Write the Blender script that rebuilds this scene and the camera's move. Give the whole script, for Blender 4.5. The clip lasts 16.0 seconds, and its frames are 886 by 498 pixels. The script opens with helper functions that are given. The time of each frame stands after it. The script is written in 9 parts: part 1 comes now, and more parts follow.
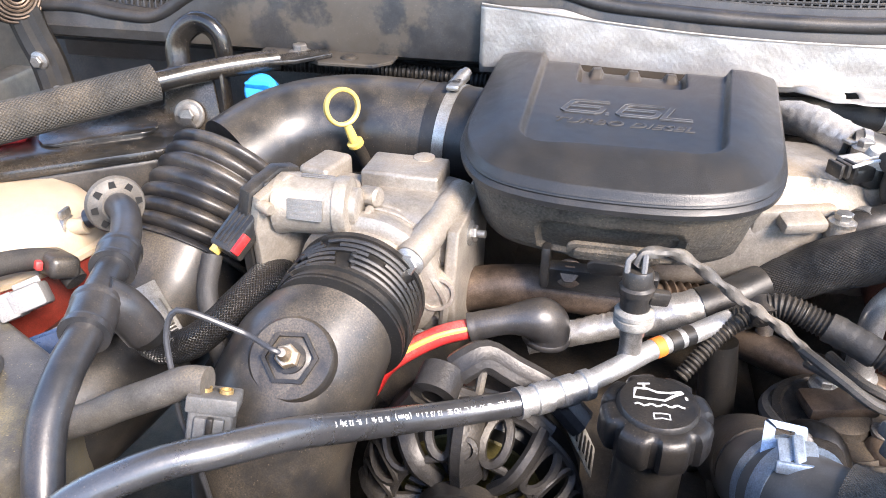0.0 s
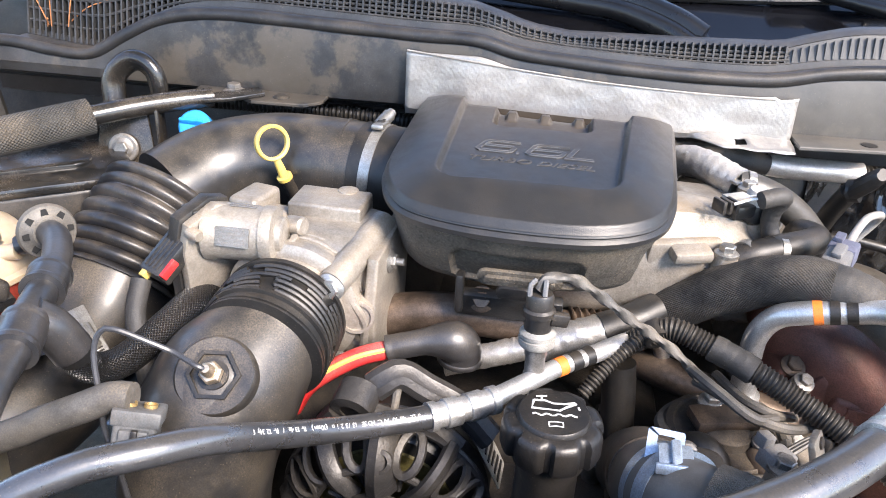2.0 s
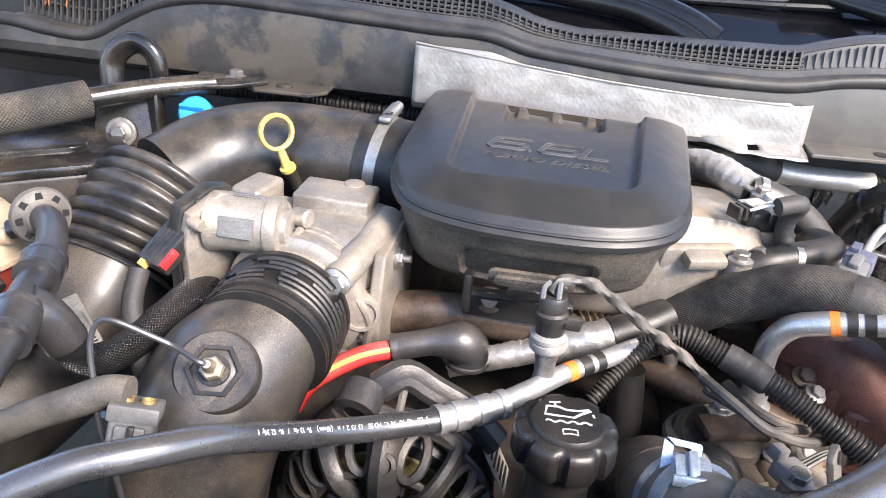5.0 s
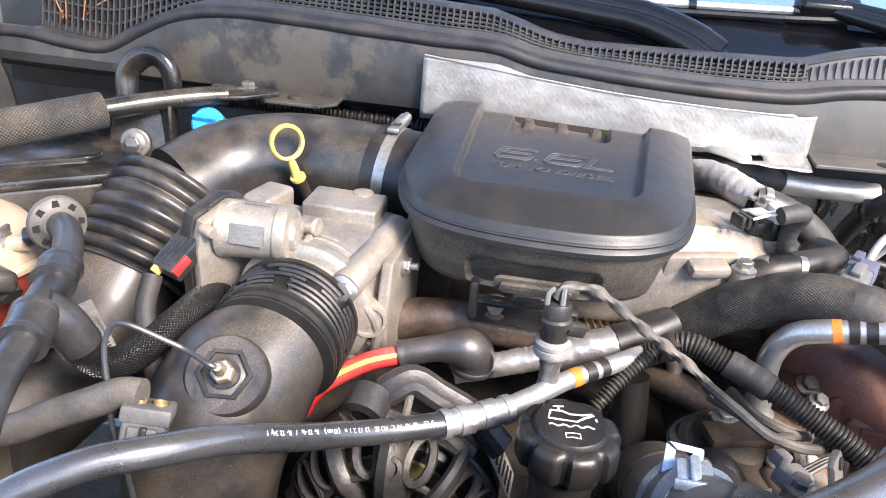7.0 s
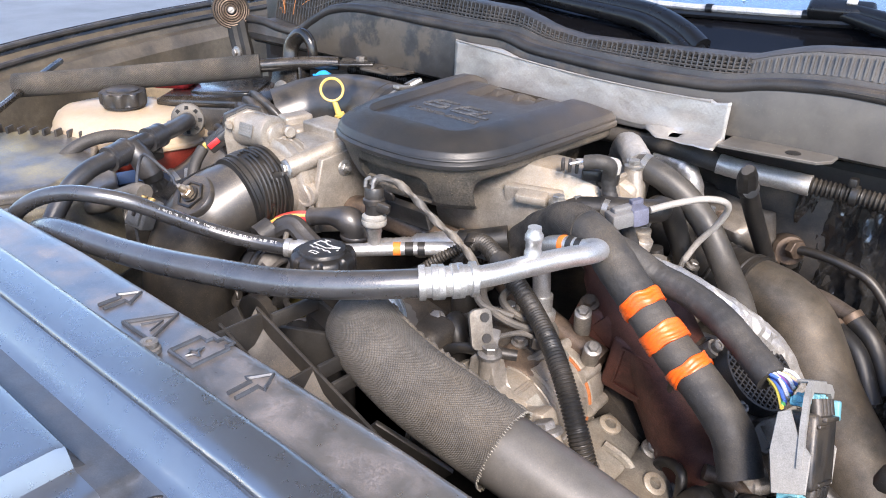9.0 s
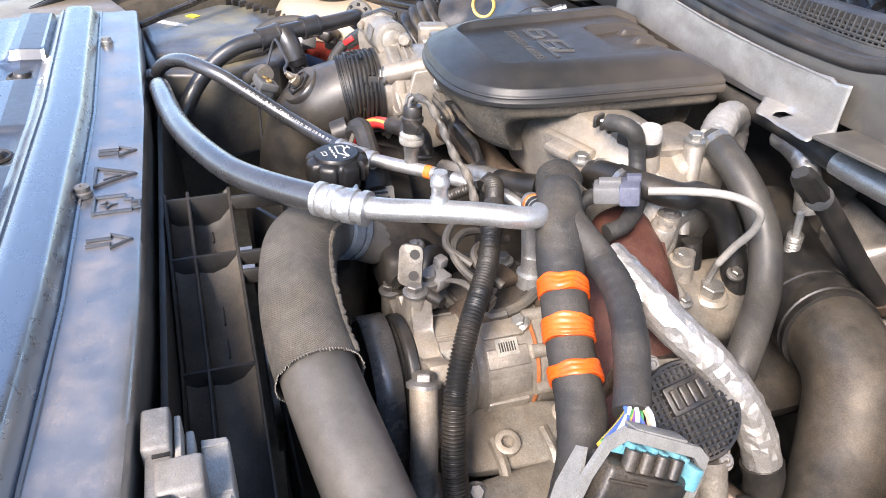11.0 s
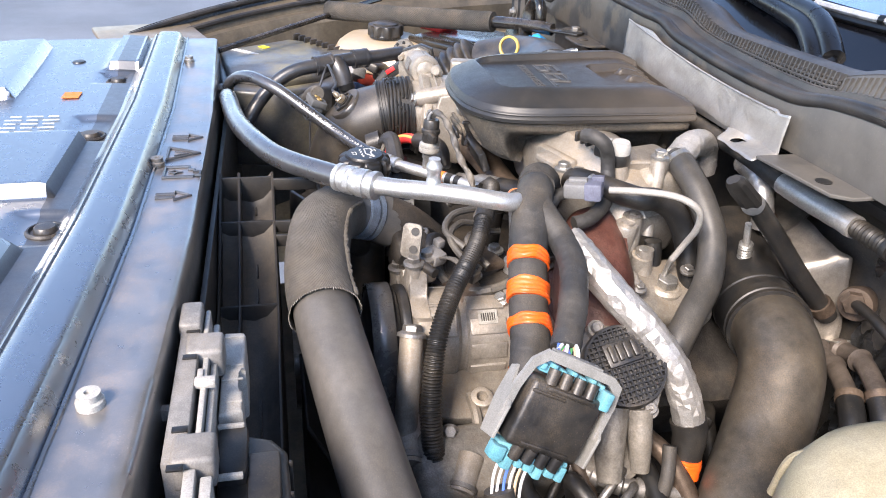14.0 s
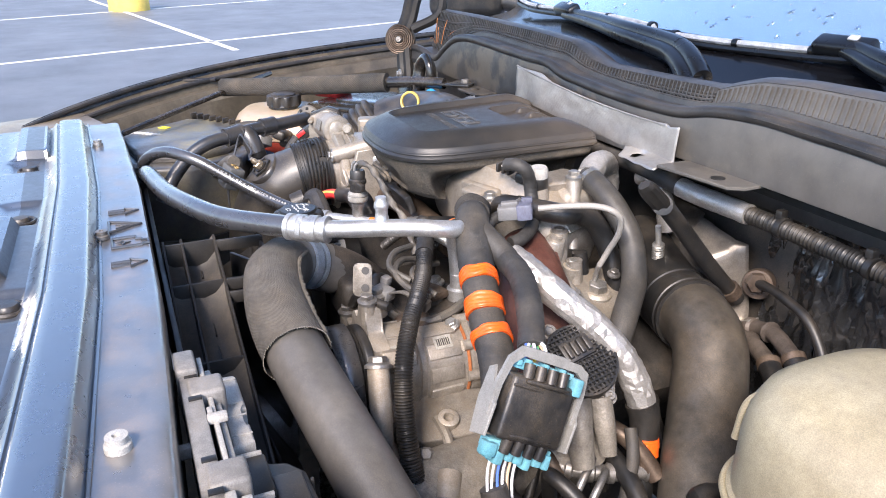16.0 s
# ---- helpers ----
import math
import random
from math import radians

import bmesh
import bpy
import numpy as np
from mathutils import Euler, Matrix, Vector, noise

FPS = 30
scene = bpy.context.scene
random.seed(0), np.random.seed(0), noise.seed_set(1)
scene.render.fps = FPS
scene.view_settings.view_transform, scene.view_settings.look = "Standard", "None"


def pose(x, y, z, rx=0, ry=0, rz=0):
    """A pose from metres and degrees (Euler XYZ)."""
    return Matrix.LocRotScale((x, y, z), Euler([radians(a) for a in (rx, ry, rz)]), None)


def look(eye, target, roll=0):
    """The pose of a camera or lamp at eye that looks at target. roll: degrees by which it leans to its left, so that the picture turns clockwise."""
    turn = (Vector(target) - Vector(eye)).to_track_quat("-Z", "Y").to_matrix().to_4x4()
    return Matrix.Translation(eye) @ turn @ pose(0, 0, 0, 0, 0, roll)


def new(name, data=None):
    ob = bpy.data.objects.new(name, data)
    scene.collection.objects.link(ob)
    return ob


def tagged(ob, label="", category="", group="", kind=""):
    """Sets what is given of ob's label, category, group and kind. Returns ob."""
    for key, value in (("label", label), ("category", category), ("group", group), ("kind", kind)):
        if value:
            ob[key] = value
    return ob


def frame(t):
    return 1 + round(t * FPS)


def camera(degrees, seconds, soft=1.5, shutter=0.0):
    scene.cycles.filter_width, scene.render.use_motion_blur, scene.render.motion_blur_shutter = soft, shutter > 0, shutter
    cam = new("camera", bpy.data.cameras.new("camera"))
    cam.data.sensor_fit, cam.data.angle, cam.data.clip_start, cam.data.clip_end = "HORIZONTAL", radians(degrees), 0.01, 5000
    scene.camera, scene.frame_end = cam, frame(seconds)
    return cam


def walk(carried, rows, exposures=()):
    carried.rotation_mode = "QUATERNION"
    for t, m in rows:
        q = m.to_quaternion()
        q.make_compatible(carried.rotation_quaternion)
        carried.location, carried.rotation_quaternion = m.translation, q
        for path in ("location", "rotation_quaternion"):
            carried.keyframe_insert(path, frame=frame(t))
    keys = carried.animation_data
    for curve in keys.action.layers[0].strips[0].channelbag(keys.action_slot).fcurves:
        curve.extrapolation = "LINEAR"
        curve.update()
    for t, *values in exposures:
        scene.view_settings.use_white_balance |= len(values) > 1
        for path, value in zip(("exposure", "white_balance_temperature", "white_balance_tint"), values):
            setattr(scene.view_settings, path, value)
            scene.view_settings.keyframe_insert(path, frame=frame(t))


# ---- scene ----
cam = camera(59.9, 16.0, soft=1.0)
PATH = [
    (0, (0.011, 0.006, 1.494), (-0.347, 1.699, 0.492), 0.4),
    (0.5, (0.023, -0.001, 1.492), (-0.301, 1.707, 0.503), 1.1),
    (1, (0.021, -0.01, 1.496), (-0.264, 1.72, 0.533), 1.7),
    (1.5, (0.042, -0.036, 1.508), (-0.207, 1.716, 0.577), 2.4),
    (2, (0.039, -0.037, 1.506), (-0.181, 1.734, 0.604), 3.1),
    (2.5, (0.027, -0.03, 1.501), (-0.176, 1.751, 0.614), 3.8),
    (3, (0.023, -0.027, 1.499), (-0.169, 1.754, 0.609), 4.5),
    (3.5, (0.022, -0.025, 1.498), (-0.163, 1.752, 0.599), 5.0),
    (4, (0.017, -0.022, 1.496), (-0.165, 1.752, 0.591), 5.3),
    (6.5, (0.018, -0.024, 1.495), (-0.173, 1.755, 0.601), 5.5),
    (7, (0.022, -0.034, 1.497), (-0.193, 1.75, 0.62), 5.1),
    (7.5, (0.079, -0.085, 1.536), (-0.24, 1.703, 0.699), 3.7),
    (8, (0.307, -0.163, 1.544), (-0.367, 1.535, 0.73), 2.3),
    (8.5, (0.523, -0.143, 1.536), (-0.426, 1.418, 0.722), 0.9),
    (9, (0.675, -0.09, 1.525), (-0.499, 1.285, 0.669), 1.1),
    (9.2, (0.734, -0.062, 1.522), (-0.519, 1.221, 0.637), 1.6),
    (11.3, (0.888, 0.333, 1.542), (-0.742, 0.788, 0.477), 0.8),
    (11.5, (0.875, 0.364, 1.549), (-0.762, 0.779, 0.478), 0.7),
    (12, (0.872, 0.38, 1.547), (-0.779, 0.735, 0.476), 1.0),
    (12.5, (0.921, 0.347, 1.56), (-0.742, 0.685, 0.503), 1.6),
    (13, (0.98, 0.326, 1.561), (-0.701, 0.676, 0.535), 2.3),
    (13.5, (1.039, 0.326, 1.547), (-0.66, 0.71, 0.565), 2.8),
    (14, (1.082, 0.296, 1.539), (-0.646, 0.698, 0.615), 2.8),
    (14.5, (1.086, 0.254, 1.534), (-0.647, 0.732, 0.658), 2.1),
    (15, (1.078, 0.229, 1.542), (-0.634, 0.822, 0.697), 1.3),
    (15.5, (1.082, 0.231, 1.53), (-0.62, 0.89, 0.712), 0.2),
    (16, (1.131, 0.198, 1.521), (-0.579, 0.911, 0.768), -0.8),
]
walk(cam, [(t, look(eye, target, roll)) for t, eye, target, roll in PATH], [(0.0, 2.02, 6430, 17), (2.0, 1.92, 6430, 16), (7.0, 1.92, 6430, 17), (8.8, 1.6, 6330, 17), (11.5, 1.72, 6430, 17), (14.0, 1.66, 6430, 17), (14.5, 1.58, 6400, 17), (15.5, 1.5, 6330, 18), (16.0, 1.48, 6280, 18)])

# ---- world and sun ----
SUN_TO = Vector((0.59, -0.49, 0.645)).normalized()
world = bpy.data.worlds.new("sky_world")
world.use_nodes = True
scene.world = world
wn = world.node_tree
bg = wn.nodes["Background"]
sky = wn.nodes.new("ShaderNodeTexSky")
sky.sky_type = "NISHITA"
sky.sun_disc = False
sky.ozone_density, sky.dust_density, sky.air_density = 1.8, 0.5, 1.0
sky.sun_elevation = math.asin(SUN_TO.z)
sky.sun_rotation = math.atan2(SUN_TO.x, SUN_TO.y)
wn.links.new(sky.outputs[0], bg.inputs[0])
bg.inputs[1].default_value = 0.15
sun_data = bpy.data.lights.new("sun", "SUN")
sun_data.energy = 3.1
sun_data.angle = radians(22)
sun_data.color = (1.0, 0.90, 0.76)
sun = new("sun", sun_data)
sun.matrix_world = look(SUN_TO * 10, (0, 0, 0))

# ---- materials ----
def mat(name, base, rough=0.5, metal=0.0, var=0.3, scale=25.0, bump=0.15, bscale=350.0, dust=0.0,
        dustcol=(0.36, 0.28, 0.19), dscale=14.0, trans=0.0, coat=0.0, spec=0.5, sss=0.0, relief=None, rel_scale=(1, 1, 1), rel_amt=0.4, rel_dist=0.001, rel_turn=None, grain=0.22, grit=900.0, stain=0.0, stain_scale=7.0, drift=None):
    """A procedural surface: two scales of variation, fine bump, dust that settles on what faces up, and an optional woven or ribbed relief."""
    m = bpy.data.materials.new(name)
    m.use_nodes = True
    nt = m.node_tree
    N, L = nt.nodes, nt.links
    p = N["Principled BSDF"]
    p.inputs["Metallic"].default_value = metal
    p.inputs["Transmission Weight"].default_value = trans
    p.inputs["Coat Weight"].default_value = coat
    p.inputs["Coat Roughness"].default_value = 0.22
    p.inputs["Specular IOR Level"].default_value = spec
    if sss:
        p.inputs["Subsurface Weight"].default_value = sss
        p.inputs["Subsurface Radius"].default_value = (0.02, 0.015, 0.008)
        p.inputs["Subsurface Scale"].default_value = 1.0
    geo = N.new("ShaderNodeNewGeometry")
    pos = geo.outputs["Position"]

    def noise_at(s, detail=4.0, vec=None):
        n = N.new("ShaderNodeTexNoise")
        n.inputs["Scale"].default_value = s
        n.inputs["Detail"].default_value = detail
        n.inputs["Roughness"].default_value = 0.62
        L.new(vec or pos, n.inputs["Vector"])
        return n.outputs["Fac"]

    def ramp(fac, a, b, c0=(0, 0, 0, 1), c1=(1, 1, 1, 1)):
        r = N.new("ShaderNodeValToRGB")
        r.color_ramp.elements[0].position, r.color_ramp.elements[1].position = a, b
        r.color_ramp.elements[0].color, r.color_ramp.elements[1].color = c0, c1
        L.new(fac, r.inputs[0])
        return r.outputs[0]

    lo = tuple(max(0.0, c * (1 - var)) for c in base) + (1,)
    hi = tuple(min(1.0, c * (1 + var)) for c in base) + (1,)
    big = noise_at(scale)
    col = ramp(big, 0.32, 0.7, lo, hi)
    fine = ramp(noise_at(max(90.0, scale * 6.0), 8.0), 0.28, 0.72, (0.72, 0.72, 0.72, 1), (1.25, 1.25, 1.25, 1))
    mulc = N.new("ShaderNodeMixRGB"); mulc.blend_type = "MULTIPLY"; mulc.inputs[0].default_value = min(1.0, var * 2.2)
    L.new(col, mulc.inputs[1]); L.new(fine, mulc.inputs[2])
    col = mulc.outputs[0]
    speck = ramp(noise_at(grit, 2.0), 0.3, 0.7, (1 - grain,) * 3 + (1,), (1 + grain,) * 3 + (1,))
    mg = N.new("ShaderNodeMixRGB"); mg.blend_type = "MULTIPLY"; mg.inputs[0].default_value = 1.0
    L.new(col, mg.inputs[1]); L.new(speck, mg.inputs[2])
    col = mg.outputs[0]
    rgh = ramp(noise_at(scale * 2.3), 0.3, 0.7, (max(0, rough - 0.05),) * 3 + (1,), (min(1, rough + 0.06),) * 3 + (1,))
    if stain > 0:
        # dried mud with crisp edges
        blot = ramp(noise_at(stain_scale, 15.0), 0.54, 0.575, (0, 0, 0, 1), (stain,) * 3 + (1,))
        mb = N.new("ShaderNodeMixRGB")
        L.new(blot, mb.inputs[0]); L.new(col, mb.inputs[1]); mb.inputs[2].default_value = tuple(0.62 * q for q in dustcol) + (1,)
        col = mb.outputs[0]
    if drift:
        # a film of road dust that thickens along one axis of the car
        sx = N.new("ShaderNodeSeparateXYZ"); L.new(pos, sx.inputs[0])
        film = N.new("ShaderNodeMapRange")
        film.inputs[1].default_value, film.inputs[2].default_value = drift[0], drift[1]
        film.inputs[3].default_value, film.inputs[4].default_value = 0.0, drift[2]
        L.new(sx.outputs[drift[3] if len(drift) > 3 else 0], film.inputs[0])
        brk = N.new("ShaderNodeMath"); brk.operation = "MULTIPLY"; brk.use_clamp = True
        L.new(film.outputs[0], brk.inputs[0]); L.new(ramp(noise_at(20.0, 10.0), 0.3, 0.6, (0.6, 0.6, 0.6, 1), (1, 1, 1, 1)), brk.inputs[1])
        mf = N.new("ShaderNodeMixRGB")
        L.new(brk.outputs[0], mf.inputs[0]); L.new(col, mf.inputs[1]); mf.inputs[2].default_value = (0.135, 0.127, 0.115, 1) if len(drift) < 4 else dustcol + (1,)
        col = mf.outputs[0]
    if dust > 0:
        sep = N.new("ShaderNodeSeparateXYZ")
        L.new(geo.outputs["Normal"], sep.inputs[0])
        up = N.new("ShaderNodeMapRange")
        up.inputs[1].default_value, up.inputs[2].default_value = -0.35, 0.9
        up.inputs[3].default_value, up.inputs[4].default_value = 0.25, 1.0
        L.new(sep.outputs[2], up.inputs[0])
        patches = ramp(noise_at(dscale, 14.0), 0.43, 0.64)
        grains = ramp(noise_at(750.0, 5.0), 0.4, 0.62, (0.3,) * 3 + (1,), (1.25,) * 3 + (1,))
        a = N.new("ShaderNodeMath"); a.operation = "MULTIPLY"
        L.new(up.outputs[0], a.inputs[0]); L.new(patches, a.inputs[1])
        b = N.new("ShaderNodeMath"); b.operation = "MULTIPLY"
        L.new(a.outputs[0], b.inputs[0]); L.new(grains, b.inputs[1])
        c = N.new("ShaderNodeMath"); c.operation = "MULTIPLY"; c.use_clamp = True
        L.new(b.outputs[0], c.inputs[0]); c.inputs[1].default_value = dust
        mx = N.new("ShaderNodeMixRGB")
        L.new(c.outputs[0], mx.inputs[0]); L.new(col, mx.inputs[1]); mx.inputs[2].default_value = dustcol + (1,)
        col = mx.outputs[0]
        vor = N.new("ShaderNodeTexVoronoi")
        vor.inputs["Scale"].default_value = 320.0
        L.new(pos, vor.inputs["Vector"])
        dots = ramp(vor.outputs["Distance"], 0.10, 0.2, (min(1.0, 0.1 + 0.45 * dust),) * 3 + (1,), (0, 0, 0, 1))
        keep = N.new("ShaderNodeMath"); keep.operation = "MULTIPLY"; keep.use_clamp = True
        L.new(dots, keep.inputs[0]); L.new(ramp(noise_at(45.0, 2.0), 0.45, 0.6), keep.inputs[1])
        ms = N.new("ShaderNodeMixRGB")
        L.new(keep.outputs[0], ms.inputs[0]); L.new(col, ms.inputs[1]); ms.inputs[2].default_value = tuple(min(1.0, q * 1.25) for q in dustcol) + (1,)
        col = ms.outputs[0]
        mr = N.new("ShaderNodeMixRGB")
        L.new(c.outputs[0], mr.inputs[0]); L.new(rgh, mr.inputs[1]); mr.inputs[2].default_value = (0.9, 0.9, 0.9, 1)
        rgh = mr.outputs[0]
        if metal > 0.3:
            mm = N.new("ShaderNodeMixRGB")
            L.new(c.outputs[0], mm.inputs[0]); mm.inputs[1].default_value = (metal,) * 3 + (1,); mm.inputs[2].default_value = (0, 0, 0, 1)
            L.new(mm.outputs[0], p.inputs["Metallic"])
    bm_node = N.new("ShaderNodeBump")
    bm_node.inputs["Strength"].default_value = bump
    bm_node.inputs["Distance"].default_value = 0.0006
    L.new(noise_at(bscale, 3.0), bm_node.inputs["Height"])
    last = bm_node
    if relief:
        tc = N.new("ShaderNodeTexCoord")
        mp = N.new("ShaderNodeMapping")
        mp.inputs["Scale"].default_value = rel_scale
        L.new(tc.outputs["UV"] if rel_turn is None else pos, mp.inputs[0])
        if rel_turn is not None:
            mp.inputs["Rotation"].default_value = rel_turn
        sp = N.new("ShaderNodeSeparateXYZ")
        L.new(mp.outputs[0], sp.inputs[0])

        def sine(sock):
            s = N.new("ShaderNodeMath"); s.operation = "SINE"; L.new(sock, s.inputs[0]); return s.outputs[0]

        def two(op, a, b):
            s = N.new("ShaderNodeMath"); s.operation = op
            for i, q in enumerate((a, b)):
                if isinstance(q, float):
                    s.inputs[i].default_value = q
                else:
                    L.new(q, s.inputs[i])
            return s.outputs[0]
        u, v = sp.outputs[0], sp.outputs[1]
        if relief == "weave":
            h = two("MULTIPLY", sine(u), sine(v))
        elif relief == "braid":
            h = two("MAXIMUM", sine(two("ADD", u, v)), sine(two("SUBTRACT", u, v)))
        elif relief == "rib":
            h = sine(v)
        else:
            h = sine(two("ADD", u, two("MULTIPLY", v, 0.35)))
        b2 = N.new("ShaderNodeBump")
        b2.inputs["Strength"].default_value = rel_amt
        b2.inputs["Distance"].default_value = rel_dist
        L.new(h, b2.inputs["Height"]); L.new(bm_node.outputs[0], b2.inputs["Normal"])
        last = b2
        # shading painted into the colour: grooves of the relief darker, ridges lighter
        groove_shade = N.new("ShaderNodeMapRange")
        groove_shade.inputs[1].default_value, groove_shade.inputs[2].default_value = -1, 1
        groove_shade.inputs[3].default_value, groove_shade.inputs[4].default_value = 1 - 0.5 * min(1, rel_amt), 1 + 0.15 * min(1, rel_amt)
        L.new(h, groove_shade.inputs[0])
        vm = N.new("ShaderNodeVectorMath"); vm.operation = "SCALE"
        L.new(col, vm.inputs[0]); L.new(groove_shade.outputs[0], vm.inputs["Scale"])
        col = vm.outputs[0]
    L.new(last.outputs[0], p.inputs["Normal"])
    L.new(col, p.inputs["Base Color"])
    L.new(rgh, p.inputs["Roughness"])
    return m


WIPER_BLACK = mat("wiper_black_paint", (0.008, 0.008, 0.0085), 0.3, spec=0.45, var=0.25, bump=0.1)
WIPER_GREY = mat("wiper_spine_grey", (0.5, 0.49, 0.48), 0.42, spec=0.5, var=0.3, scale=40)
HOSE_SMOOTH = mat("smooth_grey_hose", (0.088, 0.083, 0.077), 0.42, dust=0.25, dustcol=(0.2, 0.165, 0.12), dscale=7, bump=0.12, var=0.28, scale=9, spec=0.55, grain=0.1)
HEATER_RUBBER = mat("dark_grey_heater_rubber", (0.04, 0.039, 0.037), 0.42, dust=0.3, dustcol=(0.2, 0.165, 0.12), dscale=10, bump=0.15, grain=0.12)
THREAD = mat("frayed_thread", (0.26, 0.24, 0.2), 0.9, var=0.5, scale=120)
# paler grey that paints the highlight along the letters' edges
LETTER_HIGHLIGHT = mat("letter_edge_highlight", (0.085, 0.083, 0.08), 0.35, var=0.35, scale=60, spec=0.6)
LINE_BROWN = mat("brown_coated_line", (0.095, 0.078, 0.066), 0.46, 0.3, var=0.35, scale=40, dust=0.3, dustcol=(0.18, 0.14, 0.1))
LID_LETTER = mat("raised_letter_plastic", (0.021, 0.0215, 0.023), 0.35, dust=0.2, dscale=9.0, spec=0.6)
BLACK_PLASTIC = mat("black_plastic_dusty", (0.018, 0.018, 0.0185), 0.36, dust=0.32, dustcol=(0.24, 0.185, 0.12), dscale=22, bump=0.4, spec=0.6)
LID_PLASTIC = mat("lid_plastic", (0.02, 0.0203, 0.0212), 0.37, dust=0.1, dustcol=(0.15, 0.115, 0.078), dscale=30.0, bump=0.4, bscale=900, spec=0.5, var=0.1, grain=0.25, drift=(0.66, 0.87, 0.42, 1))
BOX_PLASTIC = mat("box_plastic", (0.055, 0.05, 0.042), 0.7, dust=0.95, dustcol=(0.26, 0.2, 0.13), bump=1.0, bscale=420, dscale=16, grain=0.55, grit=420)
PIPE_PLASTIC = mat("moulded_pipe_plastic", (0.021, 0.0205, 0.0205), 0.34, dust=0.36, dustcol=(0.26, 0.205, 0.135), dscale=15, bump=0.2, spec=0.6, coat=0.25)
RUBBER = mat("hose_rubber", (0.024, 0.0245, 0.027), 0.36, dust=0.26, dustcol=(0.2, 0.155, 0.105), dscale=18, bump=0.25, spec=0.7, coat=0.3)
BELLOWS_RUBBER = mat("dusty_bellows_rubber", (0.017, 0.017, 0.0185), 0.34, dust=0.45, dustcol=(0.2, 0.16, 0.11), dscale=26, bump=0.25, spec=0.6, coat=0.1)
FILTER_PLASTIC = mat("dusty_filter_box_plastic", (0.075, 0.072, 0.07), 0.36, dust=0.9, dustcol=(0.34, 0.29, 0.14), dscale=7.0, var=0.3, bump=0.4, spec=0.7, coat=0.5)
LEDGE_PLASTIC = mat("dust_filmed_ledge_plastic", (0.05, 0.05, 0.054), 0.31, dust=0.6, dustcol=(0.27, 0.22, 0.19), dscale=22.0, var=0.3, scale=40, bump=0.25, bscale=260, spec=1.0, coat=0.8, drift=(0.1, 0.5, 0.7))
AC_RUBBER = mat("line_hose_rubber", (0.035, 0.036, 0.039), 0.28, dust=0.08, bump=0.2, spec=1.0, coat=0.8)
RUBBER_GREY = mat("worn_grey_rubber", (0.08, 0.076, 0.07), 0.5, dust=0.45, dustcol=(0.26, 0.21, 0.145), bump=0.4, bscale=260, var=0.35)
RUBBER_DARK = mat("dark_rubber", (0.012, 0.012, 0.012), 0.42, dust=0.22, dustcol=(0.2, 0.155, 0.105), dscale=20, spec=0.55, bump=0.3)
ALU_CAST = mat("cast_aluminium", (0.36, 0.335, 0.295), 0.42, 0.6, var=0.25, dust=0.9, dustcol=(0.27, 0.21, 0.135), dscale=16.0, bump=0.7, bscale=420, grain=0.15, grit=600)
ALU_PIPE = mat("drawn_aluminium", (0.55, 0.55, 0.545), 0.40, 0.85, var=0.12, scale=60, dust=0.25, dustcol=(0.5, 0.48, 0.44), bump=0.2)
STEEL = mat("dull_steel", (0.27, 0.26, 0.245), 0.42, 0.8, var=0.35, dust=0.5, dustcol=(0.2, 0.15, 0.1), bump=0.4)
ZINC = mat("zinc_plated", (0.42, 0.41, 0.385), 0.34, 0.85, var=0.3, dust=0.4, dustcol=(0.2, 0.16, 0.11), bump=0.4, bscale=600)
BROWN_STEEL = mat("brown_heated_steel", (0.12, 0.088, 0.066), 0.45, 0.6, var=0.45, dust=0.5, dustcol=(0.18, 0.13, 0.085), bump=0.4)
FOIL = mat("aluminium_foil", (0.54, 0.52, 0.49), 0.42, 0.8, var=0.15, scale=50, dust=0.4, dustcol=(0.4, 0.34, 0.27), bump=1.0, bscale=140)
FOIL_SHIELD = mat("embossed_foil_shield", (0.40, 0.385, 0.365), 0.36, 0.65, var=0.16, scale=14, dust=0.5, dustcol=(0.34, 0.3, 0.25), dscale=9, bump=0.9, bscale=160, grain=0.1, relief="weave", rel_scale=(1000, 600, 800), rel_amt=0.05, rel_dist=0.0008, rel_turn=(1.5708, 0.5, 0.0))
FIBRE_SLEEVE = mat("woven_fibre_sleeve", (0.05, 0.047, 0.042), 0.85, relief="weave", rel_scale=(1500, 1500, 1), rel_amt=0.9, dust=0.35)
RAD_SLEEVE = mat("ribbed_cloth_sleeve", (0.095, 0.086, 0.073), 0.85, relief="weave", rel_scale=(3000, 2600, 1), rel_amt=0.5, dust=0.3, dustcol=(0.24, 0.19, 0.13))
KNIT = mat("knitted_black_sleeve", (0.030, 0.028, 0.0255), 0.9, relief="weave", rel_scale=(2600, 2100, 1), rel_amt=0.4, var=0.6, scale=70, dust=0.35, dustcol=(0.17, 0.135, 0.095), dscale=40, bump=1.0, bscale=420)
BRAID = mat("braided_hose_cover", (0.013, 0.013, 0.0135), 0.3, relief="braid", rel_scale=(2100, 2100, 1), rel_amt=0.95, dust=0.08, spec=0.7)
TAPE = mat("black_cloth_tape", (0.032, 0.031, 0.03), 0.6, relief="wrap", rel_scale=(60, 420, 1), rel_amt=0.22, dust=0.3, dustcol=(0.2, 0.16, 0.11), bump=0.6, bscale=700)
TAPE_ORANGE = mat("orange_tape", (0.86, 0.115, 0.008), 0.36, var=0.22, scale=60, dust=0.1, bump=0.5, bscale=260)
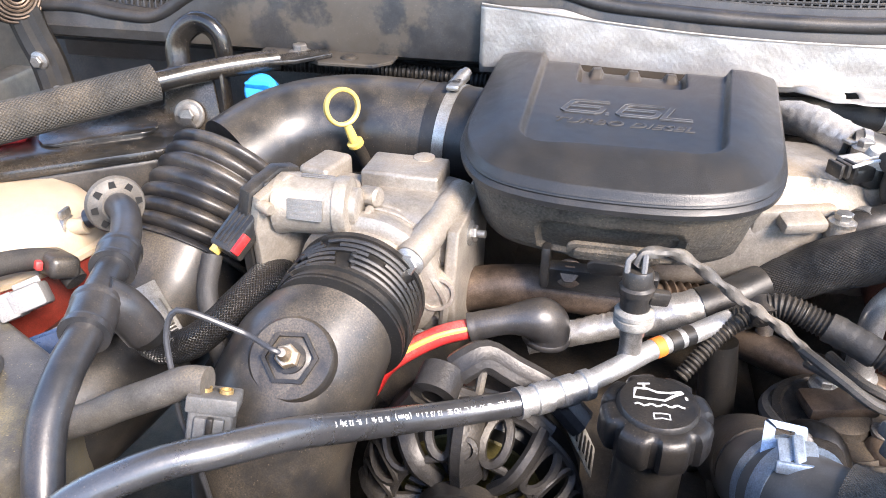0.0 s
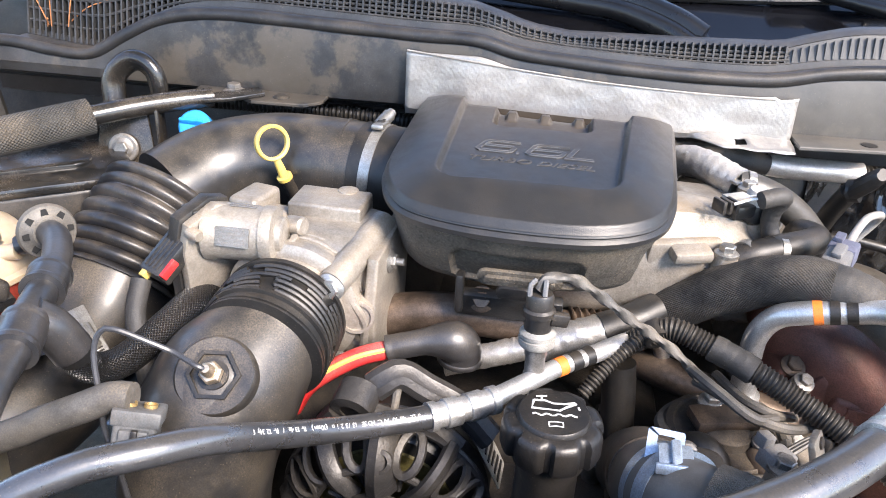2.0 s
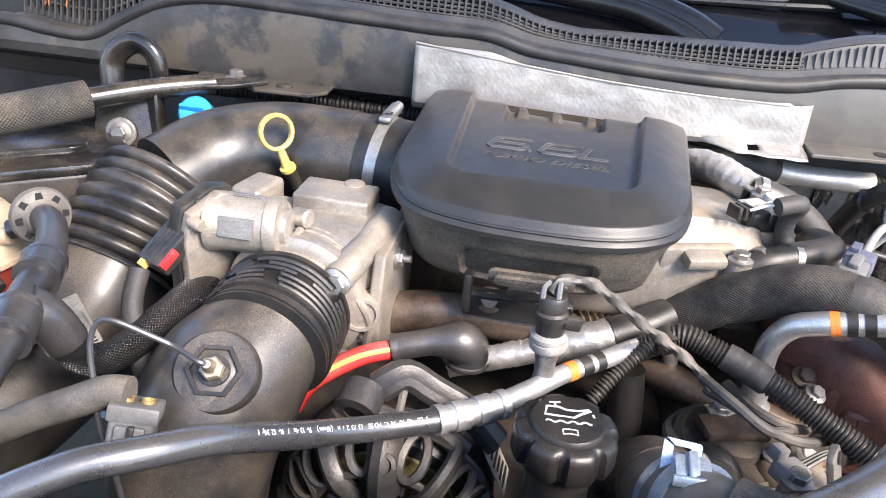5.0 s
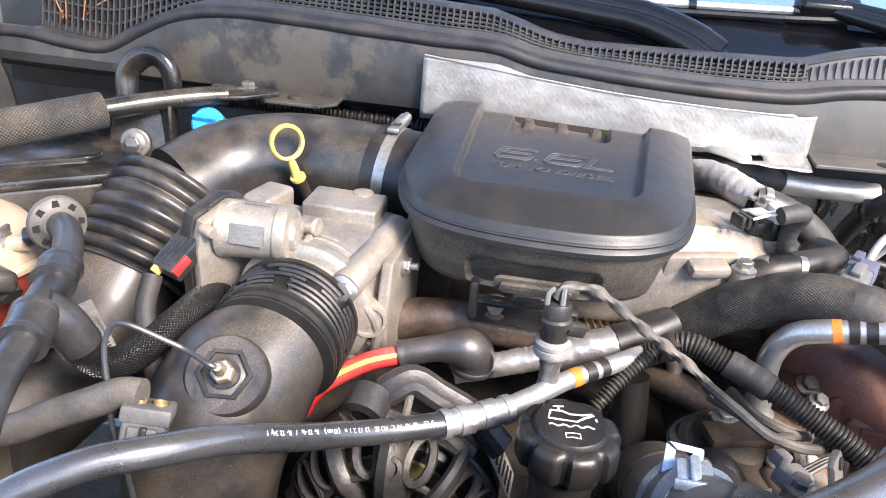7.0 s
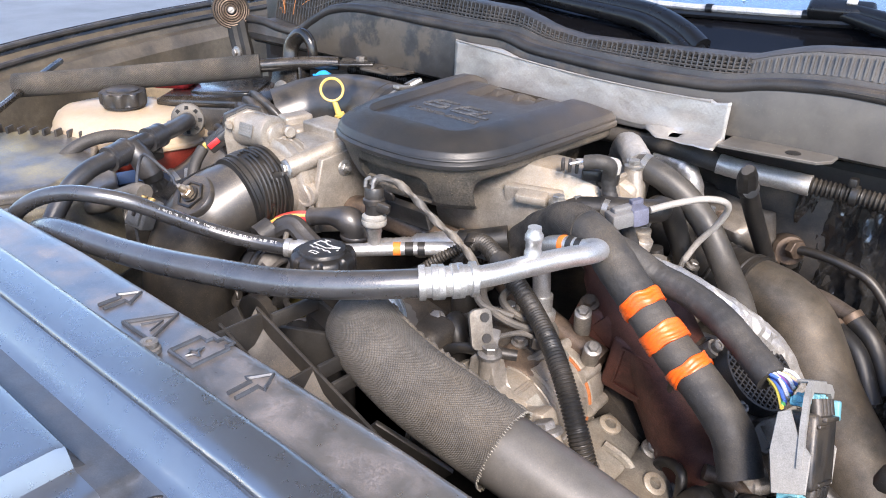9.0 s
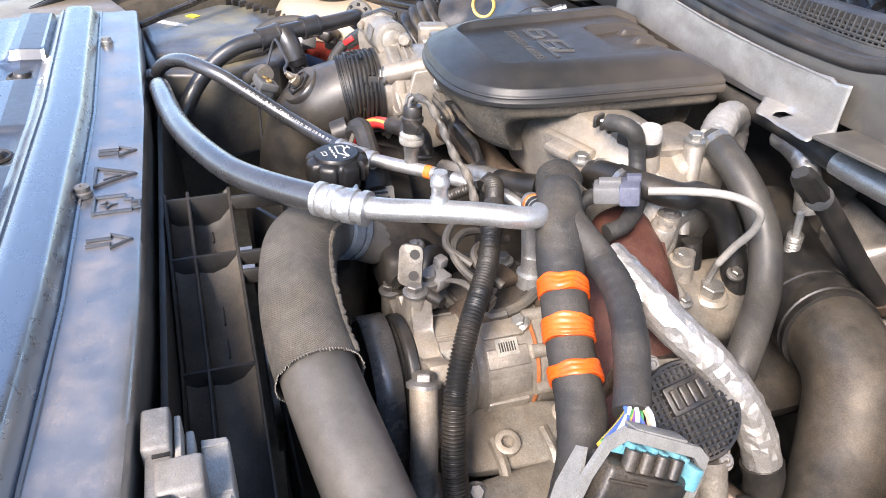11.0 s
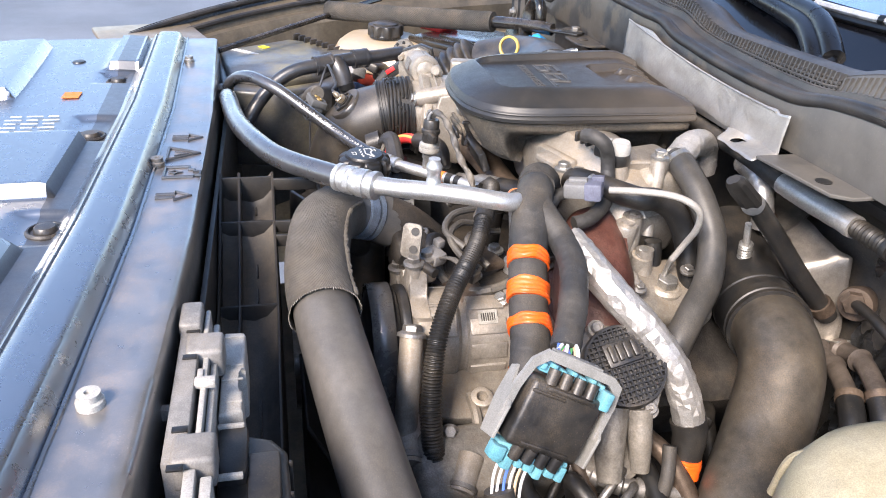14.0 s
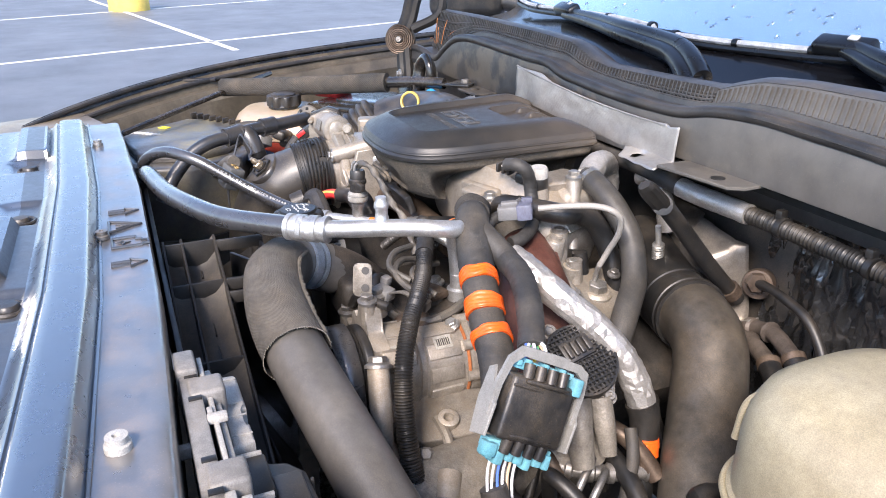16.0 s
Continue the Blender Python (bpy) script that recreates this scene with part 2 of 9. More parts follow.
CONDUIT = mat("split_conduit", (0.013, 0.013, 0.013), 0.42, dust=0.28, dustcol=(0.2, 0.16, 0.11), spec=0.5)
RED_CAST = mat("reddish_brown_casting", (0.092, 0.032, 0.022), 0.5, 0.15, var=0.45, scale=14, dust=0.35, dustcol=(0.18, 0.11, 0.075), bump=1.0, bscale=260, grain=0.35)
CAST_DARK = mat("dark_alternator_casting", (0.032, 0.031, 0.031), 0.4, 0.2, var=0.35, dust=0.22, dustcol=(0.18, 0.14, 0.09), bump=0.7)
LEDGE_PAINT = mat("dusty_dark_ledge_paint", (0.075, 0.064, 0.048), 0.45, var=0.4, dust=0.4, dustcol=(0.18, 0.14, 0.09), scale=8)
RED_RUBBER = mat("red_insulation", (0.55, 0.03, 0.03), 0.35, dust=0.4, dustcol=(0.45, 0.25, 0.2), dscale=30)
YELLOW = mat("yellow_plastic", (0.6, 0.42, 0.1), 0.42, dust=0.5, dustcol=(0.45, 0.38, 0.25), var=0.18)
BLUE = mat("blue_plastic", (0.02, 0.3, 0.75), 0.3, dust=0.05)
CYAN = mat("light_blue_plastic", (0.12, 0.34, 0.41), 0.42, dust=0.25, var=0.18)
GREY_PLASTIC = mat("grey_plastic", (0.15, 0.15, 0.15), 0.5, dust=0.3, var=0.15)
PALE_PLASTIC = mat("pale_grey_plastic", (0.36, 0.35, 0.325), 0.45, dust=0.3, var=0.2)
RESERVOIR = mat("milky_tank_plastic", (0.43, 0.345, 0.245), 0.32, sss=0.25, dust=0.14, dustcol=(0.32, 0.24, 0.16), var=0.12, scale=7, bump=0.05, grain=0.05)
FRIT = mat("black_glass_border", (0.006, 0.006, 0.007), 0.12, var=0.2, spec=0.25, bump=0.0)
DROP = mat("clear_water", (0.95, 0.97, 1.0), 0.02, trans=1.0, var=0.0, bump=0.0, grain=0.0)
# near-black colour that stands in for the shade in slots and gaps
SLOT_SHADE = mat("black_slot_shade", (0.006, 0.006, 0.006), 0.8, var=0.2)
TANK_WHITE = mat("aged_white_tank_plastic", (0.34, 0.295, 0.195), 0.4, sss=0.1, dust=0.5, dustcol=(0.24, 0.18, 0.115), dscale=7, var=0.2, scale=9, bump=0.15)
FLUID_RED = mat("red_fluid_in_tank", (0.2, 0.03, 0.02), 0.3, sss=0.1, dust=0.3, dustcol=(0.25, 0.12, 0.08))
COVER_PLASTIC = mat("satin_radiator_cover_plastic", (0.038, 0.047, 0.062), 0.29, var=0.1, bump=0.05, bscale=300, spec=1.0, coat=0.55, grain=0.06)
VALLEY_PLASTIC = mat("dusty_cover_valley_plastic", (0.040, 0.046, 0.056), 0.36, dust=0.15, dustcol=(0.16, 0.14, 0.12), dscale=40.0, var=0.2, scale=60, bump=0.15, spec=1.0, coat=0.3)
SHROUD_PLASTIC = mat("fan_shroud_plastic", (0.019, 0.018, 0.017), 0.42, dust=0.2, dustcol=(0.15, 0.118, 0.08), dscale=16)
POCKET_DUST = mat("dust_covered_pocket_plastic", (0.045, 0.040, 0.034), 0.6, dust=0.6, dustcol=(0.15, 0.118, 0.082), dscale=14)
COWL_PLASTIC = mat("grey_cowl_plastic", (0.024, 0.025, 0.027), 0.42, drift=(0.05, 0.42, 0.75), stain=0.4, stain_scale=6.0, dust=0.28, dustcol=(0.2, 0.165, 0.12), var=0.5, scale=13, dscale=7)
GRILLE_PLASTIC = mat("cowl_grille_plastic", (0.036, 0.037, 0.039), 0.45, drift=(0.1, 0.6, 0.35), dust=0.16)
SEAL_RUBBER = mat("weatherstrip_rubber", (0.022, 0.022, 0.023), 0.42, dust=0.15)
TAN_PAINT = mat("tan_body_paint", (0.17, 0.135, 0.09), 0.4, var=0.4, dust=0.35, dustcol=(0.22, 0.17, 0.11), scale=6, coat=0.2)
DARK_PAINT = mat("dark_metal_paint", (0.035, 0.034, 0.033), 0.42, dust=0.3)
GLOSS_BLACK = mat("gloss_black_steel", (0.012, 0.012, 0.012), 0.2, dust=0.18, coat=0.4)
BLOCK = mat("dirty_engine_iron", (0.04, 0.036, 0.032), 0.58, 0.3, dust=0.45, dustcol=(0.2, 0.15, 0.1), bump=0.9, var=0.4)
PIPE_DUSTY = mat("dust_coated_charge_pipe", (0.062, 0.056, 0.048), 0.42, 0.3, dust=0.4, dustcol=(0.24, 0.175, 0.105), dscale=9, var=0.5, scale=12)
ASPHALT = mat("asphalt", (0.12, 0.125, 0.135), 0.55, var=0.25, scale=0.8, bump=0.4, bscale=60, spec=0.8)
LINE_PAINT = mat("white_road_paint", (0.7, 0.7, 0.68), 0.6, var=0.2, scale=6)
POST_PAINT = mat("yellow_painted_concrete", (0.6, 0.45, 0.1), 0.7, var=0.2, scale=3)
# the sky's reflected blue is put into the pane's base colour
SKY_TINTED_GLASS = mat("sky_tinted_windscreen", (0.42, 0.6, 0.72), 0.04, 0.6, var=0.06, bump=0.0, coat=1.0, spec=1.0, grain=0.0)
DUSTY_CAST = mat("tan_dusted_casting", (0.33, 0.30, 0.26), 0.38, 0.5, var=0.25, scale=22, dust=0.85, dustcol=(0.27, 0.205, 0.13), dscale=10.0, bump=0.7, bscale=420, grain=0.14, grit=500)
for glossy, ior in ((SKY_TINTED_GLASS, 2.5), (COVER_PLASTIC, 2.2), (LEDGE_PLASTIC, 1.9)):
    glossy.node_tree.nodes["Principled BSDF"].inputs["IOR"].default_value = ior
SHIELD_STEEL = mat("dull_stamped_heat_shield", (0.2, 0.18, 0.155), 0.38, 0.65, var=0.35, scale=12, dust=0.5, dustcol=(0.16, 0.125, 0.085), bump=0.4)
DIRTY_CAST = mat("dirty_grey_casting", (0.2, 0.185, 0.16), 0.5, 0.45, var=0.4, scale=16, dust=0.8, dustcol=(0.17, 0.13, 0.085), dscale=14.0, bump=1.0, bscale=300, grain=0.2, grit=500)
WHITE_INK = mat("white_print", (0.6, 0.6, 0.58), 0.6, var=0.2)
ORANGE_INK = mat("orange_print", (0.8, 0.2, 0.03), 0.55, var=0.1)
LABEL = mat("pale_label", (0.3, 0.285, 0.25), 0.5, var=0.25)
STRAW = mat("dry_pine_needle", (0.42, 0.17, 0.06), 0.7, var=0.3)


# ---- building helpers ----
BASE = {}


def smoothstep(a, b, x):
    t = max(0.0, min(1.0, (x - a) / (b - a)))
    return t * t * (3 - 2 * t)


def thing(name, at, label, category, group="", kind=""):
    ob = new(name)
    ob.empty_display_size = 0.02
    ob.location = at
    BASE[ob.name] = Vector(at)
    return tagged(ob, label, category, group, kind)


def part(name, bm, material, parent=None, label="", smooth=True, kind=""):
    """One mesh object out of a bmesh in world metres, under a thing or a part."""
    bmesh.ops.recalc_face_normals(bm, faces=bm.faces)
    o = BASE[parent.name] if parent else Vector()
    if parent:
        bmesh.ops.translate(bm, verts=bm.verts, vec=-o)
    me = bpy.data.meshes.new(name)
    for f in bm.faces:
        f.smooth = smooth
    bm.to_mesh(me)
    bm.free()
    me.materials.append(material)
    if smooth:
        me.set_sharp_from_angle(angle=radians(38))
    ob = new(name, me)
    if parent:
        ob.parent = parent
        BASE[ob.name] = o
    else:
        BASE[ob.name] = Vector()
    return tagged(ob, label, kind=kind)


def B():
    bm = bmesh.new()
    bm.loops.layers.uv.new("UVMap")
    return bm


def spline(pts, step=0.004):
    """Points along a smooth curve through pts, at even steps."""
    P = [Vector(p) for p in pts]
    P = [2 * P[0] - P[1]] + P + [2 * P[-1] - P[-2]]
    out = []
    for i in range(1, len(P) - 2):
        a, b, c, d = P[i - 1:i + 3]
        n = max(2, int((c - b).length / step))
        for k in range(n):
            t = k / n
            out.append(0.5 * (2 * b + (c - a) * t + (2 * a - 5 * b + 4 * c - d) * t * t + (3 * b - a - 3 * c + d) * t ** 3))
    out.append(P[-2])
    return out


def tube(bm, pts, r, seg=16, step=0.004, rfun=None, cap=True, raw=False, hollow=0.0):
    """A round tube along a smooth curve; rfun(s, length, angle) scales its radius."""
    P = [Vector(p) for p in pts] if raw else spline(pts, step)
    uvl = bm.loops.layers.uv.active
    s = [0.0]
    for a, b in zip(P, P[1:]):
        s.append(s[-1] + (b - a).length)
    L = s[-1]
    tangents = []
    for i in range(len(P)):
        tangents.append((P[min(i + 1, len(P) - 1)] - P[max(i - 1, 0)]).normalized())
    n = tangents[0].orthogonal().normalized()
    rings = []
    for i, p in enumerate(P):
        t = tangents[i]
        n = (n - t * n.dot(t)).normalized()
        b = t.cross(n)
        ring = []
        for k in range(seg):
            a = 2 * math.pi * k / seg
            rad = r * (rfun(s[i], L, a) if rfun else 1.0)
            ring.append(bm.verts.new(p + (n * math.cos(a) + b * math.sin(a)) * rad))
        rings.append(ring)
    for i in range(len(rings) - 1):
        for k in range(seg):
            k2 = (k + 1) % seg
            f = bm.faces.new((rings[i][k], rings[i][k2], rings[i + 1][k2], rings[i + 1][k]))
            if uvl:
                for lp, (u, v) in zip(f.loops, ((k, s[i]), (k + 1, s[i]), (k + 1, s[i + 1]), (k, s[i + 1]))):
                    lp[uvl].uv = (u / seg * 2 * math.pi * r, v)
    if cap:
        bm.faces.new(rings[0][::-1])
        bm.faces.new(rings[-1])
    return bm


def lathe(bm, profile, origin, axis, seg=28, start=None):
    """A turned shape: profile of (radius, height) along axis from origin."""
    ax = Vector(axis).normalized()
    n = (Vector(start) if start else ax.orthogonal()).normalized()
    n = (n - ax * n.dot(ax)).normalized()
    b = ax.cross(n)
    o = Vector(origin)
    rings = []
    for r, h in profile:
        if r < 1e-6:
            rings.append([bm.verts.new(o + ax * h)])
        else:
            rings.append([bm.verts.new(o + ax * h + (n * math.cos(2 * math.pi * k / seg) + b * math.sin(2 * math.pi * k / seg)) * r) for k in range(seg)])
    for A, C in zip(rings, rings[1:]):
        for k in range(seg):
            k2 = (k + 1) % seg
            if len(A) == 1 and len(C) == 1:
                continue
            if len(A) == 1:
                bm.faces.new((A[0], C[k2], C[k]))
            elif len(C) == 1:
                bm.faces.new((A[k], A[k2], C[0]))
            else:
                bm.faces.new((A[k], A[k2], C[k2], C[k]))
    for R in (rings[0], rings[-1]):
        if len(R) > 2:
            bm.faces.new(R)
    return bm


def box(bm, c, size, rot=(0, 0, 0), bevel=0.002, seg=2, m=None):
    """A block with rounded edges."""
    g = bmesh.ops.create_cube(bm, size=1.0)
    vs = g["verts"]
    for v in vs:
        v.co = Vector((v.co.x * size[0], v.co.y * size[1], v.co.z * size[2]))
    if bevel > 0:
        es = list({e for v in vs for e in v.link_edges})
        r = bmesh.ops.bevel(bm, geom=es, offset=min(bevel, min(size) * 0.45), segments=seg, affect="EDGES", profile=0.5)
        vs = list({v for f in r["faces"] for v in f.verts} | {v for v in vs if v.is_valid})
    M = m if m is not None else pose(*c, *rot)
    for v in vs:
        v.co = M @ v.co
    return bm


def prism(bm, outline, h0, h1, m=None, bevel=0.0, seg=2):
    """A flat plate of any outline, from h0 to h1, laid by the pose m."""
    a = [bm.verts.new((x, y, h0)) for x, y in outline]
    b = [bm.verts.new((x, y, h1)) for x, y in outline]
    n = len(a)
    fs = [bm.faces.new(a[::-1]), bm.faces.new(b)]
    for i in range(n):
        fs.append(bm.faces.new((a[i], a[(i + 1) % n], b[(i + 1) % n], b[i])))
    vs = a + b
    if bevel > 0:
        es = list(set(fs[0].edges) | set(fs[1].edges))
        r = bmesh.ops.bevel(bm, geom=es, offset=bevel, segments=seg, affect="EDGES", profile=0.5)
        vs = list({v for f in r["faces"] for v in f.verts} | {v for v in vs if v.is_valid})
    if m is not None:
        for v in vs:
            v.co = m @ v.co
    return bm


def frame_of(origin, axis, up=(0, 0, 1)):
    """A pose whose z runs along axis."""
    z = Vector(axis).normalized()
    x = Vector(up).cross(z)
    if x.length < 1e-4:
        x = Vector((1, 0, 0))
    x.normalize()
    y = z.cross(x)
    m = Matrix((x, y, z)).transposed().to_4x4()
    m.translation = Vector(origin)
    return m


def circle(r, n=20, cx=0.0, cy=0.0, ph=0.0):
    return [(cx + r * math.cos(2 * math.pi * k / n + ph), cy + r * math.sin(2 * math.pi * k / n + ph)) for k in range(n)]


def rounded(w, h, r, n=5, cx=0.0, cy=0.0):
    out = []
    for sx, sy, a0 in ((1, 1, 0), (-1, 1, 90), (-1, -1, 180), (1, -1, 270)):
        for k in range(n + 1):
            a = radians(a0 + 90 * k / n)
            out.append((cx + sx * (w / 2 - r) + r * math.cos(a), cy + sy * (h / 2 - r) + r * math.sin(a)))
    return out


def bolt(parent, at, axis, r=0.006, material=None, h=None, label="", name="bolt"):
    """A flanged hexagon bolt head."""
    bm = B()
    h = h or r * 1.1
    m = frame_of(at, axis)
    lathe(bm, [(r * 1.5, -0.002), (r * 1.5, r * 0.15), (r * 1.05, r * 0.4)], at, axis, 18)
    prism(bm, circle(r, 6), r * 0.3, h, m, bevel=r * 0.12, seg=1)
    return part(name, bm, material or ZINC, parent, label)


def hose(name, pts, r, material, label, category="hose", seg=16, step=0.005, rfun=None, group=""):
    """A plain hose as one thing of one mesh."""
    bm = B()
    tube(bm, pts, r, seg, step, rfun)
    ob = part(name, bm, material)
    return tagged(ob, label, category, group)


def lettering(name, text, m, size, material, parent=None, depth=0.0004, spacing=1.0, shear=0.0, align="CENTER", fit=None, weight=0.0):
    cu = bpy.data.curves.new(name, "FONT")
    cu.body, cu.size, cu.extrude, cu.align_x, cu.align_y, cu.space_character, cu.shear = text, size, depth, align, "CENTER", spacing, shear
    cu.offset = weight
    tmp = bpy.data.objects.new(name, cu)
    scene.collection.objects.link(tmp)
    me = bpy.data.meshes.new_from_object(tmp.evaluated_get(bpy.context.evaluated_depsgraph_get()))
    bpy.data.objects.remove(tmp)
    bm = B()
    bm.from_mesh(me)
    bpy.data.meshes.remove(me)
    if fit:
        xs, ys = [v.co.x for v in bm.verts], [v.co.y for v in bm.verts]
        kx, ky = fit[0] / (max(xs) - min(xs)), fit[1] / (max(ys) - min(ys))
        cx, cy = (max(xs) + min(xs)) / 2, (max(ys) + min(ys)) / 2
        for v in bm.verts:
            v.co.x, v.co.y = (v.co.x - cx) * kx, (v.co.y - cy) * ky
    for v in bm.verts:
        v.co = m @ v.co
    return part(name, bm, material, parent, smooth=False)

# ---- setting: ground, truck body, bay ----
bm = B()
prism(bm, [(-400, -400), (400, -400), (400, 400), (-400, 400)], -0.05, 0.0)
tagged(part("ground", bm, ASPHALT, smooth=False), "dark grey worn asphalt of a parking lot", "ground", kind="structure")


def painted_line(a, b, w=0.1):
    a, b = Vector((*a, 0)), Vector((*b, 0))
    d = (b - a).normalized()
    n = Vector((-d.y, d.x, 0)) * w / 2
    bm = B()
    prism(bm, [(a - n).xy, (b - n).xy, (b + n).xy, (a + n).xy], 0.001, 0.006)
    return tagged(part("road_marking", bm, LINE_PAINT, smooth=False), "worn white painted line on the asphalt of the lot", "road marking", "parking lines", "structure")


painted_line((-10.1, -3.4), (-13.5, 5.6))
painted_line((-24.0, -0.2), (-10.8, 1.9))
painted_line((-17.2, -4.0), (-22.5, 9.0))
painted_line((-6.6, -6.0), (-10.1, -3.4))
bm = B()
lathe(bm, [(0.46, 0.0), (0.46, 0.03), (0.44, 0.75), (0.40, 0.8), (0.0, 0.8)], (-19.2, 0.75, 0.0), (0, 0, 1), 32)
part_ob = part("bollard_base", bm, POST_PAINT)
tagged(part_ob, "yellow painted concrete lamp post base on the lot", "post base")

# bay: floor pan, firewall, inner fenders, front
bm = B()
box(bm, (0.05, 0.45, 0.42), (1.75, 1.3, 0.05), bevel=0.01)
tagged(part("bay_floor", bm, BLOCK), "dark underside of the engine bay", "undertray", kind="structure")
bm = B()
box(bm, (0.05, 1.02, 0.88), (1.7, 0.05, 0.66), bevel=0.01)
tagged(part("wall_firewall", bm, DARK_PAINT), "dark painted steel firewall behind the engine", "firewall", kind="structure")
bm = B()
box(bm, (-0.95, 0.66, 0.78), (0.05, 0.9, 0.66), bevel=0.01)
tagged(part("wall_inner_fender", bm, TAN_PAINT), "tan painted inner fender panel, dusty", "inner fender", kind="structure")
bm = B()
box(bm, (1.0, 0.42, 0.75), (0.05, 1.35, 0.8), bevel=0.01)
tagged(part("wall_inner_fender", bm, DARK_PAINT), "dark inner fender panel", "inner fender", kind="structure")


# fender: outer skin with rolled lip, gutter flange, inner ledge
def sweep_strip(bm, rows, close=False):
    vs = [[bm.verts.new(p) for p in r] for r in rows]
    for a, b in zip(vs, vs[1:]):
        for i in range(len(a) - 1):
            bm.faces.new((a[i], a[i + 1], b[i + 1], b[i]))
    return bm


def fender(sign, cx, name_label):
    t = thing("fender", (cx + sign * 1.0, 0.4, 0.5), name_label, "fender")
    edge = spline([(0.46, -0.16, 1.10), (0.62, -0.02, 1.165), (0.80, 0.18, 1.20), (0.95, 0.42, 1.222), (1.03, 0.70, 1.24), (1.07, 1.05, 1.256), (1.08, 1.5, 1.27)], 0.03)
    outer, ledge, lip = [], [], []
    for p in edge:
        X = lambda dx, dz, dy=0.0: Vector((cx + sign * (p.x + dx), p.y + dy, p.z + dz))
        outer.append([X(0.10, -0.75), X(0.115, -0.35), X(0.085, -0.12), X(0.05, -0.04), X(0.02, -0.008), X(0.0, 0.0), X(-0.008, -0.006), X(-0.012, -0.02)])
        ledge.append([X(-0.008, -0.018), X(-0.03, -0.03), X(-0.055, -0.03), X(-0.062, -0.045), X(-0.09, -0.047), X(-0.11, -0.07), X(-0.115, -0.5)])
        lip.append(X(-0.012, -0.006))
    bm = B(); sweep_strip(bm, outer)
    o = part("outer_panel", bm, GLOSS_BLACK, t, "dark reflecting outer edge of the fender"); 
    bm = B(); sweep_strip(bm, ledge)
    o = part("inner_ledge", bm, LEDGE_PAINT, t, "brownish dusty fender ledge")
    bm = B(); tube(bm, lip, 0.006, 8, raw=True)
    part("edge_bead", bm, SEAL_RUBBER, t)
    bm = B(); tube(bm, [p + Vector((-sign * 0.045, 0, -0.02)) for p in lip], 0.006, 8, raw=True)
    part("rubber_strip", bm, SEAL_RUBBER, t)
    return t


fd = fender(-1, 0.0, "tan truck fender with dark rolled edge beside the bay")
bm = B()
box(bm, (-0.905, 0.36, 1.196), (0.012, 0.14, 0.008), (0, 4, -16), 0.002)
part("slot_cover", bm, SEAL_RUBBER, fd)
fender(1, 0.16, "tan truck fender with dark rolled edge beside the bay")

# ---- cowl ----
SEAL = [(-0.75, 0.89, 1.262), (-0.66, 0.887, 1.266), (-0.60, 0.887, 1.259), (-0.548, 0.887, 1.259), (-0.495, 0.887, 1.287), (-0.438, 0.887, 1.312), (-0.36, 0.888, 1.321), (-0.22, 0.889, 1.317),
        (-0.13, 0.89, 1.314), (-0.05, 0.89, 1.313), (0.0, 0.89, 1.302), (0.06, 0.89, 1.297), (0.17, 0.89, 1.292), (0.29, 0.893, 1.293), (0.36, 0.897, 1.305), (0.43, 0.9, 1.311), (0.52, 0.9, 1.309), (0.65, 0.9, 1.303), (0.85, 0.9, 1.29), (1.0, 0.9, 1.275)]
seal_pts = spline(SEAL, 0.01)
cowl = thing("cowl_panel", (0.1, 0.9, 1.23), "grey plastic cowl panel with water stains below the windscreen", "cowl panel", kind="structure")
bm = B()
rows = []
for p in seal_pts:
    zb = 1.232 if p.x < 0.2 else 1.236
    rows.append([Vector((p.x, p.y + 0.02, zb - 0.01)), Vector((p.x, p.y - 0.004, zb)), Vector((p.x, p.y - 0.006, zb + 0.012)), Vector((p.x, p.y - 0.004, p.z - 0.02)), Vector((p.x, p.y, p.z - 0.004)), Vector((p.x, p.y + 0.03, p.z - 0.002)), Vector((p.x, p.y + 0.06, p.z - 0.01))])
sweep_strip(bm, rows)
part("front_wall", bm, COWL_PLASTIC, cowl)
bm = B()
tube(bm, [p + Vector((0, 0.004, 0.002)) for p in seal_pts], 0.0085, 12, raw=True, rfun=lambda s, L, a: 1.0 + 0.03 * math.sin(s * 60))
part("weatherstrip", bm, SEAL_RUBBER, cowl, "black rubber weatherstrip along the top edge")
# back face closing the cowl box under the glass
bm = B()
box(bm, (0.12, 0.985, 1.24), (1.75, 0.02, 0.13), bevel=0.004)
part("back_wall", bm, GRILLE_PLASTIC, cowl)
# coloured near-black to paint the shaded gap under the cowl
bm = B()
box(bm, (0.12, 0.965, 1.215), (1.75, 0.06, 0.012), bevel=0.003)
part("trough", bm, SLOT_SHADE, cowl)


def top_edge(x):
    """Height of the cowl grille's rear edge over x."""
    k = [(-1.2, 1.352), (-0.46, 1.357), (-0.18, 1.353), (-0.06, 1.348), (-0.02, 1.337), (0.01, 1.327), (0.06, 1.321), (0.2, 1.324), (0.315, 1.328), (0.345, 1.338), (0.39, 1.35), (0.46, 1.355), (0.6, 1.357), (1.2, 1.34)]
    for (a, za), (b, zb) in zip(k, k[1:]):
        if a <= x <= b:
            return za + (zb - za) * (x - a) / (b - a)
    return 1.35


def low_edge(x):
    for a, b in zip(seal_pts, seal_pts[1:]):
        if a.x <= x <= b.x:
            return a.z + (b.z - a.z) * (x - a.x) / max(1e-6, b.x - a.x)
    return seal_pts[-1].z


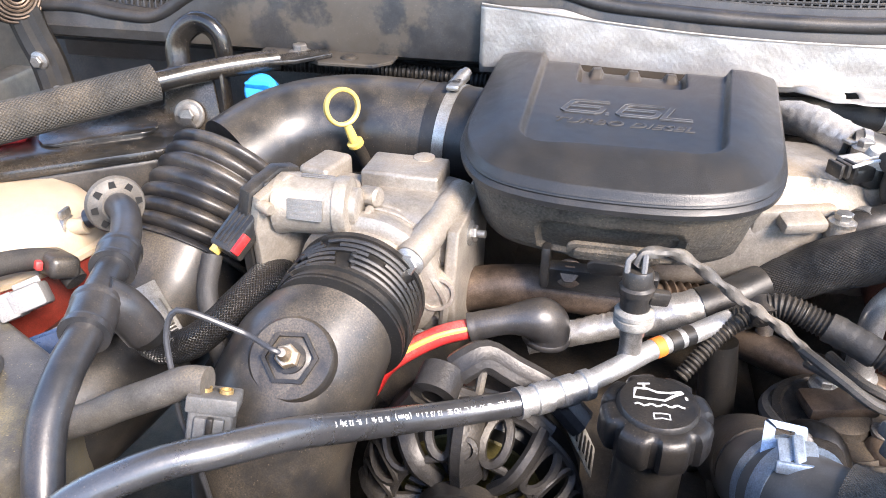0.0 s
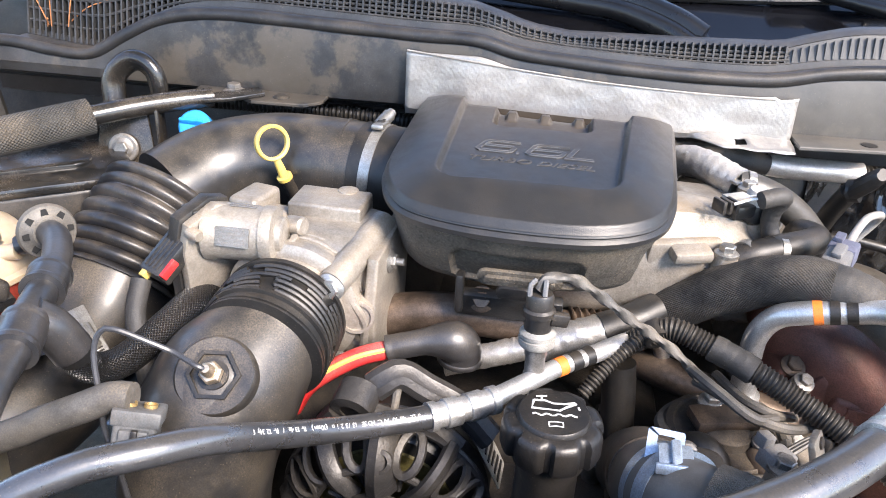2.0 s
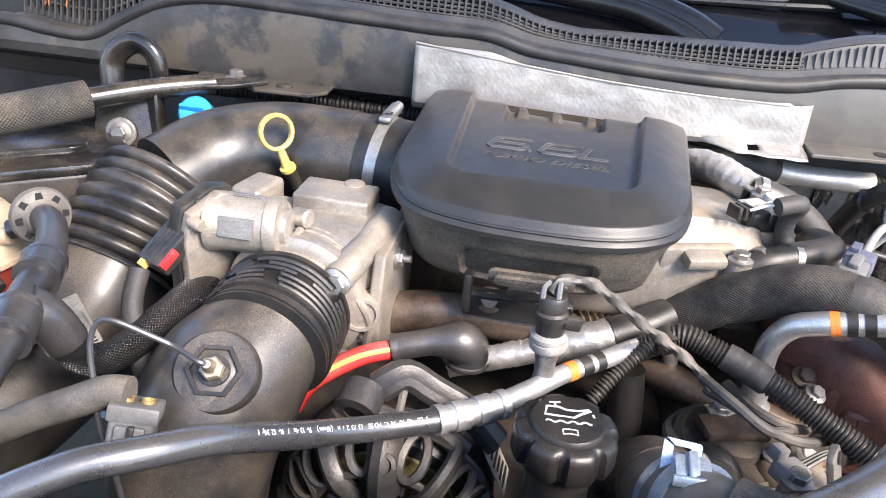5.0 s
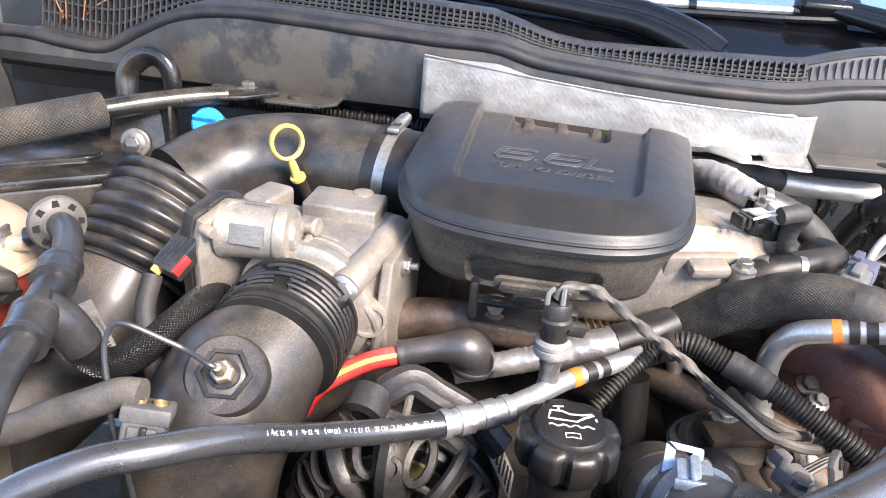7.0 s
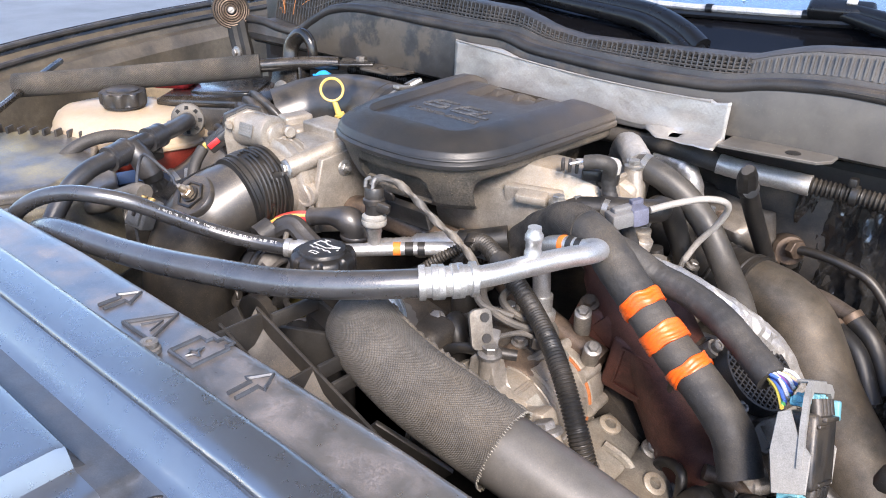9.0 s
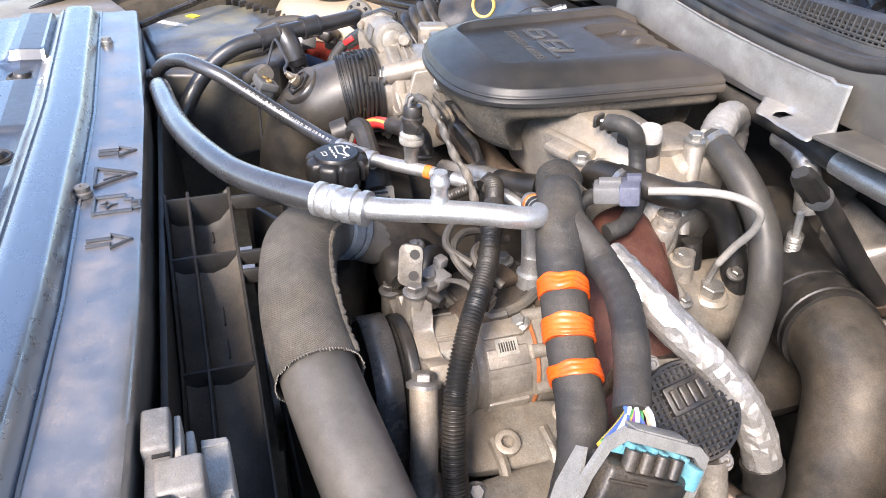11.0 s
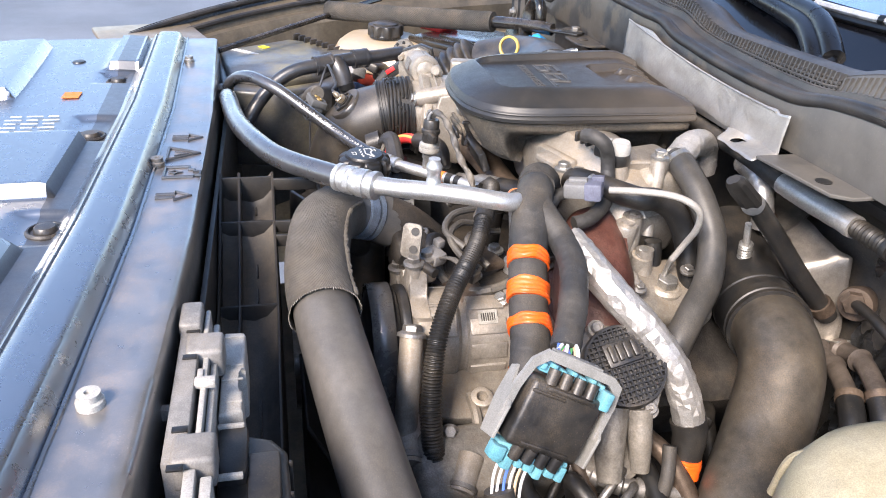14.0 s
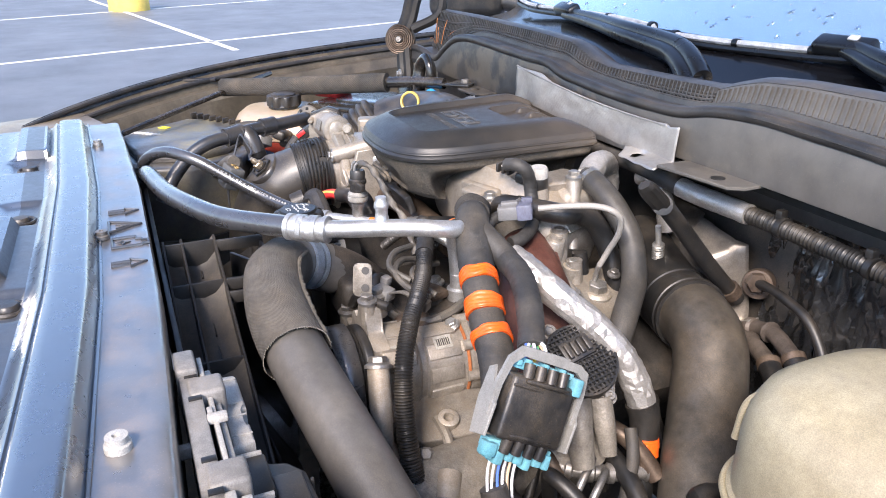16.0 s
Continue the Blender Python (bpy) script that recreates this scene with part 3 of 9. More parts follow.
grille = thing("cowl_grille", (0.1, 0.94, 1.3), "dark plastic cowl grille with fine slots under the windscreen", "cowl grille", kind="structure")
bm_rear, bm_front = B(), B()
xs = [(-0.66 + i * 0.02) for i in range(84)]
sweep_strip(bm_rear, [[Vector((x, 0.945, top_edge(x) - 0.008)), Vector((x, 0.943, top_edge(x) - 0.003)), Vector((x, 0.95, top_edge(x) + 0.001)), Vector((x, 0.965, top_edge(x) + 0.002)), Vector((x, 1.0, top_edge(x) - 0.014))] for x in xs])
part("rear_rail", bm_rear, GRILLE_PLASTIC, grille)
sweep_strip(bm_front, [[Vector((x, 0.895, low_edge(x) + 0.003)), Vector((x, 0.915, low_edge(x) + 0.006)), Vector((x, 0.926, low_edge(x) + 0.005)), Vector((x, 0.928, low_edge(x) + 0.012)), Vector((x, 0.931, low_edge(x) + 0.012)), Vector((x, 0.934, low_edge(x) - 0.005))] for x in xs])
part("front_rail", bm_front, GRILLE_PLASTIC, grille)
# dark sheet added behind the slats as the shade between them
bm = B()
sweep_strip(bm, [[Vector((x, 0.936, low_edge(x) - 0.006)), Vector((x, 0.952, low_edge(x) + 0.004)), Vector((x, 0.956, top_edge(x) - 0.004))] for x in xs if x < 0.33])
part("slot_shade_sheet", bm, SLOT_SHADE, grille, "black sheet added as the shade behind the slots")
slat_mesh = bpy.data.meshes.new("slat")
bm = B(); box(bm, (0, 0, 0), (0.0022, 0.012, 1.0), bevel=0.0); bm.to_mesh(slat_mesh); bm.free()
slat_mesh.materials.append(GRILLE_PLASTIC)
x = -0.655
while x < 0.318:
    z0, z1 = low_edge(x) + 0.004, top_edge(x) + 0.0
    s = new("slat", slat_mesh)
    s.parent = grille
    s.matrix_local = Matrix.Translation(Vector((x, 0.938, (z0 + z1) / 2)) - BASE[grille.name]) @ Euler((radians(-14), 0, 0)).to_matrix().to_4x4() @ Matrix.Diagonal((1, 1, z1 - z0, 1))
    x += 0.0083
for k in range(1, 5):
    bm = B()
    pts = []
    for xx in [(-0.655 + i * 0.015) for i in range(66)]:
        z0, z1 = low_edge(xx) + 0.008, top_edge(xx) - 0.004
        f = k / 5
        pts.append(Vector((xx, 0.9275 + 0.013 * f, z0 + (z1 - z0) * f)))
    tube(bm, pts, 0.0019, 6, raw=True)
    part("cross_bar", bm, GRILLE_PLASTIC, grille)
bm = B()
sweep_strip(bm, [[Vector((xx, 0.931, low_edge(xx) + 0.008)), Vector((xx, 0.942, top_edge(xx) - 0.004)), Vector((xx, 0.97, top_edge(xx) - 0.006))] for xx in [(0.318 + 0.02 * i) for i in range(36)]])
part("end_panel", bm, COWL_PLASTIC, grille, "ribbed closed end of the grille")
rib_mesh = bpy.data.meshes.new("rib")
bm = B(); box(bm, (0, 0, 0), (0.0026, 0.0045, 1.0), bevel=0.0); bm.to_mesh(rib_mesh); bm.free()
rib_mesh.materials.append(COWL_PLASTIC)
x = 0.325
while x < 0.98:
    z0, z1 = low_edge(x) + 0.012, top_edge(x) - 0.006
    s = new("rib", rib_mesh)
    s.parent = grille
    s.matrix_local = Matrix.Translation(Vector((x, 0.936, (z0 + z1) / 2)) - BASE[grille.name]) @ Euler((radians(-14), 0, 0)).to_matrix().to_4x4() @ Matrix.Diagonal((1, 1, z1 - z0, 1))
    x += 0.0088

# ---- windscreen and wipers ----
wind = thing("windscreen", (0.1, 1.0, 1.33), "windscreen reflecting the sky, with sky blue put into its colour, wet with drops at its base", "windscreen", kind="structure")
bm = B()
rows = []
for i in range(25):
    u = -1 + 2 * i / 24
    x = 0.1 + 0.86 * u
    bow = 0.14 * u * u
    rows.append([Vector((x, 0.985 + bow * 0.4, 1.306)), Vector((x, 1.05 + bow, 1.333)), Vector((x * 0.97, 1.35 + bow, 1.505)), Vector((x * 0.9, 1.75 + bow, 1.74)), Vector((x * 0.88, 2.0 + bow, 1.87))])
sweep_strip(bm, rows)
part("pane", bm, SKY_TINTED_GLASS, wind)
bm = B()
rows = []
for i in range(25):
    u = -1 + 2 * i / 24
    x = 0.1 + 0.86 * u
    bow = 0.14 * u * u
    rows.append([Vector((x, 0.987 + bow * 0.4, 1.309)), Vector((x, 1.048 + bow, 1.3355)), Vector((x, 1.10 + bow, 1.3645))])
sweep_strip(bm, rows)
part("black_border", bm, FRIT, wind, "black printed border of the glass")
random.seed(5)
bm = B()
for i in range(420):
    u = random.uniform(-0.75, 0.7)
    x = 0.1 + 0.86 * u
    y = random.uniform(1.06, 1.55)
    z = 1.3335 + (y - 1.05 - 0.14 * u * u) * 0.172 / 0.3
    if y < 1.07 + 0.14 * u * u:
        continue
    r = random.uniform(0.0018, 0.0045)
    m = frame_of((x, y, z), (0, -0.55, 0.83))
    g = bmesh.ops.create_icosphere(bm, subdivisions=1, radius=1.0)
    for v in g["verts"]:
        v.co = m @ Vector((v.co.x * r * random.uniform(0.8, 1.0), v.co.y * r * 1.3, v.co.z * r * 0.4))
part("water_drops", bm, DROP, wind, "clear water drops", kind="stuff")


def wiper(arm_line, width, blade_line, clip_at, clip_turn):
    """An arm that is broad at its pivot, a hinge cover, and a sprung blade with a grey spine over a rubber lip."""
    t = thing("windscreen_wiper", arm_line[0], "glossy black windscreen wiper resting at the foot of the glass", "wiper", "wipers")
    bm = B(); tube(bm, arm_line, width, 16, rfun=lambda s, L, a: (1.25 - 0.6 * s / L) * (0.5 + 0.75 * abs(math.cos(a))))
    part("arm", bm, WIPER_BLACK, t)
    hinge = Vector(arm_line[2])
    ring_dir = Vector(arm_line[3]) - hinge
    bm = B(); tube(bm, [hinge - ring_dir * 0.03, hinge + ring_dir * 0.03], width * 1.16, 16, raw=True, rfun=lambda s, L, a: 0.5 + 0.75 * abs(math.cos(a)))
    part("hinge_cover", bm, WIPER_BLACK, t)
    bm = B(); lathe(bm, [(0.015, -0.03), (0.015, 0.004), (0.011, 0.010), (0, 0.012)], arm_line[0], (0, -0.35, 0.93), 20)
    part("pivot_cap", bm, WIPER_BLACK, t)
    pts = spline(blade_line, 0.01)
    bm = B(); tube(bm, blade_line, 0.0055, 8, 0.01, rfun=lambda s, L, a: 0.8 + 0.35 * abs(math.sin(a)))
    spine = part("blade_spine", bm, WIPER_GREY, t, "grey sprung spine")
    bm = B(); tube(bm, [Vector(p) + Vector((0, -0.004, -0.009)) for p in blade_line], 0.0055, 8, 0.01)
    part("rubber_lip", bm, WIPER_BLACK, t)
    for k in range(5):
        q = pts[int((len(pts) - 2) * k / 4)]
        q2 = pts[min(len(pts) - 1, int((len(pts) - 2) * k / 4) + 1)]
        bm = B(); tube(bm, [q, q.lerp(q2, 0.9)], 0.0095 if k in (0, 4) else 0.0075, 10, raw=True)
        part("spine_bridge", bm, WIPER_BLACK, t)
    bm = B(); box(bm, (0, 0, 0), (0.085, 0.03, 0.022), m=pose(clip_at[0], clip_at[1], clip_at[2], 28, 0, clip_turn), bevel=0.007, seg=3)
    clip = part("blade_clip", bm, WIPER_BLACK, t)
    bm = B(); box(bm, (0, 0, 0), (0.014, 0.010, 0.003), m=pose(clip_at[0] + 0.012, clip_at[1], clip_at[2] + 0.013, 28, 0, clip_turn), bevel=0.001)
    part("release_tab", bm, WIPER_GREY, clip)


wiper([(0.222, 0.985, 1.316), (0.185, 1.000, 1.334), (0.128, 1.021, 1.349), (0.06, 1.035, 1.354), (-0.058, 1.05, 1.36), (-0.196, 1.08, 1.364), (-0.346, 1.108, 1.366)], 0.0165,
      [(-0.66, 1.165, 1.372), (-0.548, 1.14, 1.366), (-0.346, 1.118, 1.37), (-0.15, 1.10, 1.372), (-0.02, 1.088, 1.368)], (-0.352, 1.112, 1.373), -8)
wiper([(0.60, 1.05, 1.33), (0.56, 1.05, 1.348), (0.50, 1.06, 1.36), (0.455, 1.07, 1.366), (0.40, 1.09, 1.374), (0.37, 1.098, 1.378)], 0.0165,
      [(0.05, 1.075, 1.362), (0.157, 1.077, 1.363), (0.261, 1.084, 1.366), (0.34, 1.09, 1.369), (0.48, 1.11, 1.376), (0.60, 1.14, 1.385)], (0.372, 1.098, 1.378), 8)

# open hood over the bay, closing the place above
bm = B()
prism(bm, [(-0.78, 0.0), (0.95, 0.0), (0.90, 1.1), (0.7, 1.28), (-0.53, 1.28), (-0.73, 1.1)], -0.02, 0.02, pose(0, 0.95, 1.52, 128, 0, 0) @ Matrix.Diagonal((1, 1, 1, 1)))
tagged(part("open_hood", bm, TAN_PAINT, smooth=False), "tan painted open hood above the engine bay", "hood", kind="structure")

# door mirror and hood hinge
mir = thing("door_mirror", (-1.3, 1.4, 1.3), "black door mirror beyond the fender", "mirror")
bm = B(); box(bm, (0, 0, 0), (0.26, 0.11, 0.24), m=pose(-1.345, 1.335, 1.385, 0, 0, 47), bevel=0.035, seg=4)
part("housing", bm, BLACK_PLASTIC, mir)
bm = B(); tube(bm, [(-1.26, 1.42, 1.32), (-1.16, 1.5, 1.30), (-1.06, 1.58, 1.28)], 0.03, 12)
part("arm", bm, BLACK_PLASTIC, mir)
bm = B(); box(bm, (-1.04, 2.0, 0.80), (0.06, 1.1, 0.90), bevel=0.02)
tagged(part("door_panel", bm, TAN_PAINT), "tan painted door of the cab", "door", kind="structure")

hinge = thing("clock_spring_hinge", (-0.73, 0.87, 1.2), "dark steel hood hinge with a coiled clock spring", "hinge")
HINGE_BLACK = mat("black_hinge_steel", (0.013, 0.0128, 0.0125), 0.55, dust=0.2, dustcol=(0.14, 0.11, 0.075), spec=0.35)
HC = Vector((-0.716, 0.858, 1.287))
HN = Vector((0.84, -0.52, 0.12)).normalized()
hfm = frame_of(HC, HN)
coil = []
for i in range(157):
    a = 2 * math.pi * i / 26
    r = 0.0085 + 0.0047 * i / 26
    coil.append(hfm @ Vector((r * math.cos(a), r * math.sin(a), 0.004 - 0.012 * (r / 0.037) ** 2)))
bm = B(); tube(bm, coil, 0.0019, 6, raw=True)
part("coil_spring", bm, BROWN_STEEL, hinge, "rusty coiled flat spring")
bm = B(); lathe(bm, [(0.038, -0.022), (0.038, -0.014), (0.0, -0.010)], HC, HN, 32)
part("spring_plate", bm, HINGE_BLACK, hinge)
bm = B(); lathe(bm, [(0.0075, -0.010), (0.0075, 0.006), (0.006, 0.009), (0.0, 0.009)], HC, HN, 18)
box(bm, (0, 0, 0), (0.013, 0.0025, 0.004), m=hfm @ pose(0, 0, 0.009, 0, 0, 35), bevel=0.0005)
part("spring_pin", bm, STEEL, hinge, "slotted steel pin")
bm = B(); tube(bm, [(-0.728, 0.875, 1.28), (-0.715, 0.872, 1.235), (-0.70, 0.868, 1.2), (-0.69, 0.862, 1.165)], 0.019, 12, rfun=lambda s, L, a: 0.6 + 0.55 * abs(math.cos(a)))
part("lower_arm", bm, HINGE_BLACK, hinge)
bm = B(); tube(bm, [(-0.73, 0.875, 1.3), (-0.735, 0.9, 1.36), (-0.75, 0.93, 1.5), (-0.75, 0.8, 1.7)], 0.020, 12, rfun=lambda s, L, a: 0.5 + 0.6 * abs(math.cos(a)))
part("upper_arm", bm, HINGE_BLACK, hinge)
bm = B(); tube(bm, [(-0.70, 0.89, 1.31), (-0.66, 0.95, 1.36), (-0.70, 0.95, 1.5)], 0.012, 8)
part("gooseneck", bm, HINGE_BLACK, hinge)
bolt(hinge, (-0.70, 0.852, 1.205), (0, -1, 0), 0.008, STEEL)
bolt(hinge, (-0.682, 0.85, 1.165), (0, -1, 0), 0.006, STEEL)

needles = thing("pine_needles", (-0.6, 0.93, 1.3), "dry orange pine needles caught on the cowl", "pine needles")
random.seed(11)
for i in range(7):
    a = Vector((-0.60 + random.uniform(-0.03, 0.03), 0.925 + random.uniform(-0.01, 0.02), 1.285))
    d = Vector((random.uniform(-0.05, 0.07), random.uniform(-0.02, 0.03), random.uniform(0.0, 0.07)))
    bm = B(); tube(bm, [a, a + d * 0.5 + Vector((0, 0, 0.006)), a + d], 0.0009, 5)
    part("needle", bm, STRAW, needles)

# ---- foil heat shield on the cowl ----
shield = thing("foil_heat_shield", (0.1, 0.875, 1.235), "crinkled silver foil heat shield on the cowl panel", "heat shield")
bm = B()
rows = []
n = 70
for i in range(n + 1):
    x = -0.131 + 0.457 * i / n
    top = min(low_edge(x) - 0.012, 1.3) - (0.004 if x > 0.3 else 0)
    row = []
    low = 1.234 - 0.002 * math.sin(x * 40)
    for j in range(15):
        f = j / 14
        z = top + (low - top) * f
        nz = noise.noise(Vector((x * 26, z * 40, 0.3))) * 0.0016 + noise.noise(Vector((x * 90, z * 90, 4))) * 0.0005
        row.append(Vector((x, 0.8765 - 0.003 * f + nz, z)))
    if x > 0.215:
        depth = 0.034 * min(1.0, (x - 0.215) / 0.03)
        for j in range(1, 9):
            f = j / 8
            nz = noise.noise(Vector((x * 40, f * 5, 7))) * 0.003
            row.append(Vector((x, 0.8735 - depth * f, 1.2335 - 0.006 * f * f + nz)))
    else:
        for j in range(1, 9):
            row.append(Vector((x, 0.8735 + 0.0006 * j, 1.2335 - 0.0012 * j)))
    rows.append(row)
sweep_strip(bm, rows)
hole = [f for f in bm.faces if (f.calc_center_median() - Vector((0.268, 0.855, 1.232))).length < 0.009]
bmesh.ops.delete(bm, geom=hole, context="FACES")
sh = part("shield_sheet", bm, FOIL_SHIELD, shield)
bm = B(); tube(bm, [(-0.13, 0.8755, low_edge(-0.13) - 0.013), (0.0, 0.8755, min(low_edge(0.0) - 0.013, 1.3)), (0.1, 0.8755, min(low_edge(0.1) - 0.013, 1.3)), (0.2, 0.8755, min(low_edge(0.2) - 0.013, 1.3)), (0.3, 0.8755, min(low_edge(0.3) - 0.015, 1.3))], 0.0016, 6)
part("folded_edge", bm, FOIL_SHIELD, shield)
sol = sh.modifiers.new("thickness", "SOLIDIFY"); sol.thickness = 0.001

tab = thing("cowl_bracket", (0.4, 0.87, 1.236), "dusty grey flange bracket with slotted hole below the cowl", "bracket", "cowl brackets")
bm = B()
prism(bm, [(0.329, 0.842), (0.445, 0.856), (0.458, 0.874), (0.458, 0.905), (0.329, 0.905)], 1.232, 1.2365, bevel=0.001, seg=1)
part("plate", bm, COWL_PLASTIC, tab)
bm = B(); prism(bm, circle(0.009, 16, 0.413, 0.871), 1.2368, 1.2374)
part("hole", bm, RUBBER_DARK, tab)
tab = thing("cowl_bracket", (-0.32, 0.87, 1.232), "dusty grey flange bracket bolted below the cowl", "bracket", "cowl brackets")
bm = B()
prism(bm, [(-0.40, 0.90), (-0.40, 0.872), (-0.385, 0.856), (-0.33, 0.85), (-0.315, 0.838), (-0.25, 0.84), (-0.232, 0.86), (-0.232, 0.90)], 1.229, 1.2335, bevel=0.001, seg=1)
part("plate", bm, COWL_PLASTIC, tab)
bolt(tab, (-0.35, 0.872, 1.2335), (0, 0, 1), 0.009, STEEL)
bolt(tab, (-0.285, 0.862, 1.2335), (0, 0, 1), 0.007, BLACK_PLASTIC, h=0.003)

# ---- radiator support cover ----
rad = thing("radiator_cover", (0.1, 0.1, 1.1), "satin black plastic radiator support cover reflecting the sky, dusty", "radiator cover")
BAR = [(0.1475, 1.1845), (0.1465, 1.188), (0.1395, 1.2045), (0.137, 1.2066), (0.133, 1.2074), (0.112, 1.2080), (0.1035, 1.2072), (0.1015, 1.2055), (0.1005, 1.2015), (0.0985, 1.2012), (0.0975, 1.2035), (0.0955, 1.2030), (0.084, 1.189), (0.080, 1.1855), (0.0755, 1.1842)]
VALLEY = [(0.0755, 1.1842), (0.070, 1.1845), (0.062, 1.185), (0.055, 1.1854), (0.048, 1.1856)]
DECK = [(0.048 - 0.006 * k, 1.1856 - 0.00012 * k) for k in range(0, 28)]
DECK += [(-0.13, 1.181), (-0.17, 1.178), (-0.22, 1.172), (-0.26, 1.165), (-0.33, 1.14), (-0.36, 1.1), (-0.365, 0.9)]
LEDGE = [(0.2050, 1.06), (0.2065, 1.168), (0.2060, 1.1790), (0.2038, 1.1835), (0.1995, 1.1856), (0.19, 1.1858), (0.18, 1.1856), (0.166, 1.1853), (0.152, 1.1850), (0.148, 1.1855)]
# raised plateaus and sunk clip seats of the deck: x from, x to, y from, y to, height
PADS = ((-0.49, -0.285, 0.030, 0.10, 0.014), (-0.46, -0.13, -0.30, -0.082, 0.017), (0.068, 0.252, -0.30, 0.052, 0.017), (0.375, 0.535, -0.30, 0.050, 0.017), (0.65, 0.79, -0.30, 0.050, 0.017),
        (-0.036, 0.068, 0.024, 0.074, -0.006), (0.285, 0.362, 0.028, 0.074, -0.006), (0.55, 0.62, 0.030, 0.074, -0.006), (-0.27, -0.205, 0.025, 0.066, -0.006))


def cover_bow(x, y):
    return y + (-0.035 * ((x - 0.1) / 0.7) ** 2 if y < 0.03 else -0.014 * max(0, (abs(x - 0.15) - 0.2)) / 0.4)


XL, XR = -0.52, 0.80
for name, profile, steps, material, note in (("raised_bar", BAR, 200, COVER_PLASTIC, "satin raised bar along the cover"), ("valley", VALLEY, 396, VALLEY_PLASTIC, "dusty grey valley before the bar"), ("cover_moulding", DECK, 396, COVER_PLASTIC, ""), ("rear_ledge", LEDGE, 200, LEDGE_PLASTIC, "dusty worn rear ledge")):
    rows = []
    for i in range(steps + 1):
        x = XL + (XR - XL) * i / steps
        bar = max(0.0, min(1.0, (x + 0.51) / 0.03))
        row = []
        for y, z in profile:
            if 0.083 < y < 0.1472:
                z = 1.186 + (z - 1.186) * (0.1 + 0.9 * bar)
            if -0.3 < y < 0.083:
                for x0, x1, y0, y1, tall in PADS:
                    inside = min(x - x0, x1 - x, y - y0, y1 - y)
                    z += tall * smoothstep(-0.003, 0.006, inside)
            row.append(Vector((x, cover_bow(x, y), z + (0.0008 * noise.noise(Vector((x * 14, y * 20, 3))) if material is LEDGE_PLASTIC else 0.0))))
        rows.append(row)
    bm = B(); sweep_strip(bm, rows)
    part(name, bm, material, rad, note)
bm = B(); tube(bm, [Vector((XL + 0.02 * k, cover_bow(XL + 0.02 * k, 0.149), 1.1856)) for k in range(66)], 0.0022, 6, raw=True)
part("moulded_bead", bm, COVER_PLASTIC, rad)
for px, py in ((-0.342, -0.033), (-0.229, 0.048), (0.038, 0.053), (0.324, 0.062), (0.582, 0.068)):
    bm = B(); lathe(bm, [(0.020, -0.008), (0.020, -0.003), (0.018, -0.001), (0.0165, -0.0012), (0.015, -0.004), (0.012, -0.004), (0.011, 0.001), (0.0095, 0.0025), (0.0, 0.003)], (px, py, 1.184), (0, 0, 1), 24)
    part("push_clip", bm, BLACK_PLASTIC, rad)
for px, py, r, mt in ((0.165, 0.152, 0.0075, STEEL), (-0.335, 0.150, 0.0075, ZINC), (0.621, 0.158, 0.0085, PALE_PLASTIC)):
    bm = B(); lathe(bm, [(r * 1.15, 0.0), (r * 1.15, r * 0.6), (r * 0.95, r * 0.75), (r * 0.95, r * 1.35), (r * 0.35, r * 1.4), (r * 0.3, r * 1.1), (0, r * 1.1)], (px, py, 1.1855), (0, 0, 1), 20)
    part("cover_screw", bm, mt, rad)
# raised arrows and marks
def outline_mark(pts, w=0.0020):
    bm = B()
    P = [Vector((x, cover_bow(x, y), 1.1866)) for x, y in pts]
    tube(bm, P, w, 6, raw=True)
    # darker than the ledge, so the colour draws the marks' shadow lines
    part("raised_mark", bm, VALLEY_PLASTIC, rad)


for ax in (0.070, 0.262):
    outline_mark([(ax - 0.0045, 0.160), (ax - 0.0045, 0.180), (ax - 0.011, 0.180), (ax + 0.001, 0.197), (ax + 0.012, 0.180), (ax + 0.0045, 0.180), (ax + 0.0045, 0.160)])
outline_mark([(0.108, 0.160), (0.130, 0.198), (0.150, 0.160), (0.108, 0.160)])
outline_mark([(0.122, 0.168), (0.130, 0.184), (0.137, 0.168)], 0.001)
outline_mark([(0.176, 0.162), (0.176, 0.190), (0.186, 0.190), (0.186, 0.196), (0.192, 0.196), (0.192, 0.203), (0.204, 0.203), (0.204, 0.196), (0.208, 0.196), (0.208, 0.162), (0.176, 0.162)])
outline_mark([(0.186, 0.174), (0.191, 0.177), (0.192, 0.183), (0.194, 0.177), (0.200, 0.174), (0.194, 0.172), (0.192, 0.167), (0.190, 0.172), (0.186, 0.174)], 0.001)
# caution label: unreadable lines and an orange flash
for k in range(5):
    for j in range(3):
        bm = B(); box(bm, (-0.035 + k * 0.016, -0.055 + j * 0.024, 1.1862), (0.0035, 0.014 + 0.007 * ((k + j) % 2), 0.0006), bevel=0)
        part("print_bar", bm, WHITE_INK, rad)
bm = B(); box(bm, (-0.136, -0.004, 1.1862), (0.03, 0.024, 0.0008), bevel=0)
part("print_flash", bm, ORANGE_INK, rad)
# sheet-metal shelf under the far end
bm = B()
box(bm, (-0.62, 0.05, 1.165), (0.22, 0.2, 0.012), (0, 0, 18), 0.004)
part("end_bracket", bm, TAN_PAINT, rad)
rod = hose("hood_prop_rod", [(-0.48, 0.19, 1.17), (-0.62, 0.33, 1.185), (-0.80, 0.50, 1.2), (-0.86, 0.56, 1.205)], 0.006, GLOSS_BLACK, "thin black rod clipped beside the fender", "rod", 8)

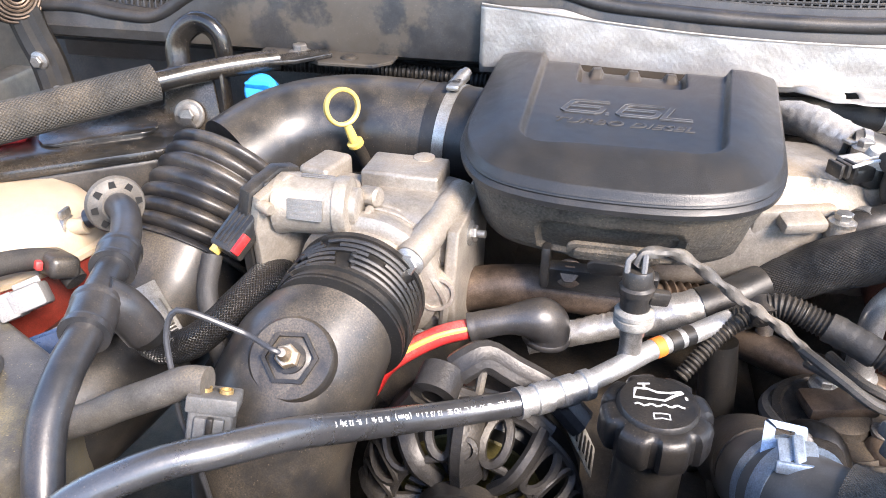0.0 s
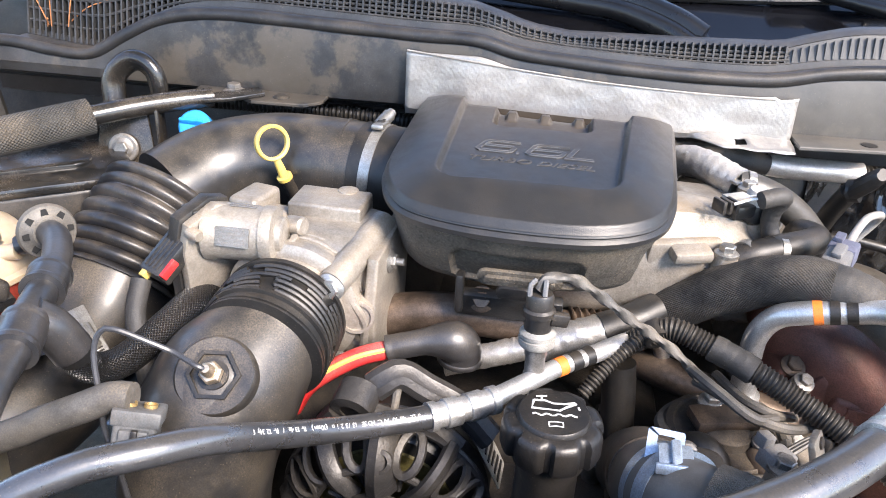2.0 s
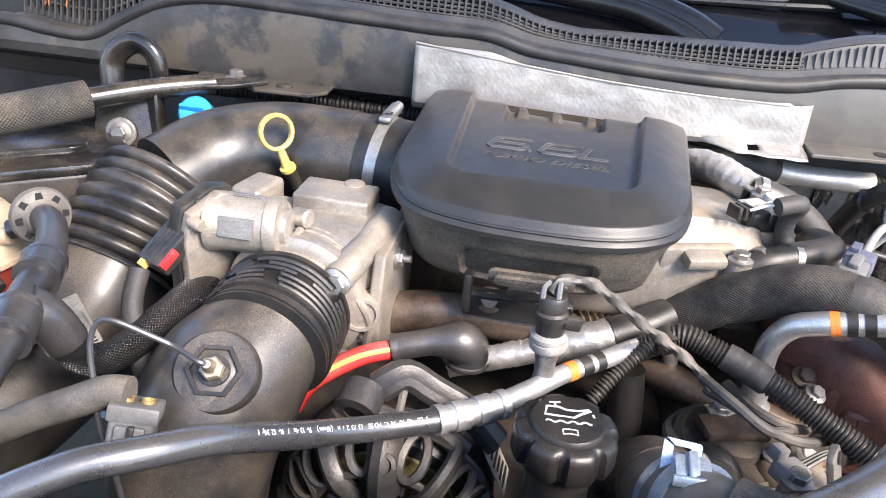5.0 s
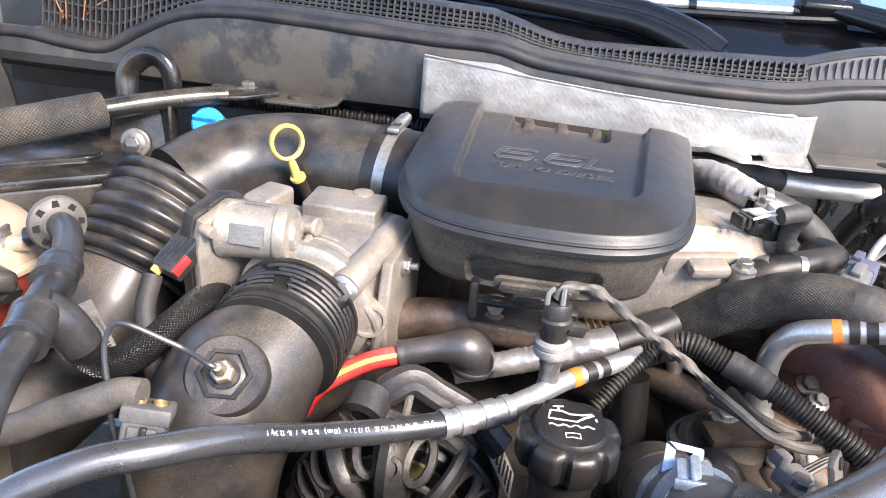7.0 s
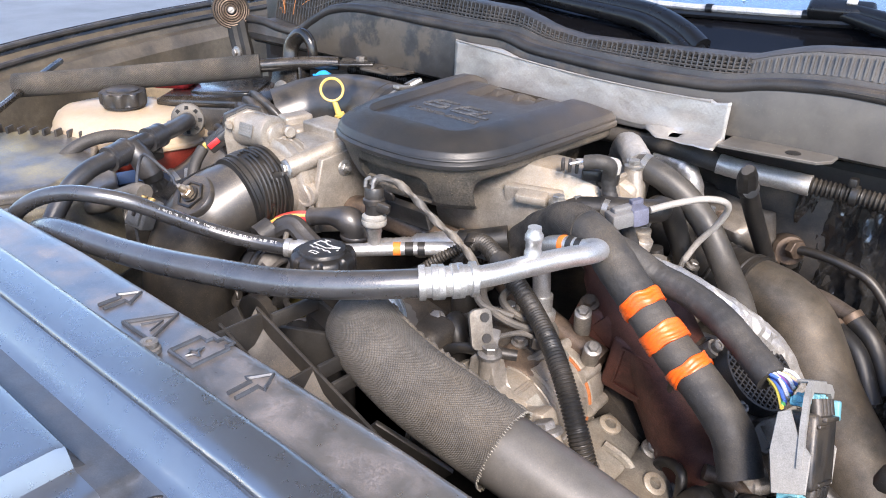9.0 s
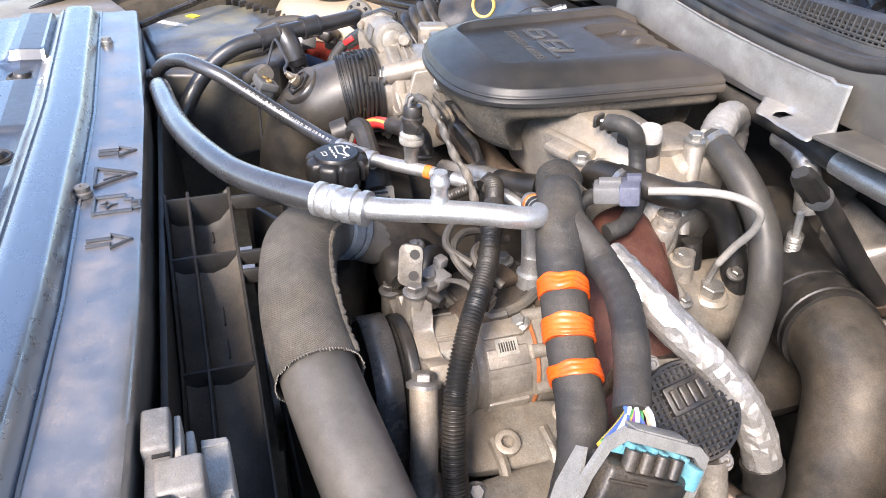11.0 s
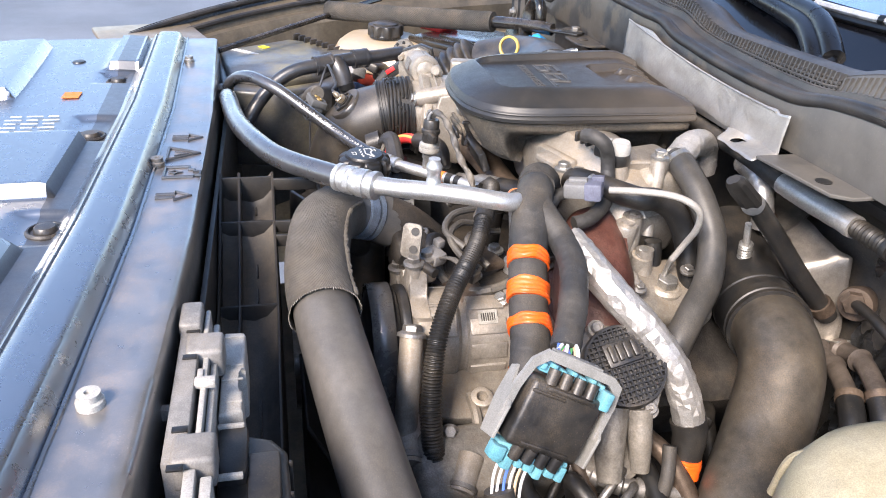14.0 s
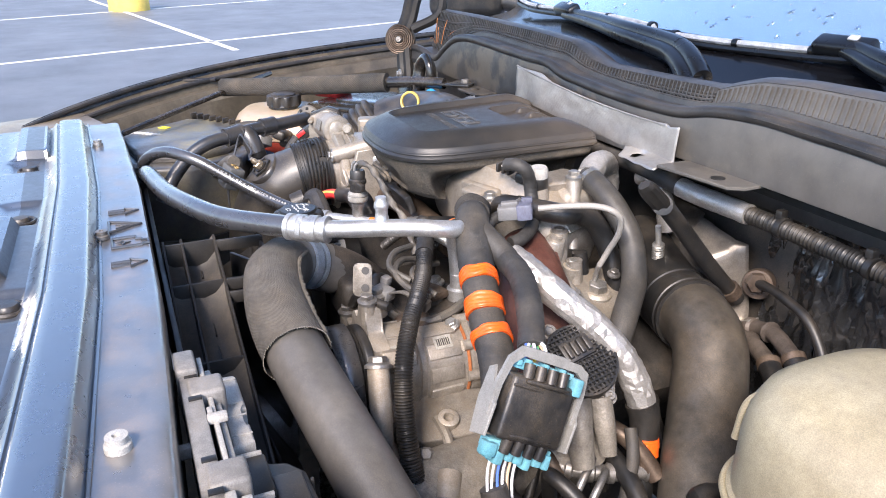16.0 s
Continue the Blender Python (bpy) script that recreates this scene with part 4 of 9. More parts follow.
# radiator body and fan shroud
bm = B(); box(bm, (0.1, 0.11, 0.86), (1.2, 0.12, 0.56), bevel=0.006)
tagged(part("radiator", bm, BLOCK), "dark radiator core below its cover", "radiator")
shroud = thing("fan_shroud", (0.1, 0.25, 1.0), "dusty black plastic fan shroud with ribbed pockets", "fan shroud")
bm = B(); box(bm, (0.13, 0.214, 0.99), (1.25, 0.006, 0.29), bevel=0.001)
part("back_panel", bm, SHROUD_PLASTIC, shroud)
# the rim falls away towards the fender, with ribbed pockets along it
def rim_top(x):
    return 1.151 - 0.40 * (x - 0.128) if x < 0.32 else 1.0742 - 0.23 * (x - 0.32)


STATIONS = [0.10 + 0.02 * k for k in range(33)]
def shroud_wall(name, y, tall, x0, x1, t=0.0035):
    bm = B()
    rows = []
    for x in STATIONS:
        if x0 - 1e-6 <= x <= x1 + 1e-6:
            z, yy = rim_top(x), y - 0.014 * max(0.0, x - 0.32)
            rows.append([Vector((x, yy - t / 2, z - tall)), Vector((x, yy - t / 2, z - 0.001)), Vector((x, yy - t / 4, z)), Vector((x, yy + t / 4, z)), Vector((x, yy + t / 2, z - 0.001)), Vector((x, yy + t / 2, z - tall))])
    sweep_strip(bm, rows)
    part(name, bm, SHROUD_PLASTIC, shroud)


shroud_wall("front_rail", 0.285, 0.20, 0.12, 0.74)
shroud_wall("long_rib", 0.243, 0.05, 0.12, 0.74)
shroud_wall("rear_rail", 0.220, 0.07, 0.12, 0.74)
for x0, x1 in ((0.12, 0.20), (0.20, 0.32), (0.32, 0.74)):
    bm = B()
    rows = []
    for k in range(9):
        f = k / 8
        x = x0 + (x1 - x0) * f
        z = rim_top(x) - 0.034 + 0.018 * (1 - smoothstep(0.0, 0.16, f))
        rows.append([Vector((x, 0.221, z + 0.006)), Vector((x, 0.230, z)), Vector((x, 0.243, z)), Vector((x, 0.258, z - 0.003)), Vector((x, 0.272, z + 0.002)), Vector((x, 0.2845, z + 0.016))])
    sweep_strip(bm, rows)
    part("pocket_floor", bm, POCKET_DUST, shroud, "dusty brown pocket floor")
    for cx in (0.33, 0.62):
        bm = B(); box(bm, (x0 + (x1 - x0) * cx, 0.262, rim_top(x0 + (x1 - x0) * cx) - 0.034), ((x1 - x0) * 0.18, 0.002, 0.003), (0, 18, 0), bevel=0.0006)
        part("moulded_line", bm, SHROUD_PLASTIC, shroud)
for x in (0.128, 0.20, 0.32):
    bm = B(); box(bm, (x, 0.252, rim_top(x) - 0.022), (0.0035, 0.064, 0.044), bevel=0.001)
    part("rib", bm, SHROUD_PLASTIC, shroud)
# open bracket that carries the rim
for x, z in ((0.142, 1.145), (0.207, 1.116), (0.226, 1.106)):
    bm = B(); box(bm, (x, 0.316, z), (0.005, 0.060, 0.016), (0, 0, -3), bevel=0.0015)
    part("bracket_bar", bm, SHROUD_PLASTIC, shroud)
bm = B(); box(bm, (0.182, 0.346, 1.118), (0.10, 0.005, 0.026), (0, 22, 5), bevel=0.0015)
part("bracket_bar", bm, SHROUD_PLASTIC, shroud)
fan = thing("cooling_fan", (0.12, 0.32, 0.85), "black engine cooling fan deep behind the shroud", "fan")
for k in range(9):
    a = 2 * math.pi * k / 9
    bm = B(); box(bm, (0, 0, 0), (0.09, 0.2, 0.006), m=pose(0.12, 0.33, 0.85, 90, 0, 0) @ pose(0, 0, 0, 0, 0, math.degrees(a)) @ pose(0, 0.16, 0, 0, 28, 0), bevel=0.002)
    part("blade", bm, SHROUD_PLASTIC, fan)
bm = B(); lathe(bm, [(0.07, -0.03), (0.07, 0.03), (0, 0.03)], (0.12, 0.33, 0.85), (0, 1, 0), 28)
part("hub", bm, STEEL, fan)

# engine block mass
blk = thing("engine_block", (0.05, 0.7, 0.5), "dirty dark iron engine block deep in the bay", "engine")
bm = B(); box(bm, (0.04, 0.74, 0.76), (0.34, 0.56, 0.42), bevel=0.03)
part("crankcase", bm, BLOCK, blk)
bm = B(); box(bm, (-0.17, 0.74, 0.95), (0.17, 0.5, 0.2), (0, -38, 0), bevel=0.02)
part("cylinder_head", bm, BLOCK, blk)
bm = B(); box(bm, (0.27, 0.80, 0.90), (0.17, 0.36, 0.2), (0, 38, 0), bevel=0.02)
part("cylinder_head", bm, BLOCK, blk)
bm = B(); box(bm, (0.05, 0.50, 0.80), (0.36, 0.08, 0.4), bevel=0.02)
part("timing_cover", bm, BLOCK, blk)

# ---- air box with lid ----
RIM = [(0.02, 0.860), (-0.05, 0.866), (-0.094, 0.866), (-0.106, 0.852), (-0.108, 0.76), (-0.108, 0.67), (-0.103, 0.625), (-0.087, 0.584), (-0.062, 0.559), (-0.018, 0.545), (0.038, 0.541), (0.088, 0.545),
       (0.126, 0.56), (0.151, 0.585), (0.166, 0.628), (0.176, 0.71), (0.184, 0.79), (0.188, 0.832), (0.182, 0.843), (0.15, 0.848), (0.09, 0.854)]


def closed(pts, n):
    P = [Vector((x, y, 0)) for x, y in pts]
    m = len(P)
    dense = []
    for i in range(m):
        a, b, c, d = P[i - 1], P[i], P[(i + 1) % m], P[(i + 2) % m]
        for k in range(12):
            t = k / 12
            dense.append(0.5 * (2 * b + (c - a) * t + (2 * a - 5 * b + 4 * c - d) * t * t + (3 * b - a - 3 * c + d) * t ** 3))
    s = [0.0]
    for a, b in zip(dense, dense[1:] + dense[:1]):
        s.append(s[-1] + (b - a).length)
    out, j = [], 0
    for k in range(n):
        q = s[-1] * k / n
        while s[j + 1] < q:
            j += 1
        f = (q - s[j]) / max(1e-9, s[j + 1] - s[j])
        out.append(dense[j].lerp(dense[(j + 1) % len(dense)], f))
    return out


def rim_z(y):
    return 1.2345 + (y - 0.507) / 0.37 * 0.010


def lid_height(x, y, d):
    """Height of the lid's skin over its rim; d: 0 at the rim to 1 in the middle."""
    h = 0.0055 * smoothstep(0.0, 0.035, d) + 0.0185 * math.sin(0.5 * math.pi * min(1.0, d / 0.34)) ** 1.15
    # sunk middle panel with rounded front corners, open to the rear
    slope = 0.11 * (y - 0.60)
    xl, xr, yf, rad = -0.053, 0.113 + slope, 0.592, 0.026
    dx = max(xl + rad - x, x - (xr - rad), 0.0)
    dy = max(yf + rad - y, 0.0)
    inside = rad - math.hypot(dx, dy)
    h -= 0.0088 * smoothstep(-0.001, 0.0050, inside)
    # thumb pocket that climbs to the rear between low ribs
    dx = max(-0.001 - x, x - (0.078 + 0.04 * (y - 0.75)), 0.0)
    dy = max(0.770 - y, 0.0)
    deep = smoothstep(-0.001, 0.0045, 0.0135 - math.hypot(dx, dy))
    rib = 0.0
    for rx in (0.004, 0.042, 0.080):
        rib = max(rib, (1 - smoothstep(0.004, 0.0075, abs(x - rx))) * smoothstep(0.800, 0.812, y))
    h -= (0.0125 - 0.0055 * smoothstep(0.77, 0.86, y)) * deep * (1 - 0.75 * rib)
    return h



airbox = thing("intake_air_box", (0.04, 0.69, 1.14), "dusty black plastic intake box with moulded diesel lid", "air box")
N_RIM, N_IN = 420, 170
rim = closed(RIM, N_RIM)
ctr = Vector((0.035, 0.70, 0))
bm = B()
prev, loops = None, []
for inset, dz in ((0.018, -0.014), (0.003, -0.014), (-0.0015, -0.0115), (-0.002, -0.007), (0.0, -0.0045), (0.0012, -0.0035), (0.0006, -0.002), (0.0016, 0.0)):
    ring = []
    for p in rim:
        q = p + (ctr - p).normalized() * inset
        ring.append(bm.verts.new((q.x, q.y, rim_z(q.y) + dz)))
    loops.append(ring)
for k in range(1, N_IN):
    d = (k / N_IN) ** 1.15
    ring = []
    for p in rim:
        q = p.lerp(ctr, d)
        ring.append(bm.verts.new((q.x, q.y, rim_z(q.y) + lid_height(q.x, q.y, d))))
    loops.append(ring)
for a, b in zip(loops, loops[1:]):
    for k in range(N_RIM):
        bm.faces.new((a[k], a[(k + 1) % N_RIM], b[(k + 1) % N_RIM], b[k]))
bm.faces.new(loops[-1])
lid = part("lid", bm, LID_PLASTIC, airbox, "black lid with recessed middle and moulded lettering")


def lid_point(x, y, h):
    return Vector((x, y, rim_z(y) + 0.0151 + h))


def raised_stroke(pts, w, h, name):
    """A raised moulded stroke with sloped flanks along a line of the lid, its corners traced in a painted highlight."""
    P = [Vector((x, y, 0)) for x, y in pts]
    n = len(P)
    sides = []
    for i in range(n):
        a = (P[i] - P[i - 1]).normalized() if i else (P[1] - P[0]).normalized()
        b = (P[i + 1] - P[i]).normalized() if i < n - 1 else a
        m = (Vector((-a.y, a.x, 0)) + Vector((-b.y, b.x, 0))).normalized()
        sides.append(m / max(0.5, m.dot(Vector((-a.y, a.x, 0)))))
    rows = [[lid_point(*(p + s * w * k).xy, z) for k, z in ((-1.25, -0.0006), (-1, h), (1, h), (1.25, -0.0006))] for p, s in zip(P, sides)]
    bm = B(); sweep_strip(bm, rows)
    bm.faces.new([v for v in bm.verts][:4]); bm.faces.new([v for v in bm.verts][-4:])
    stroke = part(name, bm, LID_LETTER, lid, smooth=False)
    for k in (-1, 1):
        bm = B(); tube(bm, [lid_point(*(p + s * w * k).xy, h) for p, s in zip(P, sides)], 0.00042, 5, raw=True)
        part("edge_highlight", bm, LETTER_HIGHLIGHT, stroke)


SIX = [(1.0, 1.0), (0.12, 1.0), (0.0, 0.88), (0.0, 0.12), (0.12, 0.0), (0.88, 0.0), (1.0, 0.12), (1.0, 0.42), (0.9, 0.54), (0.0, 0.54)]
ELL = [(0.0, 1.0), (0.0, 0.0), (1.0, 0.0)]
DOT = [(0.0, 0.0), (0.3, 0.0)]
for glyph, gx, gw in ((SIX, -0.0225, 0.033), (DOT, 0.0165, 0.01), (SIX, 0.0265, 0.033), (ELL, 0.0665, 0.0255)):
    raised_stroke([(gx + gw * u + 0.0095 * v, 0.6775 + 0.027 * v - 0.03 * (gx + gw * u - 0.03)) for u, v in glyph], 0.0021, 0.0011, "raised_lettering")
tz = rim_z(0.657) + 0.0151
tilt = math.degrees(math.atan(0.010 / 0.37))
# a slightly larger, paler copy below paints a bright rim round the letters
for grow, name, material, dz in ((0.0, "raised_lettering", LID_LETTER, 0.0004), (0.0010, "edge_highlight", LETTER_HIGHLIGHT, 0.0)):
    lettering(name, "TURBO DIESEL", pose(0.033, 0.6575, tz + dz, tilt, 0, -1.5), 0.0125, material, lid, 0.0007, 1.0, 0.3, fit=(0.118 + grow, 0.0102 + grow), weight=-0.0001 + 0.2 * grow)
# body under the lid
bm = B()
loops = []
BOX_LEVELS = ((0.0, 0.0055, 0.0, 0.0), (-0.012, 0.0065, 0.002, 0.001), (-0.035, 0.009, 0.008, 0.003), (-0.055, 0.012, 0.016, 0.005), (-0.063, 0.015, 0.021, 0.007), (-0.068, 0.022, 0.027, 0.012))
levels = []
for lo_, hi_ in zip(BOX_LEVELS, BOX_LEVELS[1:]):
    for q in range(7):
        levels.append([u + (v - u) * q / 7 for u, v in zip(lo_, hi_)])
levels.append(list(BOX_LEVELS[-1]))
for z, sx, front, side in levels:
    ring = []
    for p in rim:
        q = p + (ctr - p).normalized() * (sx + side)
        f = max(0.0, min(1.0, (0.70 - p.y) / 0.15))
        q = q + Vector((0, front * f * 0.9, 0))
        rr = smoothstep(0.145, 0.165, p.x) * smoothstep(0.0, 0.03, -z - 0.012)
        q = q + Vector((-0.055 * rr, 0, 0))
        zz = rim_z(p.y) - 0.012 + z
        if p.y < 0.62:
            # rounded hollow that takes the latch
            hollow = 0.011 - math.hypot(max(-0.018 - q.x, q.x - 0.078, 0.0), max(1.176 - zz, zz - 1.192, 0.0))
            q = q + Vector((0, 0.009 * smoothstep(-0.001, 0.004, hollow), 0))
        ring.append(bm.verts.new((q.x, q.y, zz)))
    loops.append(ring)
for a, b in zip(loops, loops[1:]):
    for k in range(N_RIM):
        bm.faces.new((a[k], a[(k + 1) % N_RIM], b[(k + 1) % N_RIM], b[k]))
bm.faces.new(loops[-1]); bm.faces.new(loops[0])
part("box_body", bm, BOX_PLASTIC, airbox, "grainy dusty lower box")
lm = frame_of((0.030, 0.5585, 1.1835), (0, -0.95, -0.31))
bm = B()
for k in range(2):
    prism(bm, rounded(0.074 - 0.012 * k, 0.017 - 0.008 * k, 0.006 - 0.003 * k), 0.002 + 0.004 * k, 0.006 + 0.004 * k, lm @ pose(0.004, 0.001, 0, 0, 0, 0), 0.0012)
part("latch", bm, BOX_PLASTIC, airbox, "dusty sliding latch")
bm = B(); prism(bm, rounded(0.03, 0.014, 0.005), 0.009, 0.013, lm @ pose(0.0, -0.010, 0), 0.001)
part("latch_tab", bm, BLACK_PLASTIC, airbox)
bm = B(); box(bm, (0.026, 0.585, 1.138), (0.10, 0.012, 0.03), (20, 0, 0), 0.003)
box(bm, (-0.02, 0.588, 1.15), (0.008, 0.03, 0.04), (0, 0, 0), 0.003)
foot = part("mount_foot", bm, BLACK_PLASTIC, airbox)
bolt(airbox, (0.001, 0.584, 1.142), (0, -0.9, 0.4), 0.0085, BROWN_STEEL, label="dull steel flange bolt")

# ---- intake pipe, clamp and bellows ----
ipipe = thing("intake_pipe", (-0.25, 0.71, 1.14), "black moulded intake pipe with ribbed bellows", "intake pipe")
bm = B(); tube(bm, [(-0.145, 0.763, 1.188), (-0.20, 0.77, 1.189), (-0.265, 0.77, 1.187), (-0.322, 0.742, 1.179), (-0.358, 0.692, 1.162)], 0.053, 48)
part("pipe", bm, PIPE_PLASTIC, ipipe)
bm = B(); tube(bm, [(-0.157, 0.765, 1.188), (-0.13, 0.761, 1.187), (-0.10, 0.757, 1.186)], 0.0545, 36)
cuff = part("rubber_cuff", bm, RUBBER_DARK, ipipe)
bm = B(); tube(bm, [(-0.178, 0.768, 1.189), (-0.173, 0.7675, 1.189)], 0.0537, 36, raw=True)
part("pipe_ring", bm, PIPE_PLASTIC, ipipe)
bm = B(); tube(bm, [(-0.142, 0.763, 1.1875), (-0.130, 0.761, 1.187)], 0.0556, 40, raw=True)
clamp = part("clamp_band", bm, ZINC, ipipe, "worm-drive clamp of bright steel")
bm = B()
lathe(bm, [(0.0, -0.012), (0.0075, -0.012), (0.0075, 0.010), (0.0055, 0.011), (0.0055, 0.016), (0.0, 0.016)], (-0.136, 0.778, 1.2435), (0.35, 0.85, 0.35), 14)
box(bm, (-0.1365, 0.760, 1.2435), (0.0135, 0.036, 0.006), (-8, 0, 0), 0.002)
part("clamp_screw", bm, ZINC, ipipe)


for k in range(7):
    bm = B(); box(bm, (-0.1365, 0.744 + 0.0042 * k, 1.2462 + 0.0001 * k), (0.0085, 0.0016, 0.0012), (-8, 0, 8), 0)
    part("clamp_slot", bm, RUBBER_DARK, clamp)


def bellow_r(s, L, a):
    return 0.915 + 0.125 * abs(math.sin(math.pi * s / L * 7.5)) ** 0.65


bm = B(); tube(bm, [(-0.358, 0.692, 1.162), (-0.370, 0.65, 1.132), (-0.380, 0.607, 1.096)], 0.0655, 56, 0.0012, bellow_r)
part("bellows", bm, BELLOWS_RUBBER, ipipe, "black rubber bellows with deep ribs")
bm = B(); tube(bm, [(-0.3795, 0.609, 1.0975), (-0.387, 0.572, 1.068), (-0.395, 0.525, 1.047), (-0.415, 0.45, 1.035), (-0.45, 0.38, 1.02)], 0.0632, 44, 0.006)
part("meter_tube", bm, PIPE_PLASTIC, ipipe, "dusty smooth tube towards the air filter")
bm = B(); tube(bm, [(-0.3955, 0.522, 1.046), (-0.399, 0.508, 1.0425)], 0.0652, 40, raw=True)
part("clamp_band", bm, ZINC, ipipe)
ctm = pose(-0.352, 0.505, 1.102, 14, 24, -38)
bm = B(); box(bm, (0, 0, 0), (0.064, 0.020, 0.004), m=ctm, bevel=0.0015)
lathe(bm, [(0.0065, -0.012), (0.0065, 0.012), (0.004, 0.014), (0, 0.014)], ctm @ Vector((0.006, 0, 0.006)), ctm.to_3x3() @ Vector((1, 0, 0)), 14)
tag_ = part("clamp_screw", bm, ZINC, ipipe, "bright clamp housing")
for k in range(5):
    bm = B(); box(bm, (0, 0, 0), (0.0016, 0.012, 0.0008), m=ctm @ pose(0.016 + 0.0035 * k, 0, 0.0024), bevel=0)
    part("clamp_slot", bm, RUBBER_DARK, tag_)

maf = thing("air_flow_sensor", (-0.43, 0.47, 1.09), "blue and grey air flow sensor plugged into the tube", "sensor")
mm = pose(-0.400, 0.447, 1.112, -30, -14, 30)
NAVY = mat("navy_plastic", (0.015, 0.035, 0.085), 0.3, dust=0.15, spec=0.7)
bm = B(); prism(bm, rounded(0.08, 0.056, 0.006), -0.014, 0.004, mm, 0.0015)
part("sensor_plate", bm, NAVY, maf, "dark blue sensor body")
bm = B(); prism(bm, rounded(0.066, 0.042, 0.005), 0.004, 0.007, mm, 0.001)
part("sensor_cover", bm, NAVY, maf)
for k in range(3):
    bm = B(); box(bm, (0, 0, 0), (0.02 - 0.004 * k, 0.002, 0.0006), m=mm @ pose(0.002, -0.006 + 0.006 * k, 0.0074), bevel=0)
    part("print_bar", bm, GREY_PLASTIC, maf)
WP = mat("white_plug_plastic", (0.22, 0.222, 0.222), 0.45, dust=0.35, dustcol=(0.35, 0.3, 0.24))
pmm = pose(-0.431, 0.452, 1.139, -30, -14, 38)
bm = B(); box(bm, (0, 0, 0), (0.028, 0.034, 0.02), m=pmm, bevel=0.003)
pg = part("plug", bm, WP, maf, "white plug with four cells")
for k in range(4):
    bm = B(); box(bm, (0, 0, 0), (0.016, 0.0068, 0.022), m=pmm @ pose(-0.016, -0.013 + 0.0088 * k, 0), bevel=0.002)
    part("plug_cell", bm, WP, pg)
bm = B(); box(bm, (0, 0, 0), (0.022, 0.004, 0.006), m=pmm @ pose(0.002, 0.0, 0.012), bevel=0.001)
part("plug_rib", bm, WP, pg)
bm = B(); box(bm, (0, 0, 0), (0.050, 0.026, 0.020), m=pose(-0.437, 0.496, 1.146, -20, -10, -32), bevel=0.006, seg=3)
part("plug_back", bm, BLACK_PLASTIC, maf, "black hood of the plug")
bm = B(); box(bm, (0, 0, 0), (0.026, 0.006, 0.008), m=pose(-0.446, 0.484, 1.152, -20, -10, -38), bevel=0.0015)
part("lock_tab", bm, RED_RUBBER, maf, "red lock tab")

# ---- throttle unit ----
tb = thing("throttle_unit", (-0.16, 0.58, 1.08), "dusty cast aluminium throttle housing with motor", "throttle")
bm = B()
lathe(bm, [(0.048, -0.03), (0.051, -0.028), (0.051, -0.004), (0.059, -0.002), (0.0625, 0.0), (0.0625, 0.011), (0.061, 0.013), (0.0585, 0.014), (0.0585, 0.018), (0.058, 0.024), (0.056, 0.05), (0.05, 0.075), (0.04, 0.085)], (-0.166, 0.535, 1.1405), (0.05, 1, 0.02), 64)
part("throat", bm, DUSTY_CAST, tb)
bm = B(); box(bm, (-0.145, 0.605, 1.145), (0.10, 0.10, 0.108), (0, 0, -4), 0.022, 5)
part("housing", bm, DUSTY_CAST, tb)
bm = B(); box(bm, (-0.1545, 0.625, 1.187), (0.072, 0.047, 0.05), (0, 0, -2), 0.0035, 3)
lathe(bm, [(0.011, -0.004), (0.010, 0.001), (0.006, 0.0025), (0.0, 0.003)], (-0.142, 0.643, 1.212), (0, 0, 1), 18)
box(bm, (-0.1545, 0.625, 1.17), (0.078, 0.053, 0.02), (0, 0, -2), 0.004, 3)
part("upper_chamber", bm, DUSTY_CAST, tb)
bm = B(); box(bm, (-0.23, 0.622, 1.188), (0.031, 0.046, 0.046), (0, 0, -14), 0.005, 3)
box(bm, (-0.205, 0.61, 1.18), (0.03, 0.03, 0.04), (0, 0, -10), 0.006, 3)
part("side_chamber", bm, DUSTY_CAST, tb)
MA, MX = Vector((-0.241, 0.541, 1.2045)), Vector((0.995, 0.06, 0.02)).normalized()
bm = B()
lathe(bm, [(0.0, 0.0), (0.0255, 0.0), (0.0255, 0.006), (0.0242, 0.008), (0.0242, 0.050), (0.0255, 0.0505), (0.0255, 0.058), (0.0242, 0.0605), (0.019, 0.0625), (0.0165, 0.0625), (0.0160, 0.067), (0.0135, 0.069), (0.0, 0.0695)], MA, MX, 44)
part("motor_can", bm, DUSTY_CAST, tb, "cast motor housing with a worn label")
mlm = frame_of(MA + MX * 0.030 + Vector((0, -0.0232, 0.0066)), (0.0, -0.96, 0.27))
bm = B(); prism(bm, rounded(0.03, 0.017, 0.001), 0.0, 0.0012, mlm, 0)
ml = part("motor_label", bm, STEEL, tb, "worn pale label")
for k in range(4):
    bm = B(); box(bm, (0, 0, 0), (0.024 - 0.003 * (k % 2), 0.0016, 0.0004), m=mlm @ pose(0, -0.006 + 0.004 * k, 0.0014), bevel=0)
    part("print_bar", bm, GREY_PLASTIC, ml)
mlt = frame_of(MA + MX * 0.032 + Vector((0, 0.004, 0.0240)), (0, 0.17, 0.98))
for k in range(2):
    bm = B(); box(bm, (0, 0, 0), (0.028 - 0.004 * k, 0.003, 0.0006), m=mlt @ pose(0, -0.003 + 0.006 * k, 0.0004), bevel=0)
    part("print_bar", bm, GREY_PLASTIC, ml)
